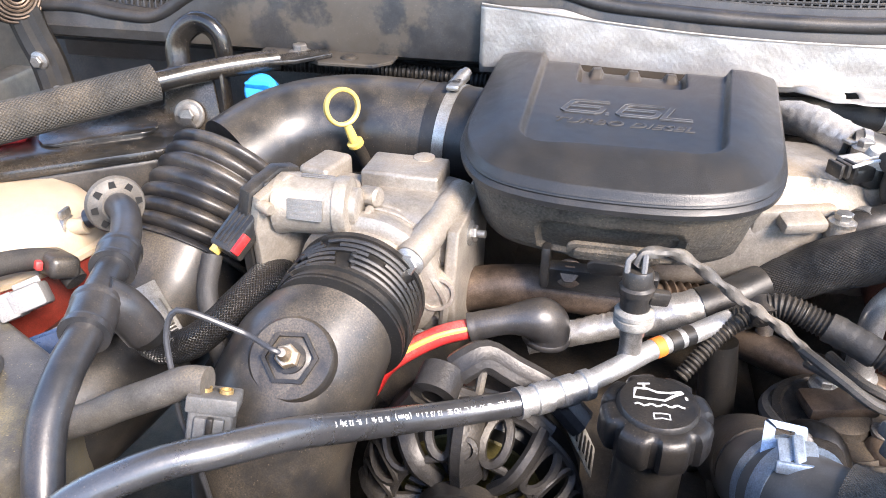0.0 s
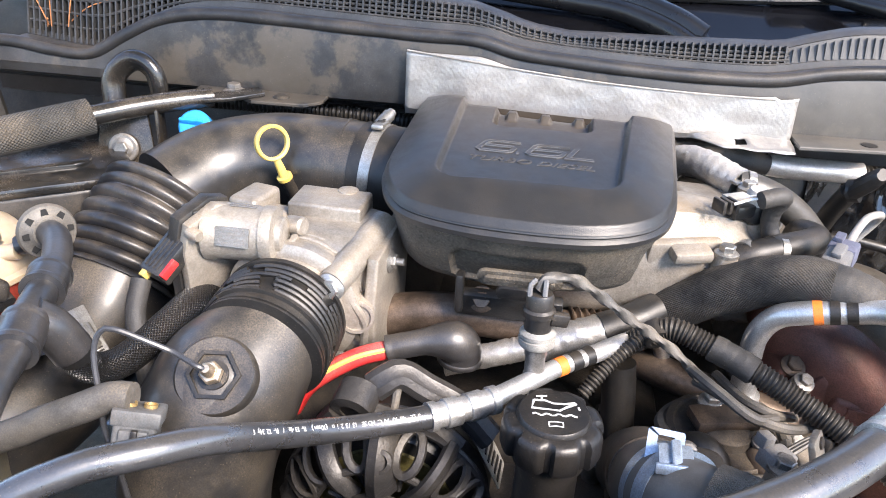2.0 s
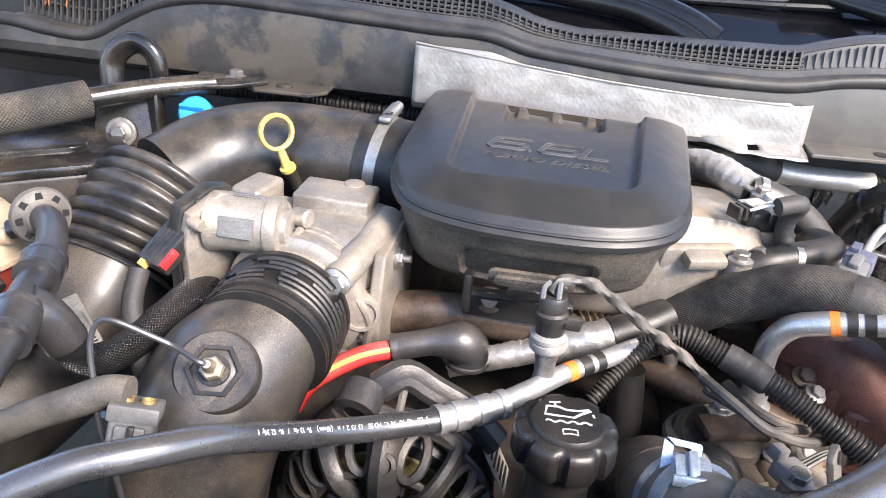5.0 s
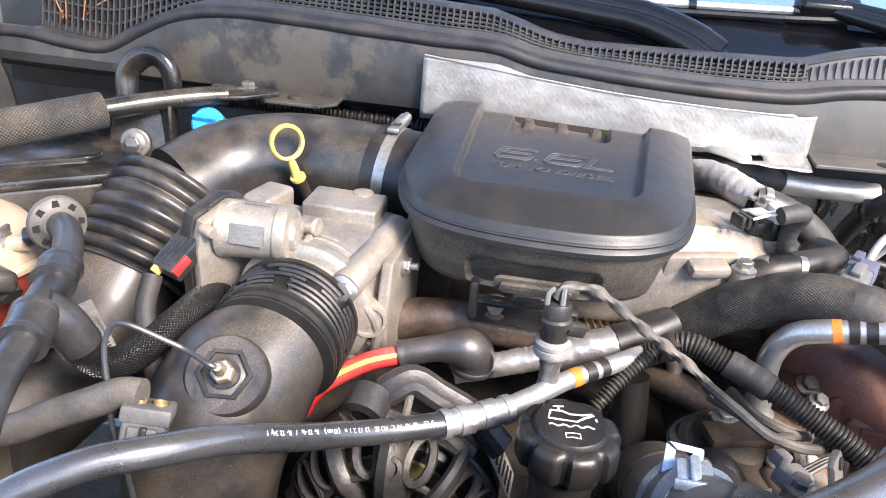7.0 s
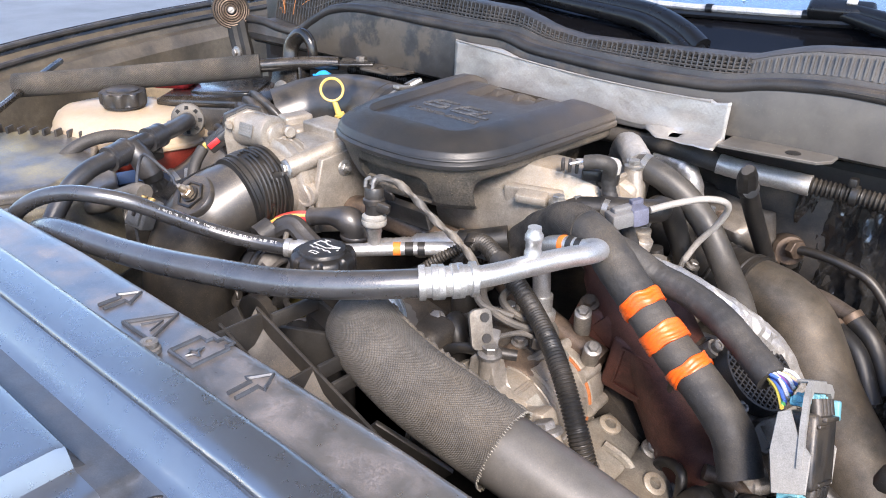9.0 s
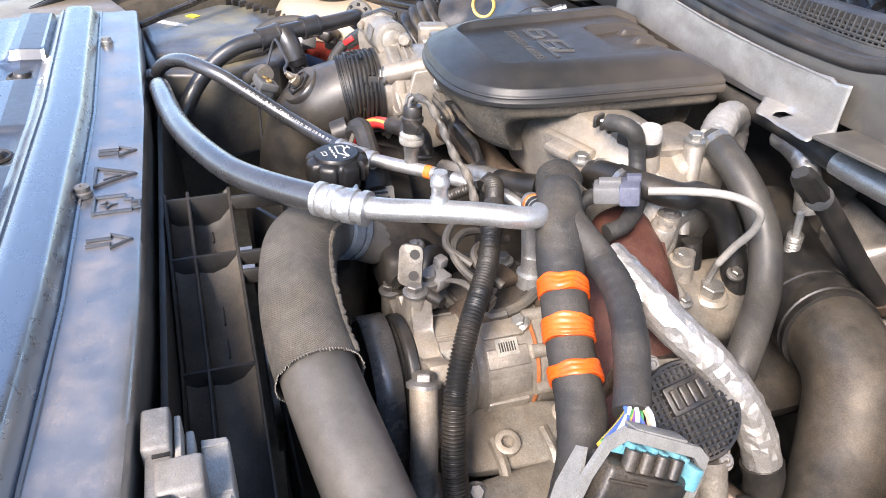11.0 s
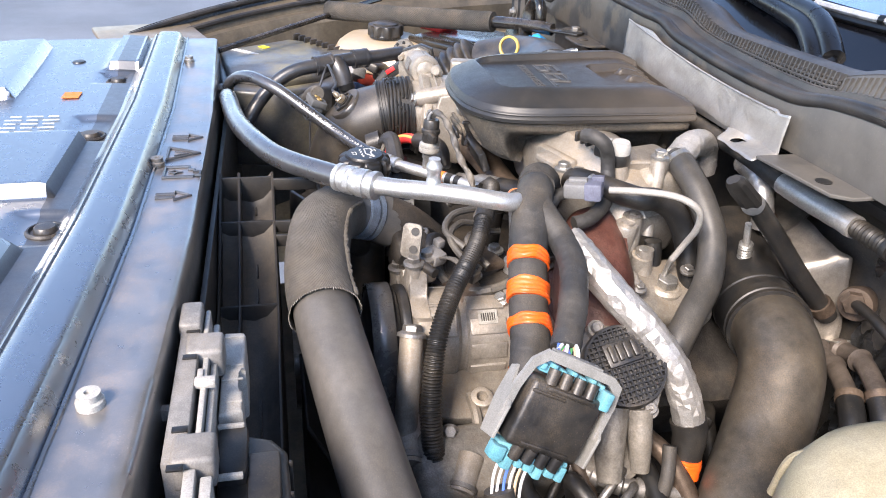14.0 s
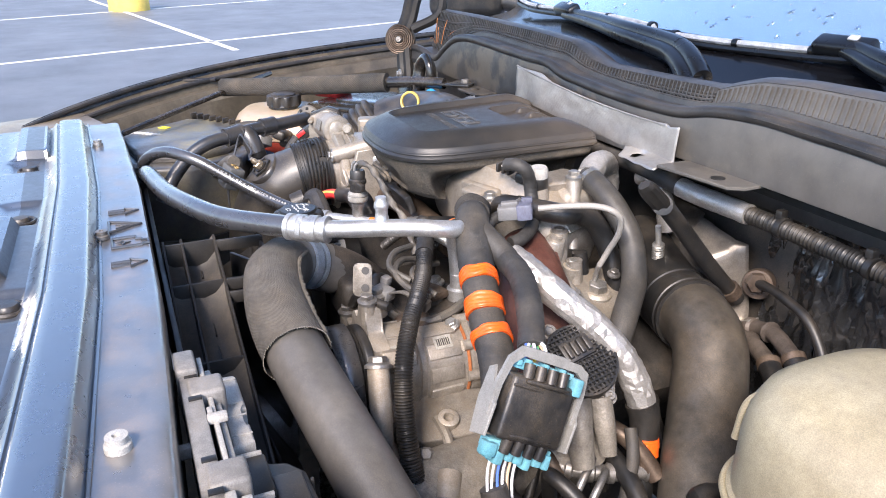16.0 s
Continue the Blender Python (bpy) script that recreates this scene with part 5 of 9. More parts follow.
# plate and black gear cover at the motor's foot
pm0 = look((-0.245, 0.535, 1.192), (-0.245 - 0.8, 0.535 + 0.44, 1.192 + 0.05)).to_3x3().to_4x4()
pm0.translation = (-0.241, 0.538, 1.186)
bm = B(); prism(bm, [(-0.024, -0.062), (0.014, -0.062), (0.024, -0.02), (0.03, 0.02), (0.024, 0.04), (0.006, 0.046), (-0.024, 0.034), (-0.03, 0.01)], -0.004, 0.006, pm0, 0.0015)
part("motor_flange", bm, DUSTY_CAST, tb)
bm = B(); prism(bm, [(-0.026, -0.066), (0.016, -0.066), (0.026, -0.02), (0.032, 0.022), (0.026, 0.043), (0.006, 0.049), (-0.026, 0.037), (-0.032, 0.01)], -0.018, -0.0045, pm0, 0.002)
box(bm, (0, 0, 0), (0.034, 0.03, 0.014), m=pm0 @ pose(-0.004, -0.066, -0.006), bevel=0.003)
box(bm, (0, 0, 0), (0.034, 0.012, 0.02), m=pm0 @ pose(0.004, 0.036, -0.012), bevel=0.003)
part("gear_cover", bm, BLACK_PLASTIC, tb, "black gear cover")
for q in ((-0.022, 0.028), (0.022, 0.03), (-0.02, -0.056)):
    bm = B(); lathe(bm, [(0.0055, 0.004), (0.0055, 0.014), (0.004, 0.0165), (0.0, 0.0165)], pm0 @ Vector((q[0], q[1], 0)), pm0.to_3x3() @ Vector((0, 0, 1)), 16)
    part("screw_boss", bm, DUSTY_CAST, tb)
# fork beside the motor's end
bm = B()
lathe(bm, [(0.0085, -0.007), (0.0085, 0.007), (0.0065, 0.009), (0.0, 0.009)], (-0.168, 0.56, 1.2095), (0.9, -0.3, 0.1), 18)
box(bm, (-0.172, 0.565, 1.195), (0.012, 0.014, 0.03), (0, 0, 10), 0.004)
box(bm, (-0.166, 0.548, 1.19), (0.006, 0.012, 0.03), (10, 0, 0), 0.0015)
part("linkage_boss", bm, DUSTY_CAST, tb)
# long bolt boss, rounded arm and end flange
for yy, rr in ((0.556, 0.0595), (0.566, 0.0585)):
    bm = B(); tube(bm, [Vector((-0.166 + rr * math.cos(a), yy, 1.1405 + rr * math.sin(a))) for a in [math.pi * k / 36 for k in range(37)]], 0.0016, 8, raw=True)
    part("throat_ridge", bm, DUSTY_CAST, tb)
bm = B(); box(bm, (-0.150, 0.575, 1.178), (0.07, 0.05, 0.022), (0, 0, -6), 0.007, 3)
part("top_deck", bm, DUSTY_CAST, tb)
bm = B(); tube(bm, [(-0.1255, 0.522, 1.175), (-0.117, 0.55, 1.182), (-0.108, 0.585, 1.19), (-0.102, 0.62, 1.191)], 0.0135, 20)
box(bm, (-0.115, 0.57, 1.16), (0.016, 0.075, 0.05), (0, 0, -8), 0.006, 3)
part("bolt_boss", bm, DUSTY_CAST, tb)
bm = B(); prism(bm, [(-0.055, -0.06), (-0.02, -0.07), (0.05, -0.05), (0.06, 0.02), (0.045, 0.055), (0.0, 0.05), (-0.05, 0.045), (-0.062, 0.0)], -0.005, 0.006, pose(-0.0935, 0.603, 1.142, 90, 0, 86), 0.003, 3)
part("end_flange", bm, DUSTY_CAST, tb)
bm = B(); box(bm, (-0.112, 0.56, 1.09), (0.022, 0.03, 0.03), (0, 0, 0), 0.006, 3)
box(bm, (-0.105, 0.60, 1.095), (0.02, 0.06, 0.02), (0, 0, 0), 0.006, 3)
part("foot_boss", bm, DUSTY_CAST, tb)
bolt(tb, (-0.1262, 0.518, 1.174), (0.05, -0.97, 0.2), 0.0088, ZINC, h=0.008)
bolt(tb, (-0.118, 0.52, 1.095), (0.1, -1, 0.1), 0.008, ZINC)
bolt(tb, (-0.088, 0.59, 1.168), (1, -0.15, 0.1), 0.0075, ZINC, h=0.007)
bm = B(); lathe(bm, [(0.0035, 0.0), (0.0035, 0.014), (0, 0.0145)], (-0.088, 0.59, 1.168), (1, -0.15, 0.1), 12)
part("stud", bm, ZINC, tb)
bm = B(); lathe(bm, [(0.0165, -0.03), (0.0165, 0.008), (0.0155, 0.010), (0.0125, 0.010), (0.012, 0.008), (0, 0.008)], (-0.108, 0.541, 1.137), (0.25, -0.96, 0.1), 30)
box(bm, (-0.122, 0.556, 1.135), (0.03, 0.03, 0.03), (0, 0, 15), 0.008, 3)
part("port_plug", bm, DUSTY_CAST, tb)
bm = B(); tube(bm, [(-0.118, 0.536, 1.165), (-0.108, 0.533, 1.15), (-0.10, 0.536, 1.13), (-0.102, 0.54, 1.10)], 0.004, 8)
part("cast_rib", bm, DUSTY_CAST, tb)
plug = thing("throttle_plug", (-0.275, 0.51, 1.18), "black throttle wiring plug with red and yellow tabs", "connector")
pm = look((-0.284, 0.492, 1.173), (-0.262, 0.532, 1.206)).to_3x3().to_4x4(); pm.translation = (-0.266, 0.514, 1.190)
bm = B(); box(bm, (0, 0, 0), (0.028, 0.018, 0.046), m=pm, bevel=0.003)
for k in range(4):
    box(bm, (0, 0, 0), (0.002, 0.003, 0.036), m=pm @ pose(-0.008 + k * 0.0053, 0.0085, 0.0), bevel=0.0005)
part("plug_body", bm, BLACK_PLASTIC, plug)
bm = B(); box(bm, (0, 0, 0), (0.005, 0.008, 0.018), m=pm @ pose(0.014, 0.004, 0.012), bevel=0.001)
part("lock_tab", bm, RED_RUBBER, plug, "red lock tab")
bm = B(); box(bm, (0, 0, 0), (0.006, 0.008, 0.008), m=pm @ pose(-0.006, 0.004, 0.024), bevel=0.001)
part("seal_tab", bm, YELLOW, plug, "yellow seal tab")
hose("taped_cable", [(-0.284, 0.494, 1.175), (-0.283, 0.475, 1.15), (-0.272, 0.46, 1.11), (-0.262, 0.455, 1.07)], 0.0085, TAPE, "black taped cable hanging from the throttle plug", "cable", 12)

# ---- cold-side charge elbow ----
elbow = thing("charge_air_elbow", (-0.18, 0.40, 0.9), "black moulded charge air elbow with hex plug", "charge pipe")
bm = B(); tube(bm, [(-0.168, 0.495, 1.1435), (-0.178, 0.472, 1.131), (-0.1925, 0.4475, 1.1105), (-0.203, 0.424, 1.083), (-0.209, 0.408, 1.045), (-0.21, 0.40, 1.0), (-0.212, 0.398, 0.9), (-0.212, 0.398, 0.8)], 0.0505, 64, rfun=lambda s, L, a: 1.0 + 0.21 * smoothstep(0.02, 0.16, s / L))
part("elbow_tube", bm, PIPE_PLASTIC, elbow)


def coupler_r(s, L, a):
    f = s / L
    ring = 0.0
    for c_, w_, h_ in ((0.04, 0.03, 0.035), (0.13, 0.025, 0.03), (0.26, 0.03, 0.055), (0.94, 0.05, 0.06)):
        if abs(f - c_) < w_:
            ring = h_
    return 0.975 + ring


bm = B(); tube(bm, [(-0.1715, 0.4665, 1.1365), (-0.1695, 0.487, 1.14), (-0.168, 0.52, 1.1425)], 0.0545, 64, step=0.0007, rfun=coupler_r)
cpl = part("coupler", bm, RUBBER_DARK, elbow, "black ribbed coupler collar")
random.seed(8)
for row, (yy, zc, xc) in enumerate(((0.4745, 1.138, -0.1706), (0.4805, 1.139, -0.1702), (0.4865, 1.14, -0.1698), (0.4925, 1.1405, -0.1693), (0.4985, 1.141, -0.1689), (0.5045, 1.1418, -0.1685))):
    a0 = random.uniform(0, 1)
    end = a0 + 2 * math.pi - 0.05
    while a0 < end:
        da = random.uniform(0.35, 1.15)
        arc = [Vector((xc + 0.0552 * math.cos(a0 + da * q / 9), yy, zc + 0.0552 * math.sin(a0 + da * q / 9))) for q in range(10)]
        bm = B(); tube(bm, arc, 0.0021, 6, raw=True)
        part("collar_rib", bm, RUBBER_DARK, cpl)
        if random.random() < 0.35 and row < 5:
            p = arc[-1]
            bm = B(); box(bm, p + Vector((0, 0.003, 0)), (0.0035, 0.008, 0.0035), bevel=0.0008)
            part("collar_bridge", bm, RUBBER_DARK, cpl)
        a0 += da + random.uniform(0.08, 0.3)
HEX_N = Vector((0.10, -0.68, 0.72)).normalized()
HEX = Vector((-0.1845, 0.4105, 1.1495)) + HEX_N * 0.003
hm = frame_of(HEX, HEX_N)
bm = B(); lathe(bm, [(0.0335, -0.010), (0.0318, -0.003), (0.0306, -0.0002), (0.0290, 0.0014), (0.0, 0.0014)], HEX, HEX_N, 56)
part("boss", bm, PIPE_PLASTIC, elbow)
bm = B()
hexo, hexi = circle(0.0208, 6), circle(0.0176, 6)
for i in range(6):
    j = (i + 1) % 6
    prism(bm, [hexo[i], hexo[j], hexi[j], hexi[i]], 0.0, 0.0055, hm)
bmesh.ops.remove_doubles(bm, verts=bm.verts, dist=0.00005)
part("hex_rim", bm, RUBBER_DARK, elbow)
bm = B(); lathe(bm, [(0.0115, 0.001), (0.0115, 0.006), (0, 0.006)], HEX, HEX_N, 28)
part("washer", bm, RUBBER_DARK, elbow)
bm = B(); prism(bm, circle(0.0088, 6, ph=0.3), 0.006, 0.015, hm, 0.0012, 1)
lathe(bm, [(0.005, 0.016), (0.005, 0.022), (0.0035, 0.024), (0.003, 0.028), (0, 0.028)], HEX, HEX_N, 14)
part("brass_nut", bm, mat("tarnished_brass", (0.62, 0.5, 0.36), 0.35, 0.9, dust=0.2), elbow, "tarnished brass hex nut")
hose("clear_vacuum_line", [HEX + HEX_N * 0.024, HEX + HEX_N * 0.029 + Vector((-0.006, 0, 0.001)), (-0.207, 0.396, 1.177), (-0.221, 0.393, 1.185), (-0.246, 0.388, 1.197), (-0.256, 0.385, 1.195), (-0.2595, 0.379, 1.179), (-0.253, 0.368, 1.151), (-0.248, 0.36, 1.126), (-0.237, 0.352, 1.10), (-0.23, 0.35, 1.05)], 0.0022, mat("smoky_line", (0.045, 0.046, 0.05), 0.38, spec=0.5), "thin smoky plastic line looping from the brass nut", "vacuum line", 8)
# mould seam along the elbow
bm = B(); tube(bm, [(-0.171, 0.478, 1.187), (-0.174, 0.462, 1.1765), (-0.178, 0.449, 1.166)], 0.0013, 6)
part("mould_seam", bm, PIPE_PLASTIC, elbow)
# plug hanging in front of the elbow
PLUG_GREY = mat("dark_grey_plug", (0.10, 0.105, 0.108), 0.5, dust=0.3)
gp = thing("grey_plug", (-0.235, 0.34, 1.10), "grey loose wiring plug with two pins", "connector")
gm = pose(-0.222, 0.357, 1.132, -22, 10, 14)
bm = B(); box(bm, (0, 0, 0), (0.030, 0.024, 0.040), m=gm, bevel=0.003, seg=3)
box(bm, (0, 0, 0), (0.034, 0.028, 0.012), m=gm @ pose(0, 0.001, 0.014), bevel=0.002)
box(bm, (0, 0, 0), (0.020, 0.006, 0.022), m=gm @ pose(0, -0.013, -0.004), bevel=0.002)
part("plug_body", bm, PLUG_GREY, gp)
bm = B(); box(bm, (0, 0, 0), (0.0045, 0.005, 0.012), m=gm @ pose(0.001, -0.0165, 0.002), bevel=0.001)
part("plug_clip", bm, RUBBER_DARK, gp, "dark spring clip")
BRASS_PIN = mat("brass_pin", (0.5, 0.36, 0.16), 0.4, 0.8, dust=0.3)
for dx in (-0.007, 0.007):
    bm = B(); lathe(bm, [(0.0048, 0.0), (0.0048, 0.003), (0.0036, 0.003), (0.0034, 0.001), (0.0, 0.001)], gm @ Vector((dx, 0.001, 0.0195)), gm.to_3x3() @ Vector((0, 0, 1)), 14)
    part("plug_pin", bm, BRASS_PIN, gp, "brass socket ring")
hose("grey_sleeved_cable", [(-0.226, 0.366, 1.156), (-0.242, 0.365, 1.155), (-0.261, 0.36, 1.147), (-0.29, 0.355, 1.134), (-0.322, 0.35, 1.118), (-0.383, 0.34, 1.101), (-0.45, 0.33, 1.09)], 0.0115, RUBBER_GREY, "grey sleeved cable to the loose plug", "cable", 14)

# ---- dipstick ----
dip = thing("oil_dipstick", (-0.22, 0.72, 1.15), "yellow plastic ring handle of the oil dipstick", "dipstick")
bm = B()
rn = Vector((0.70, -0.68, 0.2)).normalized()
ru = (Vector((-0.12, 0.02, 1)) - rn * rn.dot(Vector((-0.12, 0.02, 1)))).normalized()
rs_ = ru.cross(rn)
RC = Vector((-0.2415, 0.7065, 1.2305))
for k in range(48):
    a0, a1 = 2 * math.pi * k / 48, 2 * math.pi * (k + 1) / 48
    for r0, r1, h0, h1 in ((0.0155, 0.0168, -0.0024, -0.0034), (0.0168, 0.0186, -0.0034, -0.0034), (0.0186, 0.0196, -0.0034, -0.0022), (0.0196, 0.0196, -0.0022, 0.0022), (0.0196, 0.0186, 0.0022, 0.0034), (0.0186, 0.0168, 0.0034, 0.0034), (0.0168, 0.0155, 0.0034, 0.0024), (0.0155, 0.0155, 0.0024, -0.0024)):
        bm.faces.new([bm.verts.new(RC + (ru * math.sin(a) + rs_ * math.cos(a)) * r + rn * h) for a, r, h in ((a0, r0, h0), (a1, r0, h0), (a1, r1, h1), (a0, r1, h1))])
bmesh.ops.remove_doubles(bm, verts=bm.verts, dist=0.00002)
part("ring", bm, YELLOW, dip)
bm = B(); tube(bm, [(-0.2385, 0.7075, 1.2135), (-0.235, 0.709, 1.203), (-0.231, 0.711, 1.190)], 0.0055, 12, rfun=lambda s, L, a: 0.72 + 0.3 * s / L)
lathe(bm, [(0.0085, 0), (0.0085, 0.004), (0.006, 0.005)], (-0.2305, 0.712, 1.189), (-0.25, -0.35, 0.9), 16)
part("stem", bm, YELLOW, dip)
bm = B(); tube(bm, [(-0.2305, 0.712, 1.189), (-0.224, 0.722, 1.165), (-0.21, 0.74, 1.10)], 0.0068, 12)
part("guide_tube", bm, RUBBER_DARK, dip, "black dipstick guide tube")

# ---- alternator ----
alt = thing("alternator", (-0.04, 0.45, 0.95), "dark cast alternator with slotted vents and a mounting lug", "alternator")
AC = Vector((-0.058, 0.472, 1.012))
bm = B(); lathe(bm, [(0.036, -0.028), (0.07, -0.026), (0.078, -0.018), (0.082, -0.006), (0.086, -0.002), (0.086, 0.022), (0.082, 0.026), (0.074, 0.05), (0.03, 0.052)], AC, (0, 1, 0), 56)
part("case", bm, RUBBER_DARK, alt, "black stator body")
bm = B(); lathe(bm, [(0.030, -0.030), (0.058, -0.029), (0.060, -0.024)], AC, (0, 1, 0), 40)
part("winding", bm, mat("varnished_winding", (0.10, 0.085, 0.03), 0.4, var=0.4, scale=60, bump=0.8), alt, "varnished windings behind the vents")
for k in range(26):
    a = 2 * math.pi * k / 26
    bm = B()
    tube(bm, [AC + Vector((0.037 * math.cos(a), -0.046, 0.037 * math.sin(a))), AC + Vector((0.050 * math.cos(a + 0.05), -0.045, 0.050 * math.sin(a + 0.05)))], 0.0026, 6)
    part("fan_fin", bm, CAST_DARK, alt)
# cast nose: inner ring, outer ring, lobed vents at the sides
for r_, y_, w_ in ((0.0585, -0.052, 0.0036), (0.087, -0.026, 0.0042)):
    bm = B(); tube(bm, [AC + Vector((r_ * math.cos(2 * math.pi * q / 64), y_, r_ * math.sin(2 * math.pi * q / 64))) for q in range(65)], w_, 8, raw=True, cap=False)
    part("nose_ring", bm, CAST_DARK, alt)
for k in range(22):
    a = radians(-8 + 360 * k / 22)
    deg = math.degrees(a) % 360
    if min(abs(deg - q) for q in (90, 52, 128, 180, 270, 232, 308, 360)) < 7:
        continue
    d, e = Vector((math.cos(a), 0, math.sin(a))), Vector((-math.sin(a), 0, math.cos(a)))
    link = []
    for q in range(17):
        w = 2 * math.pi * q / 16
        t_ = 0.5 + 0.5 * math.cos(w)
        link.append(AC + d * (0.0590 + 0.0275 * t_) + e * (0.0098 * math.sin(w) * (0.8 + 0.3 * t_)) + Vector((0, -0.053 + 0.026 * t_ * t_, 0)))
    bm = B(); tube(bm, link, 0.0034, 8, raw=True, cap=False, rfun=lambda s_, L, w: 0.8 + 0.4 * abs(math.cos(w)))
    part("vent_link", bm, CAST_DARK, alt)
for ang, wide in ((90, 0.0125), (52, 0.0075), (128, 0.0075), (180, 0.008), (0, 0.008), (270, 0.0125), (232, 0.0075), (308, 0.0075)):
    a = radians(ang)
    d = Vector((math.cos(a), 0, math.sin(a)))
    bm = B(); tube(bm, [AC + d * 0.036 + Vector((0, -0.050, 0)), AC + d * 0.060 + Vector((0, -0.054, 0)), AC + d * 0.078 + Vector((0, -0.042, 0)), AC + d * 0.088 + Vector((0, -0.024, 0))], wide, 10, rfun=lambda s_, L, w: 0.62 + 0.5 * abs(math.cos(w)))
    part("spoke", bm, CAST_DARK, alt)
for ang in (90, 270):
    a = radians(ang)
    p = AC + Vector((0.070 * math.cos(a), -0.0615, 0.070 * math.sin(a)))
    bm = B(); lathe(bm, [(0.010, 0.0), (0.010, 0.006), (0.0065, 0.007), (0.006, 0.002), (0.0, 0.002)], p + Vector((0, 0.008, 0)), (0, -0.85, 0.5), 20)
    part("bolt_socket", bm, CAST_DARK, alt)
bm = B(); lathe(bm, [(0.0, -0.072), (0.034, -0.072), (0.038, -0.070), (0.038, -0.056), (0.025, -0.05)], AC, (0, 1, 0), 40)
part("pulley", bm, RUBBER_DARK, alt, "black ribbed pulley")
LUG = Vector((-0.085, 0.447, 1.115))
bm = B()
lathe(bm, [(0.0175, -0.011), (0.0175, 0.011), (0.0095, 0.0125), (0.0090, -0.0125), (0.0175, -0.011)], LUG, (0.15, 0.92, 0.35), 30)
part("mount_lug", bm, CAST_DARK, alt)
for pts, r_ in (([LUG + Vector((-0.012, 0, -0.012)), AC + Vector((-0.056, -0.022, 0.066))], 0.010), ([LUG + Vector((0.013, 0, -0.010)), LUG + Vector((0.034, 0.002, -0.016)), LUG + Vector((0.060, 0.004, -0.018)), AC + Vector((0.058, -0.022, 0.066))], 0.0075),
                ([LUG + Vector((0.012, 0.012, 0.006)), Vector((-0.064, 0.462, 1.128)), Vector((-0.052, 0.468, 1.131)), Vector((-0.032, 0.470, 1.119)), Vector((0.0, 0.470, 1.102)), Vector((0.024, 0.468, 1.078))], 0.0105)):
    bm = B(); tube(bm, pts, r_, 12, rfun=lambda s_, L, w: 0.75 + 0.5 * abs(math.cos(w)))
    part("top_bracket", bm, CAST_DARK, alt)
bm = B(); tube(bm, [(-0.053, 0.458, 1.124), (-0.055, 0.452, 1.106)], 0.0035, 8)
part("bracket_rib", bm, DIRTY_CAST, alt)
lbm = frame_of(AC + Vector((0.0785, 0.004, 0.0385)), (0.9, -0.05, 0.44))
bm = B(); prism(bm, rounded(0.034, 0.05, 0.003), 0.006, 0.0068, lbm, 0)
spl = part("spec_label", bm, LABEL, alt, "pale printed label")
for k in range(6):
    bm = B(); box(bm, (0, 0, 0), (0.026 - 0.004 * (k % 3), 0.003, 0.0006), m=lbm @ pose(0, -0.018 + 0.007 * k, 0.0072), bevel=0)
    part("print_bar", bm, RUBBER_DARK, spl)

cable = thing("battery_cable", (-0.1, 0.5, 1.1), "red battery cable with yellow stripe into a black boot", "cable")
cpts = [(-0.15, 0.478, 1.072), (-0.135, 0.486, 1.096), (-0.10, 0.502, 1.116), (-0.066, 0.517, 1.122)]
bm = B(); tube(bm, cpts, 0.0085, 14)
red = part("insulation", bm, RED_RUBBER, cable)
bm = B(); tube(bm, [Vector(p) + Vector((-0.0008, -0.0062, 0.0038)) for p in cpts], 0.0026, 8)
part("stripe", bm, YELLOW, red, "yellow stripe")
bm = B(); tube(bm, [(-0.074, 0.515, 1.121), (-0.055, 0.519, 1.126), (-0.036, 0.524, 1.129), (-0.02, 0.529, 1.128), (-0.012, 0.534, 1.121), (-0.012, 0.536, 1.106)], 0.0135, 22, 0.0025, rfun=lambda s, L, a: (0.86 + 0.55 * smoothstep(0.35, 0.75, s / L)) * (1.06 if s < 0.004 else 1.0) * (1 + 0.03 * noise.noise(Vector((s * 60, math.cos(a), math.sin(a))))))
part("boot", bm, RUBBER, cable, "dusty grey-black rubber terminal boot")
bm = B(); lathe(bm, [(0.019, 0.0), (0.0205, 0.002), (0.0205, 0.005), (0.019, 0.007)], (-0.012, 0.536, 1.102), (0.05, 0.1, 1), 28)
part("boot_rim", bm, RUBBER, cable)

# ---- oil filler ----
oil = thing("oil_filler_cap", (0.069, 0.41, 1.11), "black scalloped oil filler cap with white symbols", "oil cap")
OC = Vector((0.070, 0.412, 1.127))
bm = B()
rings = []
for r, z in ((0.033, 0.0), (0.0365, 0.001), (0.0375, 0.004), (0.0372, 0.019), (0.0355, 0.0235), (0.0325, 0.0255), (0.0270, 0.0262), (0.0262, 0.0285), (0.0252, 0.0298), (0.0, 0.0305)):
    if r == 0:
        rings.append([bm.verts.new(OC + Vector((0, 0, z)))])
        continue
    ring = []
    for k in range(96):
        a = 2 * math.pi * k / 96
        sc = 1 - (0.12 * smoothstep(0.35, 0.95, math.cos(8 * a + 0.6)) if r > 0.0312 else 0)
        ring.append(bm.verts.new(OC + Vector((r * sc * math.cos(a), r * sc * math.sin(a), z))))
    rings.append(ring)
for A, C in zip(rings, rings[1:]):
    for k in range(96):
        if len(C) == 1:
            bm.faces.new((A[k], A[(k + 1) % 96], C[0]))
        else:
            bm.faces.new((A[k], A[(k + 1) % 96], C[(k + 1) % 96], C[k]))
bm.faces.new(rings[0])
part("cap", bm, mat("oil_cap_plastic", (0.011, 0.011, 0.0115), 0.36, dust=0.1, bump=0.3, bscale=700), oil)
om = pose(*(OC + Vector((0, 0, 0.0306))), 0, 0, 6)


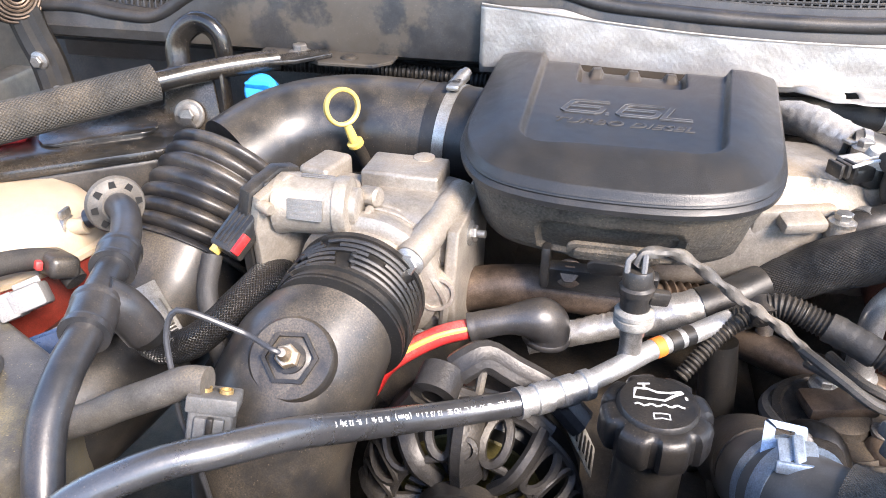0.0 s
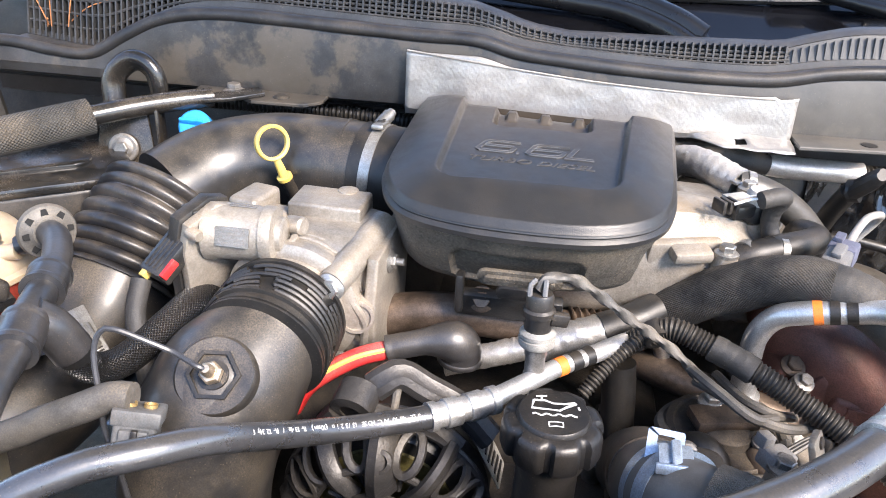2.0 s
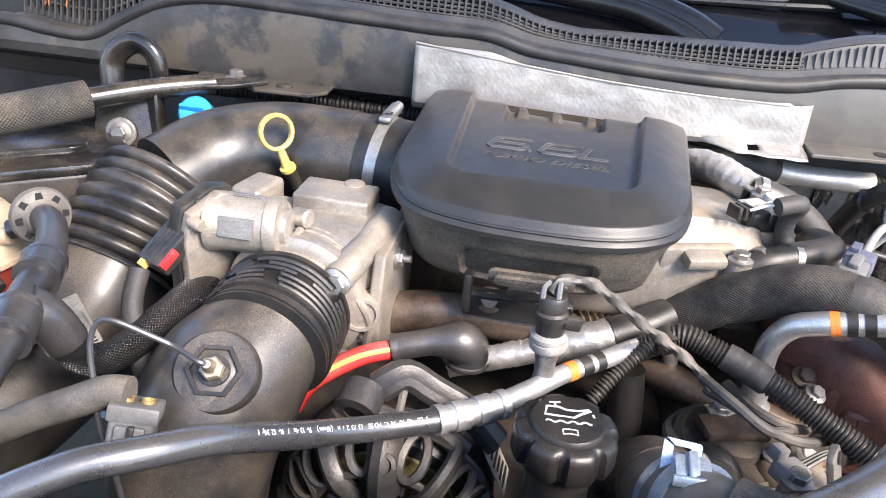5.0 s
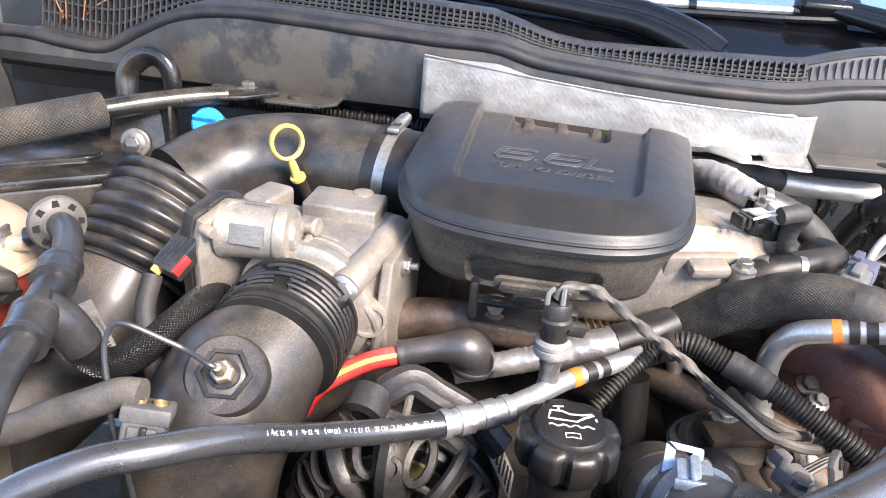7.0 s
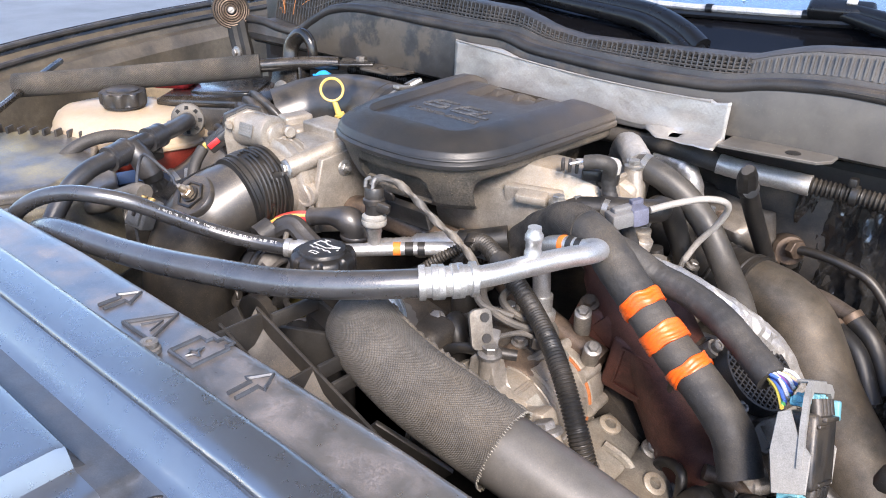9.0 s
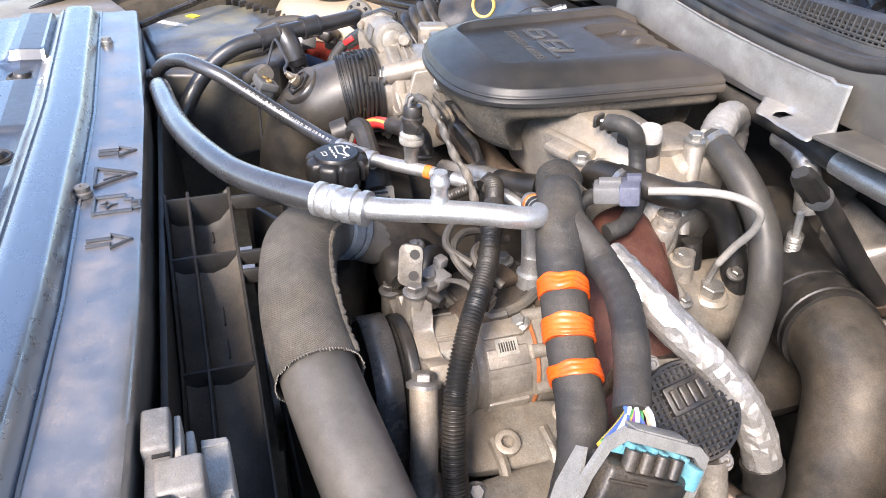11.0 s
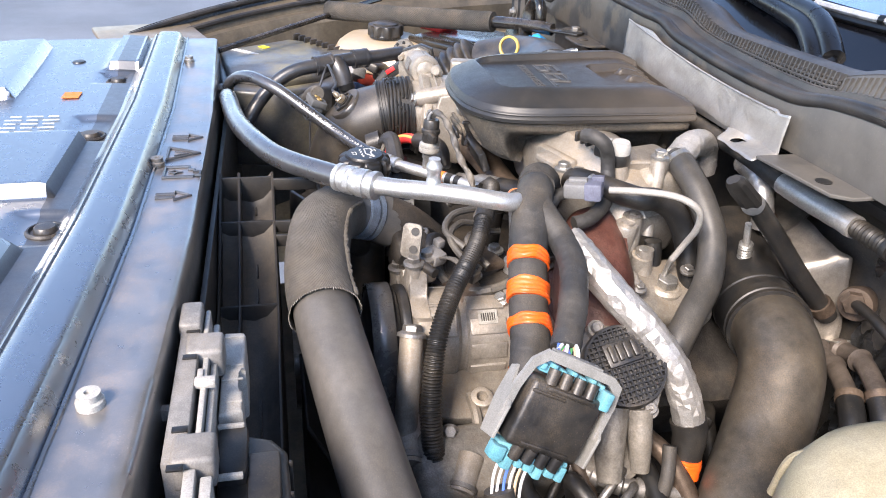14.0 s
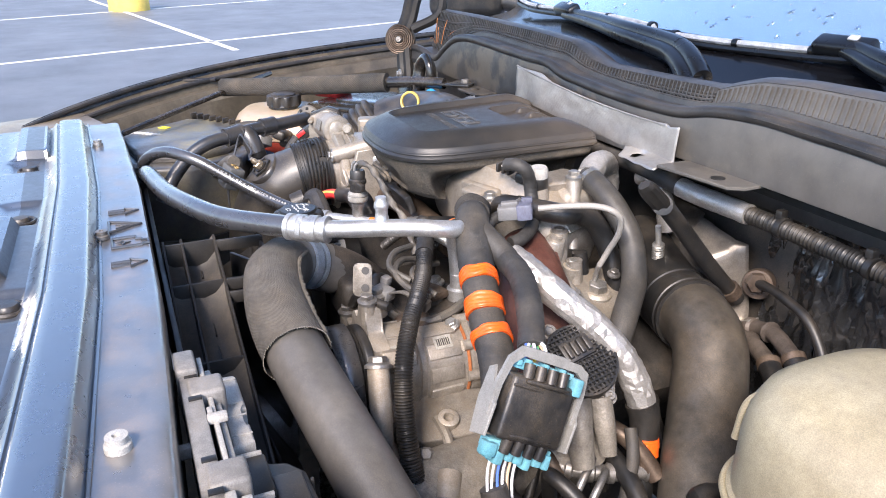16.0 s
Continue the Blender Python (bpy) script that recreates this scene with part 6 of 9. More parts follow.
def ink(pts, w, closedp=False):
    bm = B()
    P = [om @ Vector((x, y, 0)) for x, y in pts]
    if closedp:
        P.append(P[0])
    tube(bm, P, w, 6, raw=True)
    for v in bm.verts:
        v.co.z = OC.z + 0.0303 + (v.co.z - OC.z - 0.0306) * 0.3
    part("white_symbol", bm, WHITE_INK, oil)


ink([(-0.014, 0.012), (-0.016, 0.003), (0.004, 0.001), (0.010, 0.006), (0.017, 0.010)], 0.0011)
ink([(-0.014, 0.012), (-0.006, 0.012), (0.0, 0.009), (0.008, 0.009), (0.016, 0.011)], 0.0011)
ink([(-0.008, 0.012), (-0.008, 0.017)], 0.0009)
ink([(-0.012, 0.0165), (-0.004, 0.0175)], 0.0009)
ink([(-0.016 + i * 0.002, -0.004 + 0.0012 * math.sin(i * 1.5)) for i in range(17)], 0.0009)
ink([(-0.005, -0.012), (-0.005, -0.017), (0.0, -0.016), (0.005, -0.017), (0.005, -0.012), (0.0, -0.0115), (-0.005, -0.012)], 0.0006)
ink([(0.018, 0.006), (0.0185, 0.003)], 0.0009)
bm = B(); lathe(bm, [(0.027, 0.0), (0.027, -0.012), (0.0235, -0.02), (0.0235, -0.09), (0.03, -0.1), (0.03, -0.2)], OC, (0.0, 0.0, 1), 32)
part("filler_neck", bm, PIPE_PLASTIC, oil, "dusty black filler neck")

# ---- air-conditioning lines ----
def crimp_r(s, L, a):
    """Rolled grooves, with notched rings between them."""
    f = s / L
    k = int(f * 9)
    if k % 3 == 1:
        return 0.87
    if k in (3, 5) and math.sin(7 * a + k) > 0.55:
        return 0.91
    return 1.0



liq = thing("liquid_line", (0.0, 0.4, 1.11), "black air conditioning hose crimped to a bright aluminium pipe", "refrigerant line")
lq = [(-0.262, 0.214, 1.155), (-0.247, 0.222, 1.172), (-0.225, 0.238, 1.187), (-0.195, 0.258, 1.195), (-0.165, 0.278, 1.194), (-0.142, 0.305, 1.184), (-0.12, 0.342, 1.16), (-0.096, 0.378, 1.138), (-0.062, 0.408, 1.125), (-0.018, 0.435, 1.12)]
bm = B(); tube(bm, lq, 0.0095, 18)
lh = part("hose", bm, AC_RUBBER, liq)
bm = B(); tube(bm, [(-0.024, 0.432, 1.12), (0.0, 0.448, 1.119), (0.026, 0.467, 1.119)], 0.0118, 22, 0.0008, crimp_r)
part("crimp_sleeve", bm, ALU_PIPE, liq)
bm = B(); tube(bm, [(0.02, 0.463, 1.119), (0.05, 0.495, 1.119), (0.075, 0.522, 1.119), (0.108, 0.548, 1.121), (0.135, 0.573, 1.121), (0.16, 0.60, 1.112), (0.18, 0.63, 1.085), (0.185, 0.64, 1.04)], 0.0082, 18)
lp = part("pipe", bm, ALU_PIPE, liq)
for (a, b, mt) in (((0.0735, 0.5206, 1.119), (0.0805, 0.5264, 1.1194), ORANGE_INK), ((0.0850, 0.5298, 1.1196), (0.0930, 0.5362, 1.1202), RUBBER_DARK), ((0.0970, 0.5394, 1.1204), (0.1040, 0.5450, 1.1208), RUBBER_DARK)):
    bm = B(); tube(bm, [a, b], 0.0086, 20, raw=True)
    part("colour_band", bm, mt, liq)
# printed line on the hose
lqs = spline(lq, 0.002)
seg_pts = lqs[int(len(lqs) * 0.52):-4]
txt = "SLE 4890 A/C HOSE 13/32 in (10mm)  R-134a / R-1234yf"
n = len(txt)
for i, ch in enumerate(txt):
    if ch == " ":
        continue
    f = (len(seg_pts) - 8) * (1 - (i + 0.5) / n) + 4
    k = int(f)
    p = seg_pts[k]
    d = (seg_pts[min(k + 3, len(seg_pts) - 1)] - seg_pts[max(k - 3, 0)]).normalized()
    out = (Vector((0.1, -0.62, 0.78)) - d * d.dot(Vector((0.1, -0.62, 0.78)))).normalized()
    m = Matrix((-d, out.cross(-d), out)).transposed().to_4x4()
    m.translation = p + out * 0.0095
    lettering("printed_letter", ch, m, 0.005, WHITE_INK, lh, 0.0003)
sw = thing("pressure_switch", (0.054, 0.507, 1.125), "aluminium and white pressure switch with black plug on the line", "sensor")
SO, SX = (0.055, 0.506, 1.117), (-0.03, 0.05, 1)
bm = B(); lathe(bm, [(0.0095, 0.0), (0.0095, 0.004), (0.0085, 0.006), (0.0085, 0.022), (0.0095, 0.024), (0.0095, 0.033)], SO, SX, 24)
part("switch_stem", bm, STEEL, sw, "dull steel stem")
bm = B(); lathe(bm, [(0.0105, 0.031), (0.0138, 0.0325), (0.0150, 0.034), (0.0155, 0.0365), (0.0155, 0.0400), (0.0138, 0.0405), (0.0138, 0.0415), (0.0150, 0.042), (0.0150, 0.0450), (0.0125, 0.0475), (0.0105, 0.0485)], SO, SX, 28)
part("white_ring", bm, mat("off_white_plastic", (0.27, 0.26, 0.235), 0.45, dust=0.3), sw, "off-white plastic ring")
bm = B(); lathe(bm, [(0.0105, 0.044), (0.0115, 0.048), (0.0115, 0.060), (0.0135, 0.061), (0.0135, 0.066), (0.0115, 0.068), (0.0115, 0.078), (0.010, 0.081), (0.0, 0.081)], SO, SX, 20)
part("plug", bm, BLACK_PLASTIC, sw, "black plug with clip")
bm = B(); box(bm, (0.07, 0.508, 1.176), (0.016, 0.008, 0.012), (0, 12, 20), 0.002)
part("plug_clip", bm, BLACK_PLASTIC, sw)
for q in (-1, 1):
    bm = B(); tube(bm, [(0.05 + 0.006 * q, 0.504, 1.197), (0.05 + 0.006 * q, 0.506, 1.206), (0.052 + 0.004 * q, 0.51, 1.209)], 0.0022, 6)
    part("wire_bail", bm, GREY_PLASTIC, sw)
hose("twisted_switch_cable", [(0.05, 0.51, 1.2), (0.058, 0.515, 1.209), (0.08, 0.523, 1.206), (0.105, 0.53, 1.188), (0.13, 0.535, 1.168), (0.155, 0.545, 1.148), (0.18, 0.545, 1.13), (0.2, 0.545, 1.11)], 0.0042, RUBBER_GREY, "grey twisted cable from the pressure switch", "cable", 10, 0.003,
     rfun=lambda s, L, a: 1.0 + 0.26 * math.sin(2 * a + s * 220))

suc = thing("suction_line", (0.2, 0.35, 1.17), "thick black suction hose crimped to a bright aluminium pipe", "refrigerant line")
bm = B(); tube(bm, [(-0.215, 0.218, 1.145), (-0.19, 0.219, 1.162), (-0.145, 0.222, 1.174), (-0.052, 0.233, 1.179), (0.02, 0.245, 1.184), (0.089, 0.263, 1.189), (0.15, 0.285, 1.192), (0.19, 0.306, 1.195), (0.232, 0.335, 1.199), (0.272, 0.37, 1.202)], 0.0135, 22)
part("hose", bm, AC_RUBBER, suc)
bm = B(); tube(bm, [(0.262, 0.361, 1.2015), (0.28, 0.379, 1.2025), (0.297, 0.40, 1.203)], 0.0163, 26, 0.0008, crimp_r)
part("crimp_sleeve", bm, ALU_PIPE, suc)
bm = B(); tube(bm, [(0.29, 0.392, 1.203), (0.305, 0.42, 1.2035), (0.318, 0.455, 1.2035), (0.332, 0.492, 1.203), (0.342, 0.518, 1.201), (0.342, 0.54, 1.197), (0.329, 0.554, 1.191), (0.31, 0.561, 1.184), (0.28, 0.568, 1.175), (0.26, 0.576, 1.163), (0.25, 0.582, 1.14), (0.25, 0.585, 1.11), (0.252, 0.587, 1.06)], 0.0105, 22)
sp = part("pipe", bm, ALU_PIPE, suc)
for a, b, mt in (((0.285, 0.5668, 1.1766), (0.292, 0.5652, 1.179), ORANGE_INK), ((0.2965, 0.5641, 1.1805), (0.304, 0.5624, 1.1825), RUBBER_DARK), ((0.309, 0.5613, 1.1838), (0.317, 0.559, 1.1863), RUBBER_DARK)):
    bm = B(); tube(bm, [a, b], 0.0109, 24, raw=True)
    part("colour_band", bm, mt, suc)
bm = B(); lathe(bm, [(0.0085, 0), (0.0085, 0.01), (0.0075, 0.012), (0.0075, 0.02), (0.0088, 0.022), (0.0088, 0.027), (0.0065, 0.031), (0.0065, 0.035), (0.0, 0.035)], (0.3165, 0.46, 1.206), (0, 0.0, 1), 22)
part("service_port", bm, ALU_PIPE, suc, "aluminium service port")
bm = B(); lathe(bm, [(0.0165, 0.0), (0.0165, 0.018), (0.012, 0.02), (0.012, 0.04)], (0.252, 0.587, 1.055), (0, 0, 1), 22)
part("block_fitting", bm, ALU_PIPE, suc)

# ---- radiator hose ----
rh = thing("upper_radiator_hose", (0.4, 0.34, 1.0), "thick grey radiator hose with ribbed cloth sleeve", "radiator hose")
RH = [(0.15, 0.44, 1.085), (0.155, 0.405, 1.103), (0.178, 0.368, 1.12), (0.22, 0.345, 1.124), (0.28, 0.333, 1.118), (0.34, 0.331, 1.108), (0.40, 0.336, 1.092), (0.47, 0.347, 1.068), (0.55, 0.362, 1.035), (0.64, 0.38, 0.99), (0.78, 0.40, 0.90)]
bm = B(); tube(bm, RH, 0.0335, 96, 0.004)
part("hose", bm, HOSE_SMOOTH, rh)
bm = B(); tube(bm, RH[2:6] + [(0.385, 0.334, 1.097)], 0.0372, 80, 0.004, rfun=lambda s, L, a: 1.0 + 0.012 * math.sin(a * 3 + s * 40) + (0.03 if s > L * 0.985 else 0), cap=False)
sl = part("cloth_sleeve", bm, RAD_SLEEVE, rh, "brown-black ribbed cloth sleeve with frayed seam")
random.seed(31)
sp_ = spline(RH[2:6] + [(0.385, 0.334, 1.097)], 0.004)
ridge = []
for k in range(1, len(sp_) - 1):
    t_ = (sp_[k + 1] - sp_[k - 1]).normalized()
    side_ = Vector((0, 0, 1)).cross(t_).normalized()
    ridge.append(sp_[k] + (side_ * 0.86 + t_.cross(side_) * 0.5) * (0.0378 + random.uniform(-0.0006, 0.0012)))
bm = B(); tube(bm, ridge, 0.0026, 8, raw=True, rfun=lambda s, L, a: 1 + 0.35 * math.sin(s * 900))
part("stitched_seam", bm, RAD_SLEEVE, sl, "puckered sewn seam")
bm = B()
e_ = sp_[-1]; t_ = (sp_[-1] - sp_[-3]).normalized(); n_ = t_.orthogonal().normalized(); b_ = t_.cross(n_)
for k in range(90):
    a = 2 * math.pi * k / 90
    d_ = n_ * math.cos(a) + b_ * math.sin(a)
    p_ = e_ + d_ * 0.0382
    tube(bm, [p_ - t_ * 0.001, p_ + t_ * random.uniform(0.0005, 0.0025) + d_ * random.uniform(-0.0003, 0.0012)], 0.00045, 4, raw=True)
part("frayed_edge", bm, THREAD, sl, "pale frayed threads", kind="stuff")
BLUE_ZINC = mat("blue_zinc", (0.42, 0.5, 0.6), 0.35, 0.75, dust=0.3, var=0.2)
bm = B(); tube(bm, [(0.1595, 0.3985, 1.1075), (0.1655, 0.3885, 1.1122)], 0.0358, 40, raw=True)
band = part("clamp_band", bm, BLUE_ZINC, rh, "bluish zinc spring clamp")
bm = B(); tube(bm, [(0.1545, 0.41, 1.102), (0.157, 0.4045, 1.1045)], 0.0353, 36, raw=True)
part("clamp_edge", bm, BLUE_ZINC, rh)
em_ = frame_of((0.151, 0.412, 1.139), (-0.1, -0.75, 0.65))
for sgn, hgt in ((0.0, 0.024),):
    oo, ii = rounded(0.026, hgt, 0.002, 2), rounded(0.012, 0.007, 0.001, 2, 0, 0.004)
    bm = B()
    for k in range(len(oo)):
        k2 = (k + 1) % len(oo)
        prism(bm, [oo[k], oo[k2], ii[k2], ii[k]], -0.001, 0.001, em_)
    bmesh.ops.remove_doubles(bm, verts=bm.verts, dist=0.00005)
    part("clamp_ear", bm, BLUE_ZINC, band)
bm = B(); prism(bm, rounded(0.024, 0.02, 0.003, 3), -0.001, 0.0015, frame_of((0.156, 0.396, 1.1435), (0, -0.35, 0.94)), 0.0005)
prism(bm, rounded(0.007, 0.022, 0.002, 3), 0.0015, 0.0055, frame_of((0.156, 0.397, 1.1435), (0, -0.35, 0.94)), 0.001)
part("clamp_tongue", bm, BLUE_ZINC, band)
bm = B(); box(bm, (0.156, 0.382, 1.1445), (0.032, 0.004, 0.008), (-20, 0, 0), 0.0015)
part("clamp_ear", bm, BLUE_ZINC, band)

# ---- main wiring harness ----
hs = thing("taped_wiring_harness", (0.35, 0.56, 1.1), "thick black taped harness with orange tape bands", "wiring harness")
HS = [(0.12, 0.672, 1.07), (0.16, 0.652, 1.10), (0.199, 0.635, 1.138), (0.236, 0.617, 1.168), (0.27, 0.600, 1.190), (0.303, 0.584, 1.194), (0.336, 0.570, 1.184), (0.365, 0.559, 1.166), (0.40, 0.549, 1.143), (0.435, 0.541, 1.118), (0.475, 0.533, 1.095), (0.51, 0.52, 1.07), (0.53, 0.505, 1.04)]
bm = B(); tube(bm, HS[4:], 0.0195, 40, 0.0016, rfun=lambda s, L, a: 1.05 + 0.07 * math.exp(-((s - 0.085) / 0.04) ** 2) + 0.04 * noise.noise(Vector((s * 40, math.cos(a), math.sin(a)))) + 0.022 * ((s / 0.016 + a / 6.283) % 1.0))
part("taped_trunk", bm, TAPE, hs)
bm = B(); tube(bm, HS[:6], 0.0212, 32, 0.003, rfun=lambda s, L, a: 1.06 + 0.12 * noise.noise(Vector((s * 32, math.cos(a) * 1.2, math.sin(a) * 1.2 + 3))) + 0.03 * noise.noise(Vector((s * 150, math.cos(a) * 3, math.sin(a) * 3))))
part("knitted_sleeve", bm, KNIT, hs, "knitted black sleeve")
hp = spline(HS[4:], 0.0005)
for n_band, (q0, q1) in enumerate(((0.385, 0.397), (0.414, 0.430), (0.449, 0.460))):
    i0, i1 = (min(range(len(hp)), key=lambda n_: abs(hp[n_].x - q)) for q in (q0, q1))
    bm = B(); tube(bm, hp[i0:i1:2], 0.0222, 44, raw=True, rfun=lambda s, L, a: 1.0 + 0.035 * abs(math.sin(s * math.pi / 0.0042 + 0.6 * math.sin(a + n_band))) + 0.05 * noise.noise(Vector((s * 120, math.cos(a) * 1.6, math.sin(a) * 1.6 + n_band))))
    run = (hp[i1] - hp[i0]).normalized()
    for v in bm.verts:
        d = v.co - hp[i0]
        v.co += run * (0.0035 * noise.noise(v.co * 60 + Vector((n_band * 9, 0, 0))) + 0.05 * d.y)
    part("orange_band", bm, TAPE_ORANGE, hs, "loosely wound orange tape band")
bm = B(); tube(bm, [(0.32, 0.577, 1.188), (0.35, 0.580, 1.184), (0.38, 0.592, 1.165), (0.42, 0.59, 1.158), (0.46, 0.578, 1.15), (0.50, 0.561, 1.135), (0.525, 0.548, 1.125)], 0.0145, 30, 0.0016, rfun=lambda s, L, a: 1 + 0.05 * noise.noise(Vector((s * 40, math.cos(a), math.sin(a)))) + 0.03 * ((s / 0.012 + a / 6.283) % 1.0))
part("branch", bm, TAPE, hs, "thinner taped branch")
random.seed(3)
WIRE_COL = [mat("wire_" + n_, c, 0.4, var=0.1) for n_, c in (("yellow", (0.7, 0.55, 0.1)), ("green", (0.1, 0.4, 0.15)), ("blue", (0.1, 0.2, 0.6)), ("purple", (0.3, 0.12, 0.4)), ("tan", (0.6, 0.45, 0.3)), ("white", (0.7, 0.7, 0.7)))]
for i in range(18):
    a = Vector((0.52, 0.551, 1.127)) + Vector((random.uniform(-1, 1), random.uniform(-1, 1), random.uniform(-1, 1))) * 0.007
    b = Vector((0.548, 0.531 + 0.0026 * (i - 9), 1.127 + 0.002 * (i % 3)))
    bm = B(); tube(bm, [a, (a + b) / 2 + Vector((0.003, 0, 0.003)), b], 0.0019, 6)
    part("wire", bm, WIRE_COL[i % 6], hs)

# ---- large electrical connector with bracket ----
ec = thing("bulkhead_connector", (0.57, 0.53, 1.03), "black multi-pin connector with light blue locks in a pale bracket", "connector")
C0 = Vector((0.567, 0.520, 1.088))
cx_ = (Vector((0.555, 0.584, 1.106)) - Vector((0.551, 0.50, 1.149))).normalized()
cy_ = Vector((0.551, 0.50, 1.149)) - Vector((0.575, 0.468, 1.062))
cy_ = (cy_ - cx_ * cy_.dot(cx_)).normalized()
cz_ = cx_.cross(cy_)
if cz_.x < 0:
    cz_ = -cz_
em = Matrix((cx_, cy_, cz_)).transposed().to_4x4()
em.translation = C0
bm = B(); box(bm, (0, 0, 0), (0.076, 0.064, 0.03), m=em @ pose(0, 0, 0.006), bevel=0.005, seg=3)
box(bm, (0, 0, 0), (0.05, 0.004, 0.006), m=em @ pose(0, 0.028, 0.022), bevel=0.001)
part("shell", bm, BLACK_PLASTIC, ec)
for k in range(4):
    for sgn in (1, -1):
        bm = B(); tube(bm, [em @ Vector((-0.021 + 0.014 * k, sgn * 0.03, 0.016)), em @ Vector((-0.021 + 0.014 * k, sgn * 0.044, 0.014))], 0.0058, 12, raw=True)
        part("terminal_boot", bm, BLACK_PLASTIC, ec)
bm = B(); box(bm, (0, 0, 0), (0.066, 0.008, 0.012), m=em @ pose(0, 0.040, 0.002), bevel=0.002)
up_lock = part("upper_lock", bm, CYAN, ec, "light blue terminal lock")
bm = B(); box(bm, (0, 0, 0), (0.076, 0.012, 0.018), m=em @ pose(0, -0.040, 0.002), bevel=0.002)
low_lock = part("lower_lock", bm, CYAN, ec, "light blue terminal lock")
for k in range(7):
    bm = B(); box(bm, (0, 0, 0), (0.0055, 0.006 + 0.004 * (k % 2), 0.014), m=em @ pose(-0.032 + 0.0107 * k, 0.0425, 0.006), bevel=0.001)
    part("lock_tooth", bm, CYAN, up_lock)
    bm = B(); box(bm, (0, 0, 0), (0.0075 + 0.002 * (k % 2), 0.009 + 0.006 * ((k + 1) % 3), 0.018), m=em @ pose(-0.034 + 0.0113 * k, -0.046 - 0.001 * (k % 3), 0.005), bevel=0.0015)
    part("lock_tooth", bm, CYAN, low_lock)
bm = B(); box(bm, (0, 0, 0), (0.010, 0.018, 0.014), m=em @ pose(0.037, 0.034, 0.016), bevel=0.002)
part("lock_slide", bm, CYAN, up_lock)
bm = B(); box(bm, (0, 0, 0), (0.014, 0.014, 0.014), m=em @ pose(-0.037, -0.044, 0.01), bevel=0.002)
part("lock_slide", bm, CYAN, low_lock)
for q in ((-0.02, 0.022, 0.034, 0.003), (0.0, -0.026, 0.05, 0.003)):
    bm = B(); box(bm, (0, 0, 0), (q[2], q[3], 0.003), m=em @ pose(q[0], q[1], 0.0215), bevel=0.0008)
    part("shell_rib", bm, BLACK_PLASTIC, ec)
BAIL = mat("pale_bail_plastic", (0.23, 0.228, 0.215), 0.45, dust=0.35, var=0.18, dustcol=(0.3, 0.27, 0.22))
ob_ = [(-0.053, -0.012), (-0.052, 0.02), (-0.046, 0.046), (-0.034, 0.0585), (0.038, 0.0565), (0.05, 0.050), (0.053, 0.03), (0.052, -0.004)]
ib_ = [(-0.046, -0.012), (-0.045, 0.018), (-0.040, 0.040), (-0.030, 0.0495), (0.036, 0.048), (0.043, 0.043), (0.046, 0.028), (0.046, -0.004)]
bm = B()
for k in range(len(ob_) - 1):
    prism(bm, [ob_[k], ob_[k + 1], ib_[k + 1], ib_[k]], 0.010, 0.0145, em)
bmesh.ops.remove_doubles(bm, verts=bm.verts, dist=0.00005)
part("bracket_bail", bm, BAIL, ec, "pale grey bracket bail")
for sg in (-1, 1):
    bm = B(); prism(bm, [(-0.014, -0.03), (0.012, -0.034), (0.016, 0.0), (0.012, 0.032), (0.002, 0.036), (-0.006, 0.012), (-0.016, 0.002)], -0.0015, 0.0015, em @ pose(0.0495 * sg, -0.002, 0.004, 0, 90, 0), 0.0006, 1)
    part("bracket_plate", bm, BAIL, ec)
bm = B(); box(bm, (0, 0, 0), (0.05, 0.003, 0.014), m=em @ pose(0, 0.0575, 0.006), bevel=0.001)
part("bail_lip", bm, BAIL, ec)
for i in range(6):
    a = em @ Vector((-0.026 + 0.006 * i, -0.05, 0.004))
    bm = B(); tube(bm, [a, a + Vector((0.003, -0.006, -0.02)), a + Vector((0.008 + random.uniform(-0.004, 0.004), -0.008, -0.05))], 0.0015, 6)
    part("wire", bm, WIRE_COL[(5, 5, 2, 5, 4, 5)[i % 6]], ec)
hose("taped_cable", [(0.585, 0.475, 1.02), (0.60, 0.48, 0.99), (0.63, 0.49, 0.94)], 0.014, TAPE, "black taped cable below the connector", "cable")

# ---- foil hose ----
fh = thing("foil_wrapped_hose", (0.45, 0.64, 1.05), "hose wrapped in crinkled silver foil with black boot", "hose")
FH = [(0.368, 0.607, 1.158), (0.40, 0.616, 1.15), (0.435, 0.633, 1.13), (0.468, 0.664, 1.10), (0.492, 0.688, 1.066), (0.508, 0.701, 1.03), (0.517, 0.706, 1.005)]
random.seed(17)
bm = B(); tube(bm, FH, 0.0172, 17, 0.0065, rfun=lambda s, L, a: 1 + random.uniform(-0.04, 0.05))
for v in bm.verts:
    v.co += Vector((random.uniform(-1, 1), random.uniform(-1, 1), random.uniform(-1, 1))) * 0.0006
bmesh.ops.triangulate(bm, faces=bm.faces)
part("foil_wrap", bm, FOIL, fh, smooth=False)
bm = B(); tube(bm, [(0.514, 0.704, 1.013), (0.52, 0.706, 0.995), (0.53, 0.7, 0.96), (0.545, 0.69, 0.92), (0.56, 0.68, 0.85)], 0.0195, 18, rfun=lambda s, L, a: 1.0 - 0.3 * min(1, s / L * 2))
part("boot", bm, RUBBER_DARK, fh, "black rubber boot")
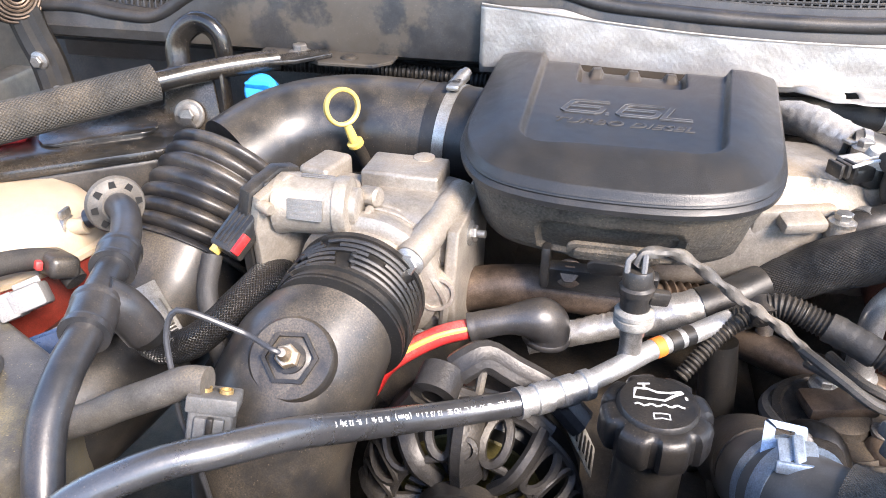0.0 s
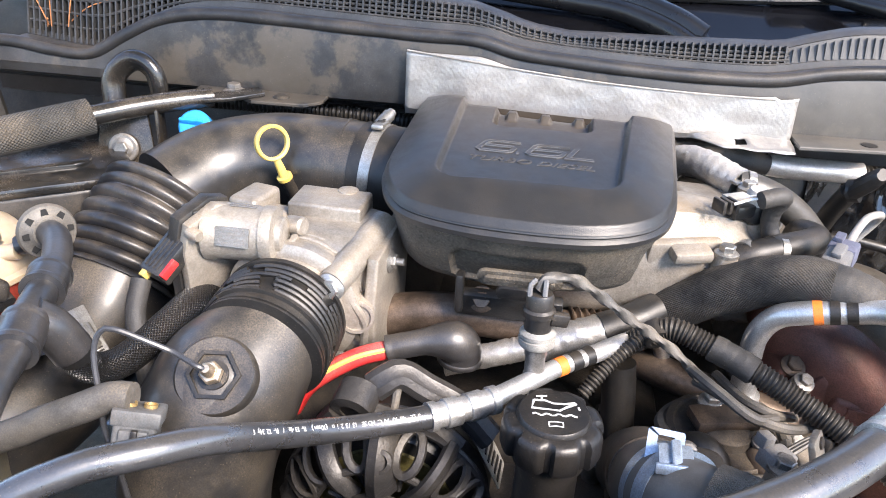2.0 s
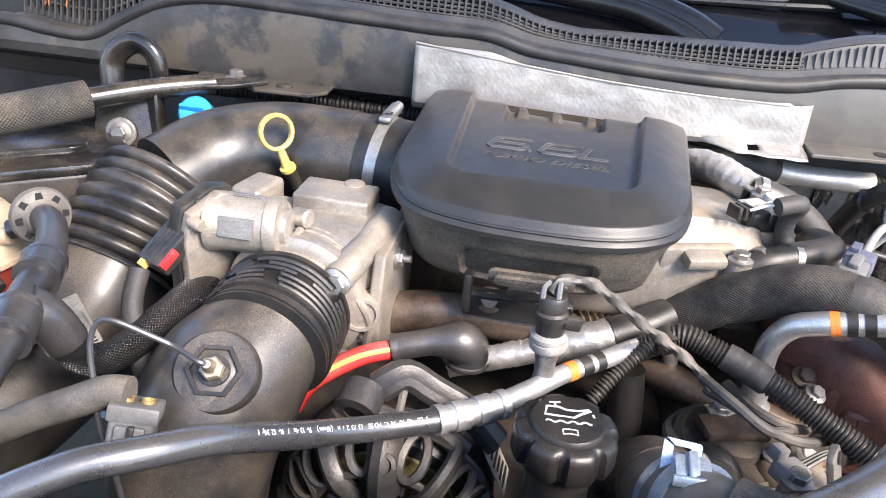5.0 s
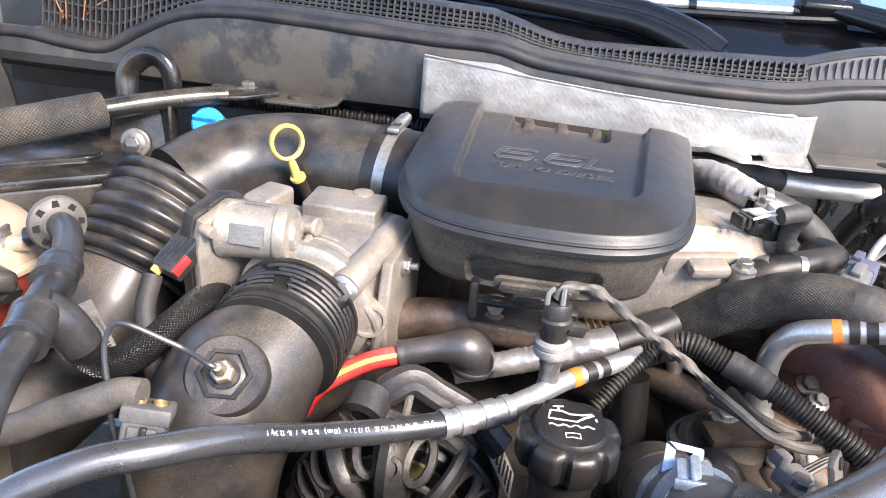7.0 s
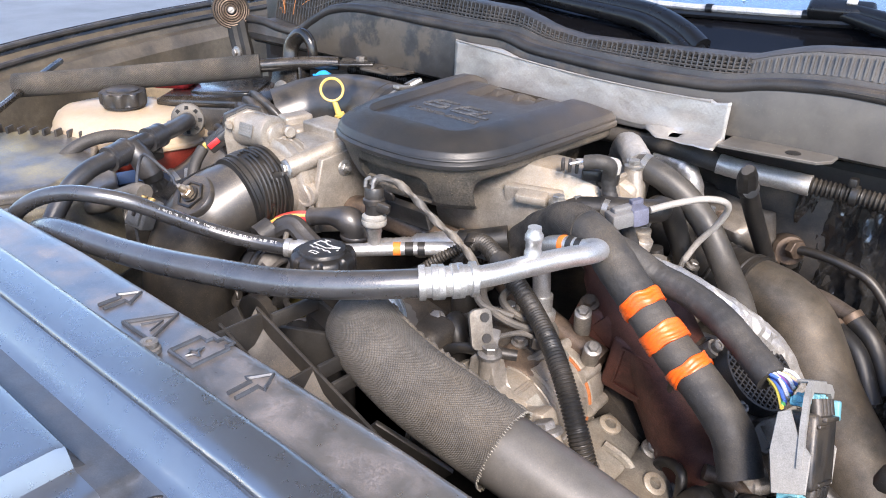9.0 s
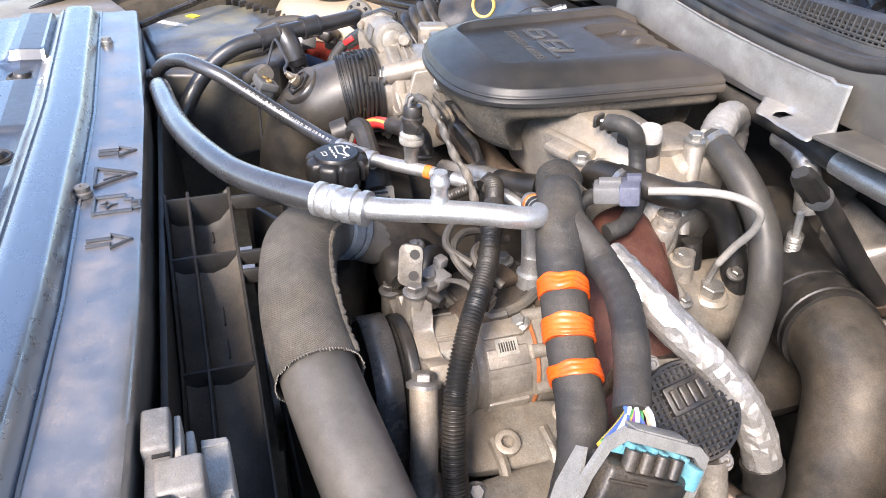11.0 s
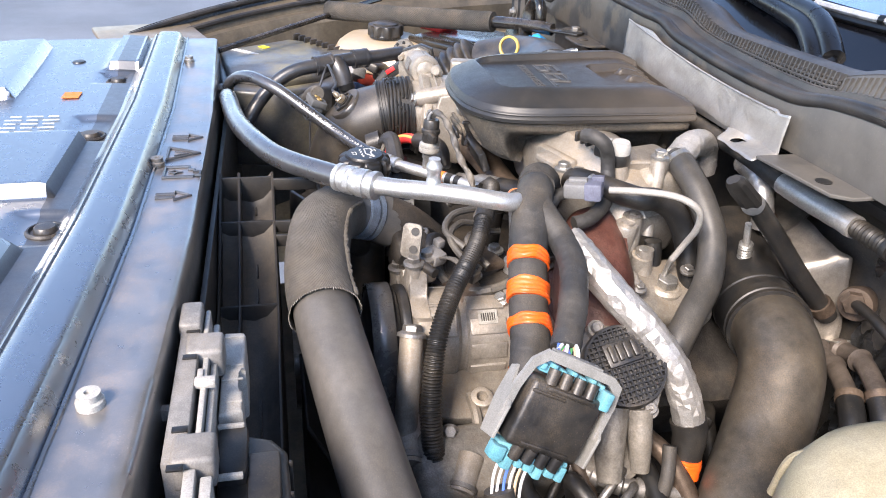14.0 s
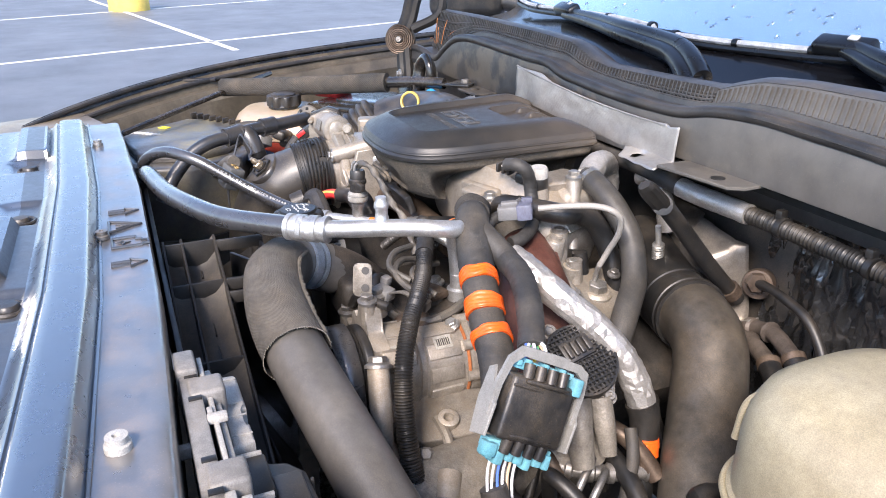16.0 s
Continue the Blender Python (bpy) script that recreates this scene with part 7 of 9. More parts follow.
for a, b, r_ in (((0.5265, 0.7025, 0.974), (0.5320, 0.6990, 0.954), 0.0174), ((0.5355, 0.6965, 0.945), (0.5400, 0.6935, 0.932), 0.0158)):
    run = [Vector(a).lerp(Vector(b), k / 14) for k in range(15)]
    bm = B(); tube(bm, run, r_, 24, raw=True, rfun=lambda s, L, a: 1.0 + 0.04 * abs(math.sin(s * math.pi / 0.004 + 0.5 * math.sin(a))) + 0.05 * noise.noise(Vector((s * 130, math.cos(a) * 1.5, math.sin(a) * 1.5))))
    part("orange_band", bm, TAPE_ORANGE, fh, "loosely wound orange tape band")

# ---- heater hoses ----
hh = thing("heater_hose", (0.38, 0.77, 1.05), "dusty grey rubber heater hose arching down", "heater hose", "heater hoses")
bm = B(); tube(bm, [(0.255, 0.783, 1.206), (0.275, 0.783, 1.203), (0.302, 0.785, 1.192), (0.328, 0.788, 1.174), (0.356, 0.79, 1.145), (0.392, 0.773, 1.108), (0.428, 0.737, 1.085), (0.45, 0.712, 1.06), (0.46, 0.70, 1.02)], 0.0165, 22)
part("hose", bm, HEATER_RUBBER, hh)
bm = B(); tube(bm, [(0.262, 0.783, 1.2055), (0.270, 0.783, 1.204)], 0.0178, 22, raw=True)
part("clamp_band", bm, ZINC, hh)
bm = B(); tube(bm, [(0.188, 0.866, 1.16), (0.192, 0.86, 1.19), (0.205, 0.845, 1.207), (0.228, 0.815, 1.213), (0.258, 0.783, 1.206)], 0.0175, 22, 0.0035, rfun=lambda s, L, a: 1 + random.uniform(-0.03, 0.045) + 0.02 * math.sin(s * 1100))
for v in bm.verts:
    v.co += Vector((random.uniform(-1, 1), random.uniform(-1, 1), random.uniform(-1, 1))) * 0.0006
bmesh.ops.triangulate(bm, faces=bm.faces)
part("foil_elbow", bm, FOIL, hh, "foil-wrapped elbow")
h2 = thing("heater_hose", (0.33, 0.69, 1.17), "black rubber heater hose bending down", "heater hose", "heater hoses")
bm = B(); tube(bm, [(0.270, 0.666, 1.186), (0.300, 0.682, 1.187), (0.323, 0.705, 1.185), (0.318, 0.730, 1.180), (0.320, 0.752, 1.168), (0.323, 0.768, 1.144), (0.331, 0.776, 1.118), (0.341, 0.780, 1.086), (0.346, 0.782, 1.048), (0.35, 0.78, 1.0)], 0.0140, 20)
part("hose", bm, RUBBER_DARK, h2)
bm = B(); tube(bm, [(0.2755, 0.6662, 1.1857), (0.282, 0.6675, 1.1852)], 0.0140, 20, raw=True)
part("clamp_band", bm, ZINC, h2)

# ---- conduits ----
def corr(pitch):
    return lambda s, L, a: 1.0 + 0.13 * math.sin(2 * math.pi * s / pitch)


CO = thing("split_conduit", (0.2, 0.56, 1.1), "black corrugated split conduit with a taped joint", "conduit", "conduits")
bm = B(); tube(bm, [(0.118, 0.605, 1.085), (0.125, 0.585, 1.1), (0.15, 0.573, 1.128), (0.172, 0.57, 1.142), (0.20, 0.56, 1.138), (0.245, 0.54, 1.126), (0.276, 0.526, 1.114), (0.312, 0.504, 1.102), (0.347, 0.48, 1.085), (0.382, 0.458, 1.051), (0.408, 0.448, 1.003), (0.43, 0.446, 0.95), (0.452, 0.455, 0.87)], 0.0103, 18, 0.0006, rfun=lambda s, L, a: (1.0 + 0.16 * smoothstep(0.5, 0.9, s / L)) * (1.0 + 0.085 * math.sin(2 * math.pi * s / 0.0037)))
part("conduit", bm, CONDUIT, CO)
bm = B(); tube(bm, [(0.207, 0.557, 1.1368), (0.222, 0.5505, 1.1328), (0.242, 0.5412, 1.127)], 0.0118, 24, 0.0016, rfun=lambda s, L, a: 1 + 0.05 * noise.noise(Vector((s * 70, math.cos(a), math.sin(a)))) + 0.05 * ((s / 0.011 + a / 6.283) % 1.0))
part("tape_wrap", bm, TAPE, CO, "black tape wrapped round the conduit")
bm = B(); tube(bm, [(0.1545, 0.574, 1.132), (0.152, 0.5735, 1.13)], 0.0118, 14, raw=True)
part("tie", bm, RUBBER_DARK, CO)
hose("split_conduit", [(0.16, 0.575, 1.135), (0.14, 0.562, 1.125), (0.118, 0.545, 1.108), (0.10, 0.53, 1.088)], 0.0062, CONDUIT, "thin black corrugated conduit", "conduit", 12, 0.001, corr(0.0038))
bm = B(); tube(bm, [(0.163, 0.563, 1.133), (0.157, 0.577, 1.139)], 0.0125, 14, raw=True)
tagged(part("cable_tie", bm, RUBBER_DARK), "black cable tie round the conduit", "cable tie")
hose("firewall_conduit", [(-0.42, 0.91, 1.205), (-0.25, 0.915, 1.205), (-0.1, 0.91, 1.2), (0.0, 0.915, 1.19)], 0.009, CONDUIT, "black corrugated conduit along the firewall", "conduit", 12, 0.0014, corr(0.0055))
fr = thing("firewall_harness", (0.5, 0.93, 1.14), "taped harness with foil sleeve and corrugated conduit along the firewall", "wiring harness")
FR = [(0.12, 0.885, 1.205), (0.243, 0.89, 1.203), (0.33, 0.90, 1.192), (0.415, 0.912, 1.188), (0.50, 0.918, 1.186), (0.6, 0.92, 1.182), (0.72, 0.92, 1.175), (0.9, 0.9, 1.16)]
fp = spline(FR, 0.001)
k1, k2 = int(len(fp) * 0.26), int(len(fp) * 0.40)
bm = B(); tube(bm, fp[:k1:4], 0.0125, 16, raw=True, rfun=lambda s, L, a: 1 + 0.06 * noise.noise(Vector((s * 90, a, 2))))
part("dark_wrap", bm, TAPE, fr)
bm = B(); tube(bm, fp[k1 - 8:k2:3], 0.0135, 18, raw=True, rfun=lambda s, L, a: 1 + 0.05 * noise.noise(Vector((s * 160, math.cos(a), math.sin(a)))))
part("foil_sleeve", bm, FOIL, fr, "silver foil sleeve")
bm = B(); tube(bm, fp[k2 - 4:], 0.0105, 14, raw=True, rfun=corr(0.0056))
part("conduit", bm, CONDUIT, fr, "corrugated conduit")
for k in (0.46, 0.62):
    p, q = fp[int(len(fp) * k)], fp[int(len(fp) * k) + 8]
    bm = B(); tube(bm, [p, q], 0.0135, 14, raw=True)
    box(bm, p + Vector((0, 0.0, 0.016)), (0.01, 0.012, 0.012), bevel=0.002)
    part("clip", bm, RUBBER_DARK, fr)
hose("foil_wrapped_line", [(0.225, 0.90, 1.185), (0.25, 0.90, 1.182), (0.271, 0.90, 1.173), (0.284, 0.90, 1.155), (0.288, 0.905, 1.12)], 0.014, FOIL, "crinkled foil-wrapped line behind the engine", "hose", 16, 0.002, rfun=lambda s, L, a: 1 + 0.12 * noise.noise(Vector((s * 150, math.cos(a) * 2, math.sin(a) * 2))))
fp = thing("foil_cased_pipe", (0.05, 0.59, 1.09), "crinkled silver foil-cased pipe beside the alternator", "pipe")
random.seed(41)
bm = B(); tube(bm, [(-0.03, 0.578, 1.068), (0.01, 0.582, 1.081), (0.05, 0.588, 1.093), (0.088, 0.594, 1.105), (0.118, 0.602, 1.113)], 0.0118, 20, 0.0035, rfun=lambda s, L, a: (1.0 if s < L * 0.55 else 1.38) * (1 + random.uniform(-0.03, 0.04)) + 0.05 * math.sin(s * 900) * (1 if s < L * 0.55 else 0))
for v in bm.verts:
    v.co += Vector((random.uniform(-1, 1), random.uniform(-1, 1), random.uniform(-1, 1))) * 0.0005
bmesh.ops.triangulate(bm, faces=bm.faces)
part("foil_case", bm, FOIL, fp)
bm = B(); tube(bm, [(0.115, 0.601, 1.1125), (0.14, 0.611, 1.119), (0.168, 0.63, 1.126)], 0.0172, 20, 0.003)
part("rubber_cuff", bm, RUBBER_DARK, fp, "black rubber cuff")

# ---- white lead and connectors on the intake bridge ----
wl = thing("sensor_lead", (0.36, 0.72, 1.1), "pale grey sensor lead arching to a glow plug", "cable")
bm = B(); tube(bm, [(0.335, 0.66, 1.203), (0.352, 0.69, 1.207), (0.37, 0.717, 1.209), (0.387, 0.732, 1.207), (0.391, 0.745, 1.195), (0.38, 0.752, 1.17), (0.36, 0.753, 1.14), (0.349, 0.748, 1.115)], 0.004, 10)
part("sheath", bm, mat("pale_lead_sheath", (0.29, 0.275, 0.25), 0.45, var=0.15, dust=0.2), wl)
bm = B(); tube(bm, [(0.349, 0.748, 1.118), (0.343, 0.745, 1.09), (0.338, 0.742, 1.06)], 0.0035, 8)
lathe(bm, [(0.009, 0), (0.009, 0.008), (0.005, 0.01), (0.005, 0.02)], (0.338, 0.742, 1.055), (0.1, 0, 1), 6)
part("probe", bm, ZINC, wl, "zinc plated probe with hex")
gc = thing("grey_connector", (0.322, 0.642, 1.19), "two-tone grey weatherproof connector", "connector")
dirc = (Vector((0.338, 0.664, 1.203)) - Vector((0.307, 0.612, 1.195))).normalized()
gmm = frame_of((0.322, 0.639, 1.199), dirc)
bm = B(); box(bm, (0, 0, 0), (0.022, 0.018, 0.028), m=gmm @ pose(0, 0, -0.012), bevel=0.003)
box(bm, (0, 0, 0), (0.01, 0.006, 0.022), m=gmm @ pose(0, 0.011, -0.01), bevel=0.002)
part("plug_half", bm, GREY_PLASTIC, gc)
bm = B(); box(bm, (0, 0, 0), (0.025, 0.021, 0.02), m=gmm @ pose(0, 0, 0.008), bevel=0.003)
box(bm, (0, 0, 0), (0.008, 0.006, 0.014), m=gmm @ pose(0.006, 0.012, 0.012), bevel=0.001)
part("socket_half", bm, mat("bluish_grey_plastic", (0.12, 0.125, 0.17), 0.45, dust=0.2), gc, "bluish grey socket half")
hose("taped_cable", [(0.31, 0.628, 1.193), (0.30, 0.612, 1.182), (0.31, 0.60, 1.168), (0.33, 0.59, 1.165)], 0.0078, TAPE, "short black taped cable joining the harness", "cable", 12)
bp = thing("boost_sensor", (0.235, 0.676, 1.2), "black boost sensor plug with bare wires on a cast post", "sensor")
bm = B(); lathe(bm, [(0.0125, -0.004), (0.0125, 0.006), (0.0105, 0.010), (0.0, 0.010)], (0.258, 0.704, 1.222), (0.1, -0.05, 1), 26)
part("sensor_cap", bm, PALE_PLASTIC, bp, "pale round sensor cap")
bm = B(); lathe(bm, [(0.0125, -0.022), (0.0132, -0.020), (0.0132, -0.006), (0.0125, -0.004)], (0.258, 0.704, 1.222), (0.1, -0.05, 1), 26)
box(bm, (0.243, 0.694, 1.213), (0.030, 0.016, 0.014), (0, 0, 32), 0.003)
part("sensor_body", bm, BLACK_PLASTIC, bp)
for k in range(3):
    bm = B(); box(bm, (0.214 + 0.007 * k, 0.668 + 0.0045 * k, 1.2255 - 0.001 * k), (0.0045, 0.017, 0.013), (0, 0, 30), 0.0015)
    part("plug_lamella", bm, BLACK_PLASTIC, bp)
bm = B(); box(bm, (0.233, 0.690, 1.2275), (0.026, 0.012, 0.005), (0, 0, 30), 0.0015)
part("lock_slide", bm, PALE_PLASTIC, bp, "pale lock slide")
for i, c in enumerate((5, 4, 5)):
    bm = B(); tube(bm, [(0.226 + 0.003 * i, 0.664 + 0.003 * i, 1.230), (0.244, 0.666 + 0.0035 * i, 1.2365), (0.262, 0.670 + 0.002 * i, 1.236)], 0.0014, 6)
    part("wire", bm, WIRE_COL[c], bp)
hose("taped_cable", [(0.248, 0.660, 1.238), (0.266, 0.666, 1.241), (0.272, 0.676, 1.234), (0.268, 0.684, 1.218), (0.270, 0.686, 1.199), (0.282, 0.683, 1.182), (0.300, 0.674, 1.172), (0.314, 0.660, 1.166), (0.327, 0.643, 1.163), (0.330, 0.625, 1.160)], 0.0085, TAPE, "black taped cable from the boost sensor", "cable", 14, 0.0012, rfun=lambda s, L, a: 1.0 + 0.05 * ((s / 0.009 + a / 6.283) % 1.0))


# ---- intake bridge and right-hand castings ----
br = thing("intake_bridge", (0.2, 0.7, 1.1), "dusty cast aluminium intake bridge beside the air box", "intake manifold")
bm = B(); tube(bm, [(0.04, 0.70, 1.145), (0.11, 0.695, 1.152), (0.17, 0.70, 1.156), (0.215, 0.712, 1.150), (0.245, 0.727, 1.138), (0.262, 0.735, 1.118)], 0.056, 40, rfun=lambda s, L, a: (1.12 if abs(math.cos(a)) > 0.3 else 1.0) * (1 + 0.05 * math.cos(4 * a)) * (1.0 - 0.12 * smoothstep(0.6, 1.0, s / L)))
part("runner", bm, DUSTY_CAST, br)
bm = B(); box(bm, (0.225, 0.765, 1.15), (0.09, 0.08, 0.10), (0, 6, 14), 0.016, 4)
box(bm, (0.262, 0.745, 1.12), (0.05, 0.10, 0.08), (0, 18, 14), 0.014, 4)
part("flange_block", bm, DUSTY_CAST, br)
bm = B(); box(bm, (0.185, 0.655, 1.17), (0.075, 0.012, 0.05), (12, 0, 18), 0.004)
box(bm, (0.19, 0.645, 1.186), (0.04, 0.03, 0.012), (12, 0, 18), 0.004)
part("cast_web", bm, DUSTY_CAST, br)
for p, z0 in (((0.262, 0.757, 1.212), 0.075), ((0.225, 0.647, 1.186), 0.03)):
    bm = B(); lathe(bm, [(0.0125, -z0), (0.0115, 0.0), (0.0, 0.0)], p, (0, 0, 1), 20)
    part("bolt_boss", bm, DUSTY_CAST, br)
    bolt(br, p, (0, 0, 1), 0.0078, ZINC, h=0.009)
bm = B(); tube(bm, [(0.226, 0.655, 1.165), (0.236, 0.655, 1.175), (0.252, 0.657, 1.183), (0.274, 0.666, 1.186)], 0.0138, 18)
part("coolant_stub", bm, RUBBER_DARK, br)
for q in ((0.244, 0.656, 1.180),):
    bm = B(); tube(bm, [q, (q[0] + 0.006, q[1] + 0.0055, q[2] + 0.0012)], 0.0155, 20, raw=True)
    part("clamp_band", bm, ZINC, br)
for p, q, r0, r1 in (((0.258, 0.704, 1.200), (0.272, 0.712, 1.130), 0.0125, 0.0135), ((0.262, 0.757, 1.212), (0.290, 0.742, 1.118), 0.0100, 0.0085), ((0.304, 0.712, 1.154), (0.303, 0.713, 1.100), 0.0125, 0.0125), ((0.325, 0.724, 1.118), (0.328, 0.726, 1.060), 0.0110, 0.0110)):
    bm = B(); tube(bm, [p, q], r0, 20, rfun=lambda s, L, a: 1.0 + (r1 / r0 - 1.0) * s / L)
    part("cast_column", bm, DUSTY_CAST, br)
bolt(br, (0.304, 0.712, 1.154), (0, 0, 1), 0.0075, STEEL, h=0.005)
bm = B(); prism(bm, [(0.0, 0.0), (0.052, 0.0), (0.040, -0.085), (0.018, -0.095)], -0.003, 0.003, Matrix(((0.08, 0.35, 0.93, 0.255), (0.98, -0.2, 0.0, 0.706), (0.0, 0.92, -0.36, 1.205), (0.0, 0.0, 0.0, 1.0))), 0.001, 1)
part("cast_web", bm, DUSTY_CAST, br)
bm = B(); tube(bm, [(0.312, 0.740, 1.122), (0.316, 0.742, 1.095), (0.320, 0.743, 1.05)], 0.0105, 16)
part("drain_stub", bm, RUBBER_DARK, br, "short black rubber stub")
bm = B(); box(bm, (0.268, 0.778, 1.212), (0.05, 0.012, 0.003), (0, 5, 30), 0.001)
part("tab_plate", bm, ZINC, br)

vc = thing("valve_cover", (0.36, 0.78, 1.0), "cast aluminium valve cover with bolts", "valve cover")
bm = B(); box(bm, (0.325, 0.738, 1.035), (0.09, 0.13, 0.10), (0, 32, 0), 0.016, 4)
part("cover_casting", bm, DIRTY_CAST, vc)
for dy in (0.69, 0.722, 0.80):
    bm = B(); lathe(bm, [(0.014, -0.06), (0.013, 0.0), (0.0, 0.002)], (0.325, dy, 1.11), (0.2, 0, 1), 18)
    part("bolt_boss", bm, ALU_CAST, vc)
    bolt(vc, (0.325, dy, 1.112), (0.2, 0, 1), 0.0065)
bm = B(); lathe(bm, [(0.014, -0.05), (0.0135, 0.0), (0.012, 0.002), (0.008, 0.002), (0.008, 0.006), (0.0, 0.006)], (0.312, 0.702, 1.146), (0.25, 0, 1), 22)
part("injector_cap", bm, DUSTY_CAST, vc)
bm = B(); box(bm, (0.352, 0.695, 1.082), (0.022, 0.018, 0.04), (0, 20, 0), 0.004, 3)
part("clamp_block", bm, DUSTY_CAST, vc)
for q in ((0.365, 0.703, 1.088), (0.352, 0.77, 1.10)):
    bolt(vc, q, (0.3, 0, 0.95), 0.006, STEEL)
ex = thing("exhaust_manifold_cover", (0.36, 0.64, 1.0), "reddish brown cast manifold casing", "manifold")
bm = B(); tube(bm, [(0.268, 0.670, 1.128), (0.285, 0.668, 1.125), (0.305, 0.664, 1.112), (0.335, 0.657, 1.085), (0.375, 0.648, 1.045), (0.415, 0.638, 1.0), (0.46, 0.628, 0.93)], 0.046, 44,
                rfun=lambda s, L, a: (0.45 + 0.62 * math.sqrt(min(1.0, s / L / 0.30))) / max(abs(math.cos(a + 0.5)) ** 2.5 + abs(math.sin(a + 0.5)) ** 2.5, 1e-6) ** 0.4)
part("casing", bm, RED_CAST, ex)
bm = B(); box(bm, (0.34, 0.612, 1.058), (0.06, 0.008, 0.03), (6, 40, 8), 0.002)
part("cast_panel", bm, RED_CAST, ex)
bm = B(); box(bm, (0.305, 0.632, 1.062), (0.06, 0.05, 0.05), (0, 20, 12), 0.008, 3)
part("lower_casting", bm, RED_CAST, ex)
bm = B(); box(bm, (0.370, 0.622, 1.030), (0.072, 0.046, 0.070), (0, 10, 3), 0.006, 3)
blk_ = part("outlet_block", bm, RED_CAST, ex, "boxy cast outlet block")
for cx, cz, sx, sz in ((0.352, 1.036, 0.003, 0.050), (0.388, 1.030, 0.003, 0.050), (0.371, 1.058, 0.036, 0.003), (0.367, 1.008, 0.036, 0.003)):
    bm = B(); box(bm, (cx, 0.598, cz), (sx, 0.004, sz), (0, 10, 3), 0.001)
    part("raised_frame", bm, RED_CAST, blk_)
bm = B(); box(bm, (0.413, 0.628, 1.028), (0.008, 0.070, 0.092), (0, 10, 3), 0.003, 2)
part("outlet_flange", bm, BROWN_STEEL, ex, "brown machined flange")
bm = B(); tube(bm, [(0.302, 0.70, 1.145), (0.345, 0.693, 1.11), (0.385, 0.683, 1.065), (0.42, 0.672, 1.015)], 0.003, 6)
part("casting_seam", bm, RED_CAST, ex)
for p, ax in (((0.30, 0.612, 1.092), (0.1, -0.5, 0.85)), ((0.420, 0.604, 1.058), (0.98, 0, 0.17)), ((0.414, 0.604, 1.000), (0.98, 0, 0.17))):
    bolt(ex, p, ax, 0.0078, BROWN_STEEL)

# steel cross-over pipe below the air box
xo = thing("turbo_crossover_pipe", (0.0, 0.62, 1.08), "brownish heated steel pipe below the air box", "exhaust pipe")
bm = B(); tube(bm, [(-0.12, 0.60, 1.09), (-0.07, 0.605, 1.105), (-0.01, 0.61, 1.108), (0.05, 0.62, 1.098), (0.09, 0.63, 1.09)], 0.0205, 22)
part("pipe", bm, BROWN_STEEL, xo)
bm = B(); tube(bm, [(0.085, 0.628, 1.091), (0.15, 0.64, 1.085)], 0.023, 22, step=0.001, rfun=lambda s, L, a: 1 + 0.09 * math.sin(s * 2 * math.pi / 0.0075))
part("bellows_joint", bm, BROWN_STEEL, xo, "ribbed steel expansion joint")
hose("brown_transfer_pipe", [(0.13, 0.66, 1.06), (0.2, 0.62, 1.055), (0.26, 0.60, 1.05), (0.33, 0.6, 1.03)], 0.017, BROWN_STEEL, "brownish steel transfer pipe", "pipe", 18)

# fuel pump area, behind the conduit
fu = thing("fuel_filter_housing", (0.23, 0.56, 1.02), "dark round housing with strap clamp and bolts", "filter housing")
bm = B(); lathe(bm, [(0.05, -0.08), (0.05, -0.02), (0.047, -0.01), (0.052, -0.008), (0.052, 0.0), (0.046, 0.003), (0.044, 0.001), (0.026, 0.001), (0.024, 0.008), (0.018, 0.012), (0.0, 0.012)], (0.232, 0.545, 1.055), (0.05, -0.1, 1), 36)
part("housing", bm, BLOCK, fu)
bm = B(); tube(bm, [Vector((0.232 + 0.055 * math.cos(a), 0.545 + 0.055 * math.sin(a), 1.052 + 0.006 * math.sin(a * 2))) for a in [2 * math.pi * k / 40 for k in range(41)]], 0.0065, 8, raw=True)
part("strap", bm, RUBBER_GREY, fu, "grey cable looped round the housing")
bm = B(); box(bm, (0.23, 0.55, 1.068), (0.06, 0.03, 0.012), (0, 0, 15), 0.004)
part("top_bridge", bm, BROWN_STEEL, fu)
bolt(fu, (0.221, 0.566, 1.072), (0, -0.1, 1), 0.008, ZINC)
bolt(fu, (0.262, 0.53, 1.06), (0.1, -0.1, 1), 0.0065, STEEL)
for p in ((0.30, 0.555, 1.045), (0.315, 0.53, 1.02), (0.20, 0.50, 1.03)):
    bolt(fu, p, (0.2, -0.4, 0.9), 0.0075, ZINC)
bm = B(); box(bm, (0.22, 0.50, 1.02), (0.12, 0.04, 0.05), (10, 5, 12), 0.014, 3)
box(bm, (0.27, 0.515, 1.03), (0.05, 0.05, 0.05), (10, 15, 20), 0.012, 3)
part("casting", bm, BROWN_STEEL, fu)

# thermostat housing, idlers, front accessories
th = thing("thermostat_housing", (0.14, 0.45, 1.05), "dirty grey thermostat housing behind the radiator hose", "thermostat housing")
bm = B(); tube(bm, [(0.15, 0.425, 1.095), (0.15, 0.46, 1.075), (0.15, 0.5, 1.04)], 0.033, 26)
box(bm, (0.17, 0.46, 1.055), (0.09, 0.05, 0.07), (0, 0, 0), 0.012, 3)
part("housing", bm, BLOCK, th)
bm = B(); prism(bm, rounded(0.024, 0.042, 0.006), 0, 0.005, pose(0.268, 0.447, 1.118, 72, 0, 62), 0.001)
bk = part("lifting_eye", bm, DIRTY_CAST, th, "grey steel bracket with holes")
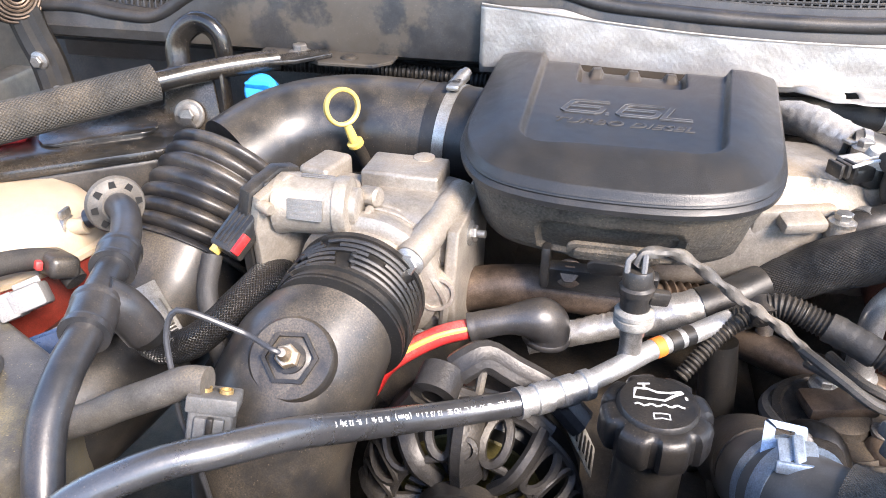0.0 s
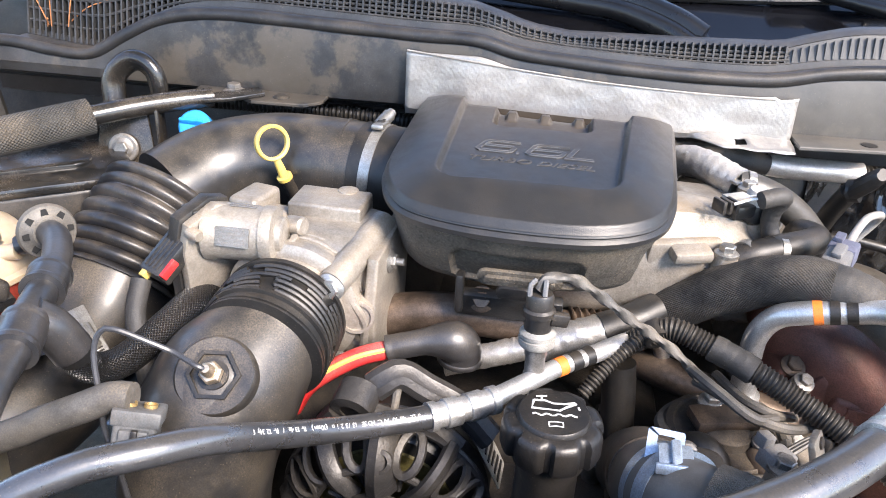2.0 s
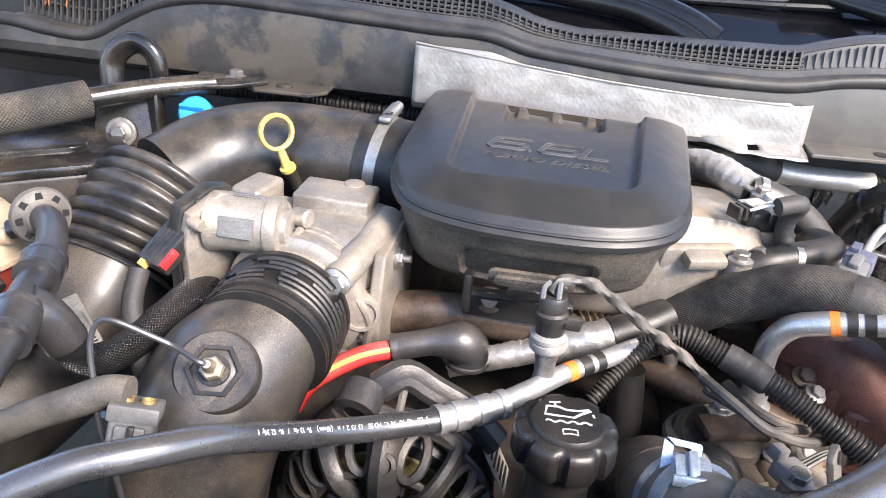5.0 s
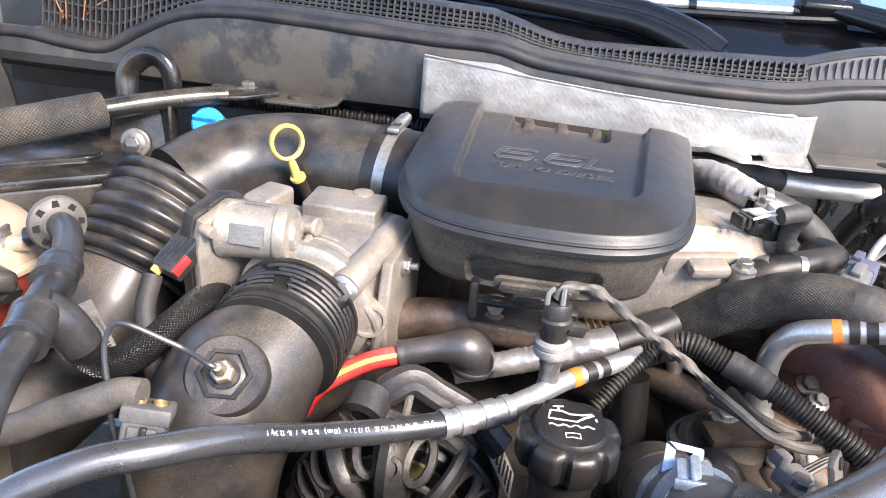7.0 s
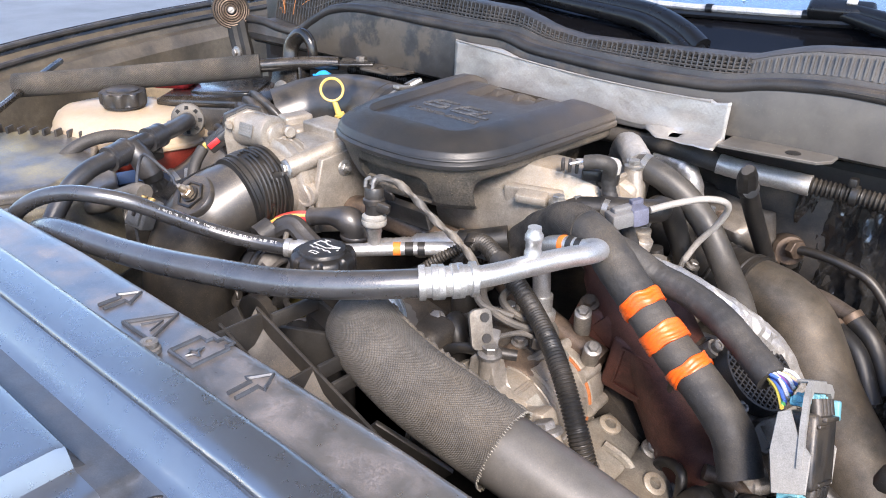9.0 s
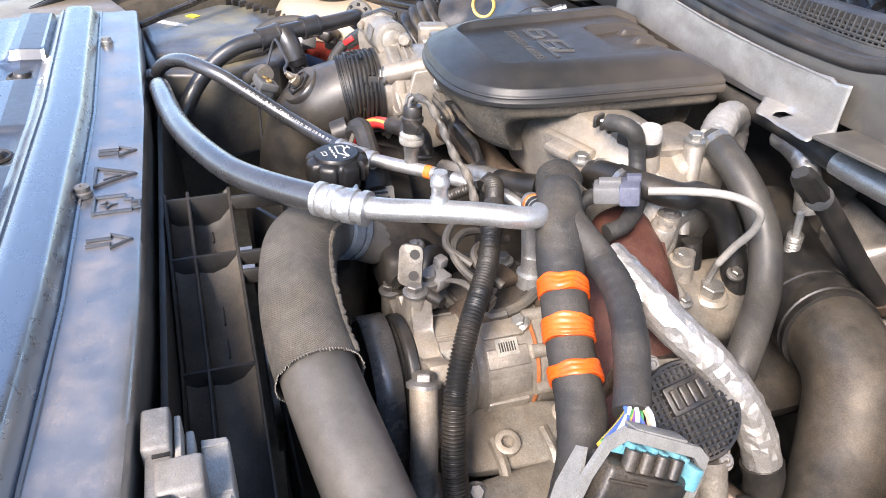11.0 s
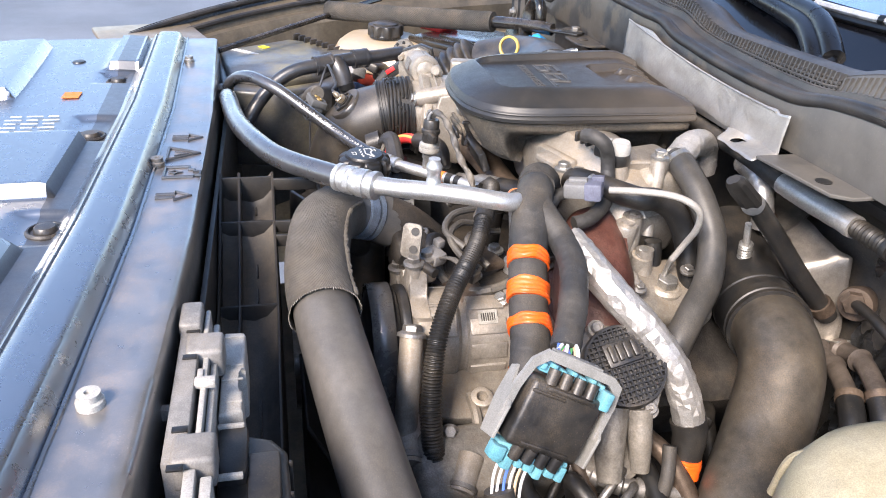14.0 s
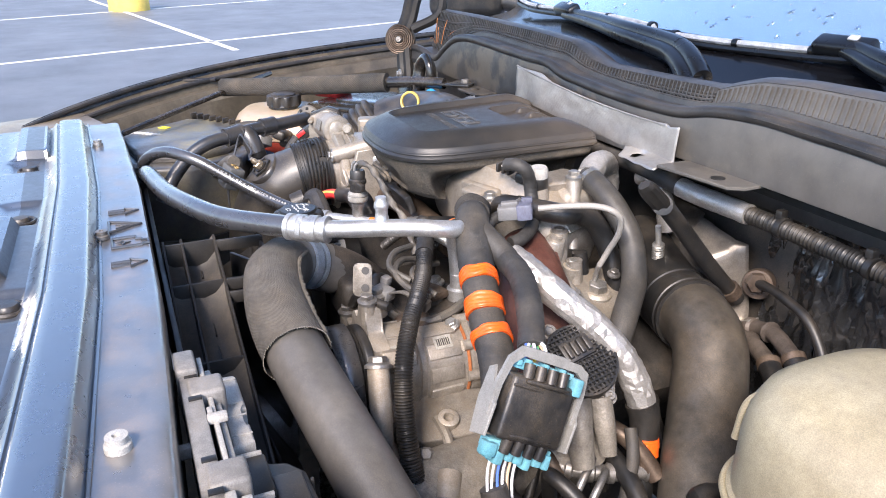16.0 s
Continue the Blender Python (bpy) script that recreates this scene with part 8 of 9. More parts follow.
for dz in (-0.01, 0.012):
    bm = B(); lathe(bm, [(0.005, 0), (0.005, 0.0065), (0, 0.0065)], pose(0.268, 0.447, 1.118, 72, 0, 62) @ Vector((0.004, dz, 0)), pose(0, 0, 0, 72, 0, 62).to_3x3() @ Vector((0, 0, 1)), 14)
    part("eye_hole", bm, RUBBER_DARK, bk)
idl = thing("idler_pulley", (0.07, 0.39, 1.02), "dark belt idler pulley with steel bolt", "pulley")
bm = B(); lathe(bm, [(0.0, -0.004), (0.014, -0.004), (0.016, 0.0), (0.034, 0.0), (0.036, -0.006), (0.039, -0.006), (0.039, 0.022), (0.0, 0.022)], (0.03, 0.392, 1.005), (0, 1, 0), 32)
part("wheel", bm, RUBBER_DARK, idl)
bolt(idl, (0.03, 0.388, 1.005), (0, -1, 0), 0.009, STEEL)
bolt(idl, (0.112, 0.375, 1.052), (0.2, -1, 0.1), 0.0095, ZINC)
bm = B(); tube(bm, [(0.112, 0.38, 1.052), (0.10, 0.40, 1.03), (0.05, 0.41, 1.0)], 0.016, 12)
part("tensioner_arm", bm, BLOCK, idl)

# ---- air-conditioning compressor ----
cp = thing("ac_compressor", (0.3, 0.5, 0.96), "dusty cast aluminium air conditioning compressor with belt pulley", "compressor")
CA, CX = Vector((0.285, 0.448, 0.994)), Vector((-0.03, 1, -0.05)).normalized()
bm = B(); lathe(bm, [(0.036, -0.012), (0.05, -0.01), (0.058, -0.004), (0.0595, 0.004), (0.0595, 0.044), (0.057, 0.047), (0.055, 0.049), (0.055, 0.056), (0.0585, 0.058), (0.0585, 0.112), (0.056, 0.114), (0.056, 0.118), (0.0595, 0.12), (0.0595, 0.142), (0.053, 0.158), (0.03, 0.17), (0.0, 0.17)], CA, CX, 56)
body = part("body", bm, DUSTY_CAST, cp)
for k in range(12):
    a = 2 * math.pi * (k + 0.3) / 12
    d_ = Vector((math.cos(a), 0, math.sin(a)))
    for y_, w_ in ((0.085, 0.046),):
        p = CA + CX * y_ + d_ * 0.0578
        bm = B(); box(bm, p, (0.021, w_, 0.006), (0, 90 - math.degrees(a), 0), 0.0022, 2)
        part("body_rib", bm, DUSTY_CAST, body)
for k in range(9):
    a = 2 * math.pi * k / 9
    p = CA + CX * 0.128 + Vector((math.cos(a) * 0.059, 0, math.sin(a) * 0.059))
    bm = B(); lathe(bm, [(0.0075, -0.016), (0.0075, 0.02), (0.005, 0.021), (0, 0.021)], p, CX, 12)
    part("through_bolt_boss", bm, DUSTY_CAST, body)
bm = B(); lathe(bm, [(0.0592, 0.1125), (0.0605, 0.113), (0.0605, 0.1155), (0.0592, 0.1165)], CA, CX, 48)
part("seal_ring", bm, mat("orange_brown_gasket", (0.35, 0.12, 0.04), 0.6), cp, "orange-brown gasket line")
bm = B(); lathe(bm, [(0.03, -0.06), (0.058, -0.058), (0.064, -0.055), (0.064, -0.051)] + [(0.063 - 0.003 * (k % 2), -0.05 + 0.0022 * k) for k in range(13)] + [(0.064, -0.021), (0.064, -0.014), (0.055, -0.012), (0.03, -0.01)], CA, CX, 44)
part("pulley", bm, RUBBER_DARK, cp, "black belt pulley")
def ear_outline():
    out = []
    for k in range(120):
        a = 2 * math.pi * k / 120
        r = 0.0615
        for ang, tall, wide in ((24, 0.034, 9), (58, 0.020, 8), (84, 0.034, 11), (143, 0.030, 9), (205, 0.02, 10), (300, 0.02, 10)):
            d_ = (math.degrees(a) - ang + 180) % 360 - 180
            r = max(r, 0.0615 + tall * (1 - smoothstep(wide * 0.65, wide * 1.5, abs(d_))))
        out.append((r * math.cos(a), r * math.sin(a)))
    return out


bm = B(); prism(bm, ear_outline(), -0.012, 0.010, frame_of(CA, CX), 0.0025, 2)
part("front_flange", bm, DUSTY_CAST, cp, "cast front flange with bolt ears")
for y0_, y1_, a0_, a1_ in ((0.012, 0.045, 28, 66), (0.012, 0.045, 70, 104)):
    fr_ = []
    for yy, aa in ((y0_, a0_), (y0_, a1_), (y1_, a1_), (y1_, a0_), (y0_, a0_)):
        fr_.append((yy, aa))
    pts_ = []
    for (ya, aa), (yb, ab) in zip(fr_, fr_[1:]):
        for q in range(8):
            f = q / 8
            a = radians(aa + (ab - aa) * f)
            pts_.append(CA + CX * (ya + (yb - ya) * f) + Vector((math.cos(a), 0, math.sin(a))) * 0.0596)
    bm = B(); tube(bm, pts_ + pts_[:1], 0.0016, 6, raw=True)
    part("raised_frame", bm, DUSTY_CAST, body)
bm = B(); tube(bm, [(0.215, 0.445, 1.06), (0.235, 0.448, 1.08), (0.27, 0.452, 1.09), (0.30, 0.47, 1.088)], 0.006, 10)
part("clutch_lead", bm, RUBBER_DARK, cp, "black clutch lead")
for p in ((0.205, 0.440, 1.046), (0.258, 0.468, 1.088), (0.282, 0.447, 1.094)):
    bm = B(); lathe(bm, [(0.0115, -0.03), (0.0105, 0.0), (0.0, 0.0)], p, (0.05, -0.05, 1), 18)
    part("bolt_boss", bm, DUSTY_CAST, cp)
    bolt(cp, p, (0.05, -0.05, 1), 0.0085, STEEL, h=0.010)
bm = B(); tube(bm, [(0.366, 0.431, 1.046), (0.381, 0.427, 1.02), (0.396, 0.423, 0.99), (0.402, 0.42, 0.93)], 0.0135, 18)
box(bm, (0.355, 0.437, 0.99), (0.04, 0.018, 0.05), (0, -25, 0), bevel=0.005)
part("mount_lug", bm, DUSTY_CAST, cp)
bolt(cp, (0.366, 0.431, 1.048), (-0.45, 0.15, 0.88), 0.0112, STEEL, h=0.012)
for y, ang in ((0.024, 47), (0.085, 49)):
    a = radians(ang)
    bm = B(); prism(bm, rounded(0.018, 0.024, 0.001), 0, 0.0006, frame_of(CA + CX * y + Vector((math.cos(a), 0, math.sin(a))) * (0.0596 if y < 0.05 else 0.0610), (math.cos(a), 0, math.sin(a)), (0, 1, 0)), 0)
    lb_ = part("rating_label", bm, LABEL, cp)
    if y > 0.05:
        for k in range(7):
            bm = B(); box(bm, (0, 0, 0), (0.010, 0.0011 + 0.0006 * (k % 2), 0.0004), m=frame_of(CA + CX * y + Vector((math.cos(a), 0, math.sin(a))) * 0.0618, (math.cos(a), 0, math.sin(a)), (0, 1, 0)) @ pose(0, -0.008 + 0.0027 * k, 0), bevel=0)
            part("print_bar", bm, RUBBER_DARK, lb_)
blt = thing("drive_belt", (0.3, 0.4, 0.9), "worn black ribbed drive belt running down from the pulley", "belt")
bm = B()
bpts = []
for k in range(13):
    a = radians(8 + 165 * k / 12)
    bpts.append((0.286 + 0.067 * math.cos(a), 0.996 + 0.067 * math.sin(a)))
bpts = [(0.43, 0.62)] + bpts + [(0.205, 0.93), (0.13, 0.62)]
rows = [[Vector((x, 0.39, z)), Vector((x, 0.418, z))] for x, z in bpts]
sweep_strip(bm, rows)
bo = part("belt_band", bm, mat("worn_belt", (0.10, 0.098, 0.095), 0.26, spec=0.9, dust=0.15, bump=0.3), blt)
so = bo.modifiers.new("thickness", "SOLIDIFY"); so.thickness = 0.004
pl = thing("accessory_bracket", (0.38, 0.52, 0.88), "dirty cast aluminium bracket and pump body below the compressor", "bracket")
bm = B(); prism(bm, [(-0.035, -0.10), (0.01, -0.105), (0.022, -0.04), (0.03, 0.03), (0.02, 0.085), (-0.03, 0.09), (-0.05, 0.0)], -0.02, 0.0, pose(0.372, 0.52, 0.952, 0, 22, 0), 0.005, 3)
part("bracket_plate", bm, DIRTY_CAST, pl)
for k in range(3):
    bm = B(); tube(bm, [(0.366, 0.45 + 0.055 * k, 0.955), (0.40, 0.452 + 0.055 * k, 0.94), (0.425, 0.455 + 0.05 * k, 0.89)], 0.0065, 8)
    part("cast_rib", bm, DIRTY_CAST, pl)
bm = B(); box(bm, (0.42, 0.52, 0.885), (0.09, 0.20, 0.10), (0, 25, 6), 0.018, 4)
part("pump_body", bm, DIRTY_CAST, pl)
for p, ax in (((0.376, 0.517, 0.956), (0.35, 0, 0.94)), ((0.43, 0.56, 0.935), (0.5, -0.1, 0.86)), ((0.355, 0.59, 0.958), (0.35, 0, 0.94))):
    bm = B(); lathe(bm, [(0.0145, -0.035), (0.0135, 0.003), (0.012, 0.004), (0.007, 0.004), (0.0065, -0.008), (0.0, -0.008)], p, ax, 22)
    part("boss", bm, DUSTY_CAST, pl)
for p, q in (((0.382, 0.43, 0.938), (0.44, 0.42, 0.92)), ((0.44, 0.49, 0.925), (0.475, 0.47, 0.905))):
    bm = B(); tube(bm, [p, q], 0.0165, 20, raw=True)
    part("stub", bm, DUSTY_CAST, pl)
    bm = B(); tube(bm, [Vector(p).lerp(Vector(q), 0.8), Vector(p).lerp(Vector(q), 0.92)], 0.0185, 20, raw=True)
    part("stub_collar", bm, STEEL, pl)
for p in ((0.405, 0.60, 0.945), (0.452, 0.585, 0.925), (0.415, 0.47, 0.94)):
    bolt(pl, p, (0.5, -0.1, 0.86), 0.008, STEEL)
bm = B(); lathe(bm, [(0.034, -0.08), (0.034, -0.02), (0.030, -0.014), (0.036, -0.012), (0.036, 0.0), (0.030, 0.004), (0.012, 0.004), (0.011, 0.012), (0.0, 0.012)], (0.505, 0.625, 0.975), (0.55, -0.25, 0.8), 30)
part("gear_case", bm, DIRTY_CAST, pl)
for p, q, r_ in (((0.475, 0.575, 0.97), (0.53, 0.60, 0.93), 0.009), ((0.50, 0.665, 0.985), (0.56, 0.70, 0.94), 0.011)):
    bm = B(); tube(bm, [p, (Vector(p) + Vector(q)) / 2 + Vector((0, 0, 0.012)), q], r_, 14)
    part("pipe_stub", bm, BROWN_STEEL, pl)
for p in ((0.53, 0.61, 0.995), (0.515, 0.655, 0.992), (0.49, 0.60, 0.995)):
    bolt(pl, p, (0.55, -0.25, 0.8), 0.007, STEEL)

# ---- recirculation valve with gridded cap ----
eg = thing("recirculation_valve", (0.46, 0.63, 1.02), "black gridded valve cap on an aluminium flange", "valve")
EN = Vector((0.62, -0.12, 0.78)).normalized()
EC = Vector((0.488, 0.632, 1.07))
fm = frame_of(EC, EN)
bm = B(); lathe(bm, [(0.036, -0.04), (0.04, -0.008), (0.0445, -0.006), (0.0445, 0.006), (0.043, 0.010), (0.0405, 0.010), (0.040, 0.004), (0.0, 0.004)], EC, EN, 48)
cap_ = part("cap", bm, BLACK_PLASTIC, eg)
for k in range(-7, 8):
    w = math.sqrt(max(0.0, 0.0405 ** 2 - (k * 0.0054) ** 2)) * 2
    for ang in (18, 108):
        bm = B(); box(bm, (0, 0, 0), (0.0016, w, 0.0055), m=fm @ pose(0, 0, 0, 0, 0, ang) @ pose(k * 0.0054, 0, 0.0068 + (0.0003 if ang > 90 else 0)), bevel=0)
        part("grid_rib", bm, BLACK_PLASTIC, cap_)
sm_ = fm @ pose(-0.003, 0.013, 0.010, 0, 0, 20)
bm = B(); box(bm, (0, 0, 0), (0.038, 0.026, 0.008), m=sm_, bevel=0.002)
sk = part("socket", bm, BLACK_PLASTIC, eg)
for k in range(4):
    bm = B(); box(bm, (0, 0, 0), (0.0055, 0.018, 0.006), m=sm_ @ pose(-0.0125 + k * 0.0083, 0, 0.006), bevel=0.0015)
    part("socket_rib", bm, BLACK_PLASTIC, sk)
bm = B(); prism(bm, [(-0.05, -0.02), (-0.05, 0.035), (-0.02, 0.05), (0.03, 0.05), (0.05, 0.0), (0.035, -0.045), (-0.02, -0.05)], -0.034, -0.012, fm, 0.004)
part("flange", bm, DUSTY_CAST, eg)
for a in (25, 120, 205, 300):
    q = fm @ Vector((0.049 * math.cos(radians(a)), 0.049 * math.sin(radians(a)), 0))
    bm = B(); lathe(bm, [(0.0095, -0.03), (0.0095, -0.003), (0.0, -0.002)], q, EN, 16)
    part("bolt_boss", bm, DUSTY_CAST, eg)
    bm = B(); lathe(bm, [(0.0065, -0.004), (0.0065, 0.003), (0.0055, 0.0042), (0.003, 0.0042), (0.003, 0.002), (0.0, 0.002)], q, EN, 14)
    part("socket_bolt", bm, STEEL, eg)
tm_ = frame_of((0.43, 0.655, 1.0605), (0.35, -0.1, 0.93))
bm = B(); prism(bm, [(-0.032, -0.05), (0.045, -0.045), (0.05, -0.01), (0.02, 0.024), (0.006, 0.028), (-0.012, 0.02)], -0.004, 0.0, tm_, 0.0015)
part("support_plate", bm, DUSTY_CAST, eg, "pale cast triangular plate")
bm = B(); lathe(bm, [(0.0085, -0.004), (0.0085, 0.005), (0.007, 0.007), (0.0035, 0.007), (0.003, 0.003), (0.0, 0.003)], (0.424, 0.664, 1.063), (0.35, -0.1, 0.93), 18)
part("socket_bolt", bm, DARK_PAINT, eg, "black socket-head bolt")
bm = B(); lathe(bm, [(0.017, -0.03), (0.017, 0.0), (0.015, 0.004), (0.012, 0.004), (0.012, 0.0), (0.0, 0.0)], (0.52, 0.59, 1.03), (0.7, -0.3, 0.6), 22)
part("round_plug", bm, BLACK_PLASTIC, eg, "round black plug")
for pts, r0 in (([(0.512, 0.612, 1.04), (0.532, 0.607, 1.01), (0.548, 0.606, 0.975)], 0.0165), ([(0.518, 0.640, 1.04), (0.534, 0.640, 1.01), (0.545, 0.640, 0.98)], 0.0125)):
    bm = B(); tube(bm, pts, r0, 22, rfun=lambda s, L, a: (1.1 - 0.4 * s / L) * (1 + 0.12 * math.cos(2 * a)))
    part("base_arm", bm, DIRTY_CAST, eg, "dirty cast base arm")
bm = B(); tube(bm, [(0.50, 0.585, 0.955), (0.535, 0.635, 0.95), (0.55, 0.69, 0.945)], 0.0095, 16, 0.002, rfun=lambda s, L, a: 1.25 if (s / L * 5) % 1.0 < 0.35 else 1.0)
part("fuel_rail", bm, STEEL, eg, "dull steel fuel rail with collars")
for x_ in (0.515, 0.54):
    bm = B(); tube(bm, [(x_, 0.64, 0.955), (x_ + 0.02, 0.625, 0.968), (x_ + 0.035, 0.60, 0.95), (x_ + 0.035, 0.58, 0.90)], 0.0045, 10)
    part("injector_pipe", bm, STEEL, eg, "bent steel injector pipe")
bm = B(); tube(bm, [(0.535, 0.675, 1.0), (0.553, 0.668, 0.97), (0.562, 0.655, 0.93), (0.57, 0.64, 0.86)], 0.0075, 12)
part("taped_lead", bm, TAPE, eg, "black taped lead")

# ---- hot-side charge pipe ----
cpR = thing("hot_charge_pipe", (0.5, 0.8, 0.95), "large dust-coated brown charge pipe with black coupler", "charge pipe")
CR = [(0.35, 0.872, 1.045), (0.376, 0.866, 1.043), (0.41, 0.858, 1.046), (0.445, 0.848, 1.044), (0.472, 0.838, 1.030), (0.497, 0.82, 1.004), (0.53, 0.79, 0.972), (0.58, 0.745, 0.94), (0.66, 0.68, 0.88), (0.76, 0.6, 0.80)]
bm = B(); tube(bm, CR, 0.0465, 40, 0.006, rfun=lambda s, L, a: 1 + 0.012 * noise.noise(Vector((s * 14, math.cos(a), math.sin(a)))))
part("pipe", bm, PIPE_DUSTY, cpR)
bm = B(); tube(bm, [(0.22, 0.897, 1.078), (0.265, 0.889, 1.066), (0.31, 0.88, 1.054), (0.369, 0.868, 1.043), (0.395, 0.862, 1.0445), (0.412, 0.8575, 1.046)], 0.0492, 40, 0.0015, rfun=lambda s, L, a: 1.0 + (0.035 if L - s < 0.004 or 0.012 < L - s < 0.016 or 0.055 < L - s < 0.06 else 0.0))
part("coupler", bm, RUBBER_DARK, cpR, "black rubber coupler")

# turbo, heat shield, brake lines at the far right
tu = thing("turbo_heat_shield", (0.36, 0.95, 1.02), "dull stamped steel heat shield over the turbo by the firewall", "heat shield")
rows = []
for i in range(33):
    u = i / 32
    row = []
    for j in range(25):
        v = j / 24
        x = 0.215 + 0.165 * u + 0.03 * (1 - v)
        z = 0.985 + 0.155 * v - 0.022 * u * u
        edge = min(u, 1 - u, v, 1 - v)
        y = 0.972 - 0.042 * smoothstep(0.0, 0.22, edge) - 0.012 * smoothstep(0.45, 0.5, u) * (1 - smoothstep(0.9, 1.0, u)) + 0.004 * noise.noise(Vector((u * 5, v * 5, 2)))
        row.append(Vector((x, y, z)))
    rows.append(row)
bm = B(); sweep_strip(bm, rows)
hs_ = part("shield_sheet", bm, SHIELD_STEEL, tu)
sd_ = hs_.modifiers.new("thickness", "SOLIDIFY"); sd_.thickness = 0.0015
for p in ((0.275, 0.926, 1.125), (0.325, 0.916, 1.115), (0.35, 0.92, 1.01), (0.27, 0.927, 1.02)):
    bolt(tu, p, (0.2, -0.95, 0.2), 0.0055, BROWN_STEEL)
bm = B(); lathe(bm, [(0.018, -0.03), (0.022, 0.0), (0.02, 0.008), (0.0, 0.010)], (0.408, 0.972, 1.07), (0.5, -0.8, 0.2), 26)
part("outlet_flange", bm, BROWN_STEEL, tu, "rusty brown outlet flange")
bm = B(); prism(bm, circle(0.014, 6), 0.0, 0.012, frame_of((0.416, 0.957, 1.08), (0.8, -0.5, 0.1)), 0.001, 1)
part("sensor_hex", bm, BROWN_STEEL, tu, "rusty hex of the probe")
bm = B(); tube(bm, [(0.418, 0.955, 1.08), (0.44, 0.952, 1.083), (0.475, 0.948, 1.082), (0.52, 0.945, 1.07), (0.555, 0.942, 1.03), (0.57, 0.94, 0.98)], 0.0065, 12)
part("sensor_probe", bm, RUBBER_DARK, tu, "dark sheathed sensor probe")
bm = B(); rows = []
for i in range(141):
    row = []
    for j in range(71):
        u, v = i / 140, j / 70
        row.append(Vector((0.40 + 0.58 * u, 0.985 - 0.03 * u + 0.014 * noise.noise(Vector((u * 9, v * 4, 5))) + 0.012 * abs(noise.noise(Vector((u * 26, v * 9, 1)))) + 0.009 * abs(noise.noise(Vector((u * 62 + v * 6, v * 11, 8)))) + 0.004 * abs(noise.noise(Vector((u * 110 - v * 14, v * 26, 4)))), 0.75 + 0.47 * v)))
    rows.append(row)
sweep_strip(bm, rows)
ins = thing("firewall_insulation", (0.7, 0.985, 0.75), "shiny black crinkled insulation blanket on the firewall", "insulation")
part("blanket", bm, mat("shiny_black_film", (0.05, 0.05, 0.05), 0.14, 0.5, bump=0.4, bscale=160, spec=1.0, coat=1.0), ins)
bm = B(); tube(bm, [(0.46, 0.978, 1.215), (0.6, 0.97, 1.218), (0.75, 0.96, 1.216), (0.95, 0.95, 1.218)], 0.005, 8)
part("bound_edge", bm, RUBBER_DARK, ins, "bound upper edge")
rs = thing("steering_shaft_rod", (0.47, 0.83, 1.0), "black rod with forked end rising beside the engine", "rod")
bm = B(); tube(bm, [(0.386, 0.815, 1.2), (0.386, 0.85, 1.16), (0.39, 0.90, 1.1), (0.394, 0.95, 1.045)], 0.0115, 14)
part("rod", bm, RUBBER_DARK, rs)
bm = B(); tube(bm, [(0.395, 0.773, 1.236), (0.391, 0.79, 1.22), (0.386, 0.812, 1.2)], 0.0105, 12, rfun=lambda s, L, a: (0.62 + 0.38 * min(1.0, math.sqrt(s / L * 3))) * (0.75 + 0.45 * abs(math.cos(a))))
lathe(bm, [(0.013, -0.006), (0.013, 0.006), (0.006, 0.007), (0.0, 0.007)], (0.387, 0.81, 1.202), (0.8, -0.5, 0.3), 20)
part("fork", bm, RUBBER_DARK, rs)
bm = B(); tube(bm, [(0.3925, 0.932, 1.065), (0.3935, 0.942, 1.054)], 0.0145, 14, raw=True)
part("collar", bm, BROWN_STEEL, rs)
for pts in ([(0.399, 0.945, 1.001), (0.426, 0.94, 1.001), (0.456, 0.93, 1.007), (0.497, 0.915, 1.005), (0.535, 0.896, 0.988), (0.57, 0.87, 0.94)], [(0.41, 0.965, 1.005), (0.437, 0.963, 1.014), (0.467, 0.955, 1.021), (0.512, 0.94, 1.015), (0.545, 0.928, 0.993), (0.58, 0.91, 0.94)]):
    bl = thing("fluid_line", pts[0], "brown coated metal fluid line with black hose end", "pipe", "fluid lines")
    bm = B(); tube(bm, pts[:4], 0.0115, 16, rfun=lambda s, L, a: 1.3 if s < 0.012 or abs(s - L * 0.42) < 0.004 else 1.0)
    part("metal_tube", bm, LINE_BROWN, bl)
    bm = B(); tube(bm, pts[3:], 0.0145, 16)
    part("hose_end", bm, RUBBER_DARK, bl)
    c_ = Vector(pts[3]); d_ = (Vector(pts[4]) - c_).normalized()
    bm = B(); tube(bm, [c_ - d_ * 0.003, c_ + d_ * 0.006], 0.0155, 16, raw=True)
    part("crimp_ring", bm, BROWN_STEEL, bl)
bm = B(); box(bm, (0.388, 0.965, 1.005), (0.062, 0.02, 0.003), (0, -28, 0), 0.001)
lb = part("line_bracket", bm, ZINC); tagged(lb, "small zinc bracket holding the fluid lines", "bracket")
sp_ = thing("coil_lead", (0.37, 0.87, 1.1), "bright spring-wound lead end on a stud", "cable")
bm = B(); tube(bm, [(0.322, 0.865, 1.092), (0.329, 0.858, 1.12)], 0.0075, 12, step=0.0008, rfun=lambda s, L, a: 1 + 0.2 * math.sin(s * 1400))
part("spring", bm, ZINC, sp_)
bm = B(); tube(bm, [(0.329, 0.858, 1.12), (0.333, 0.853, 1.135), (0.335, 0.85, 1.15)], 0.0042, 8)
part("lead", bm, PALE_PLASTIC, sp_)
random.seed(21)
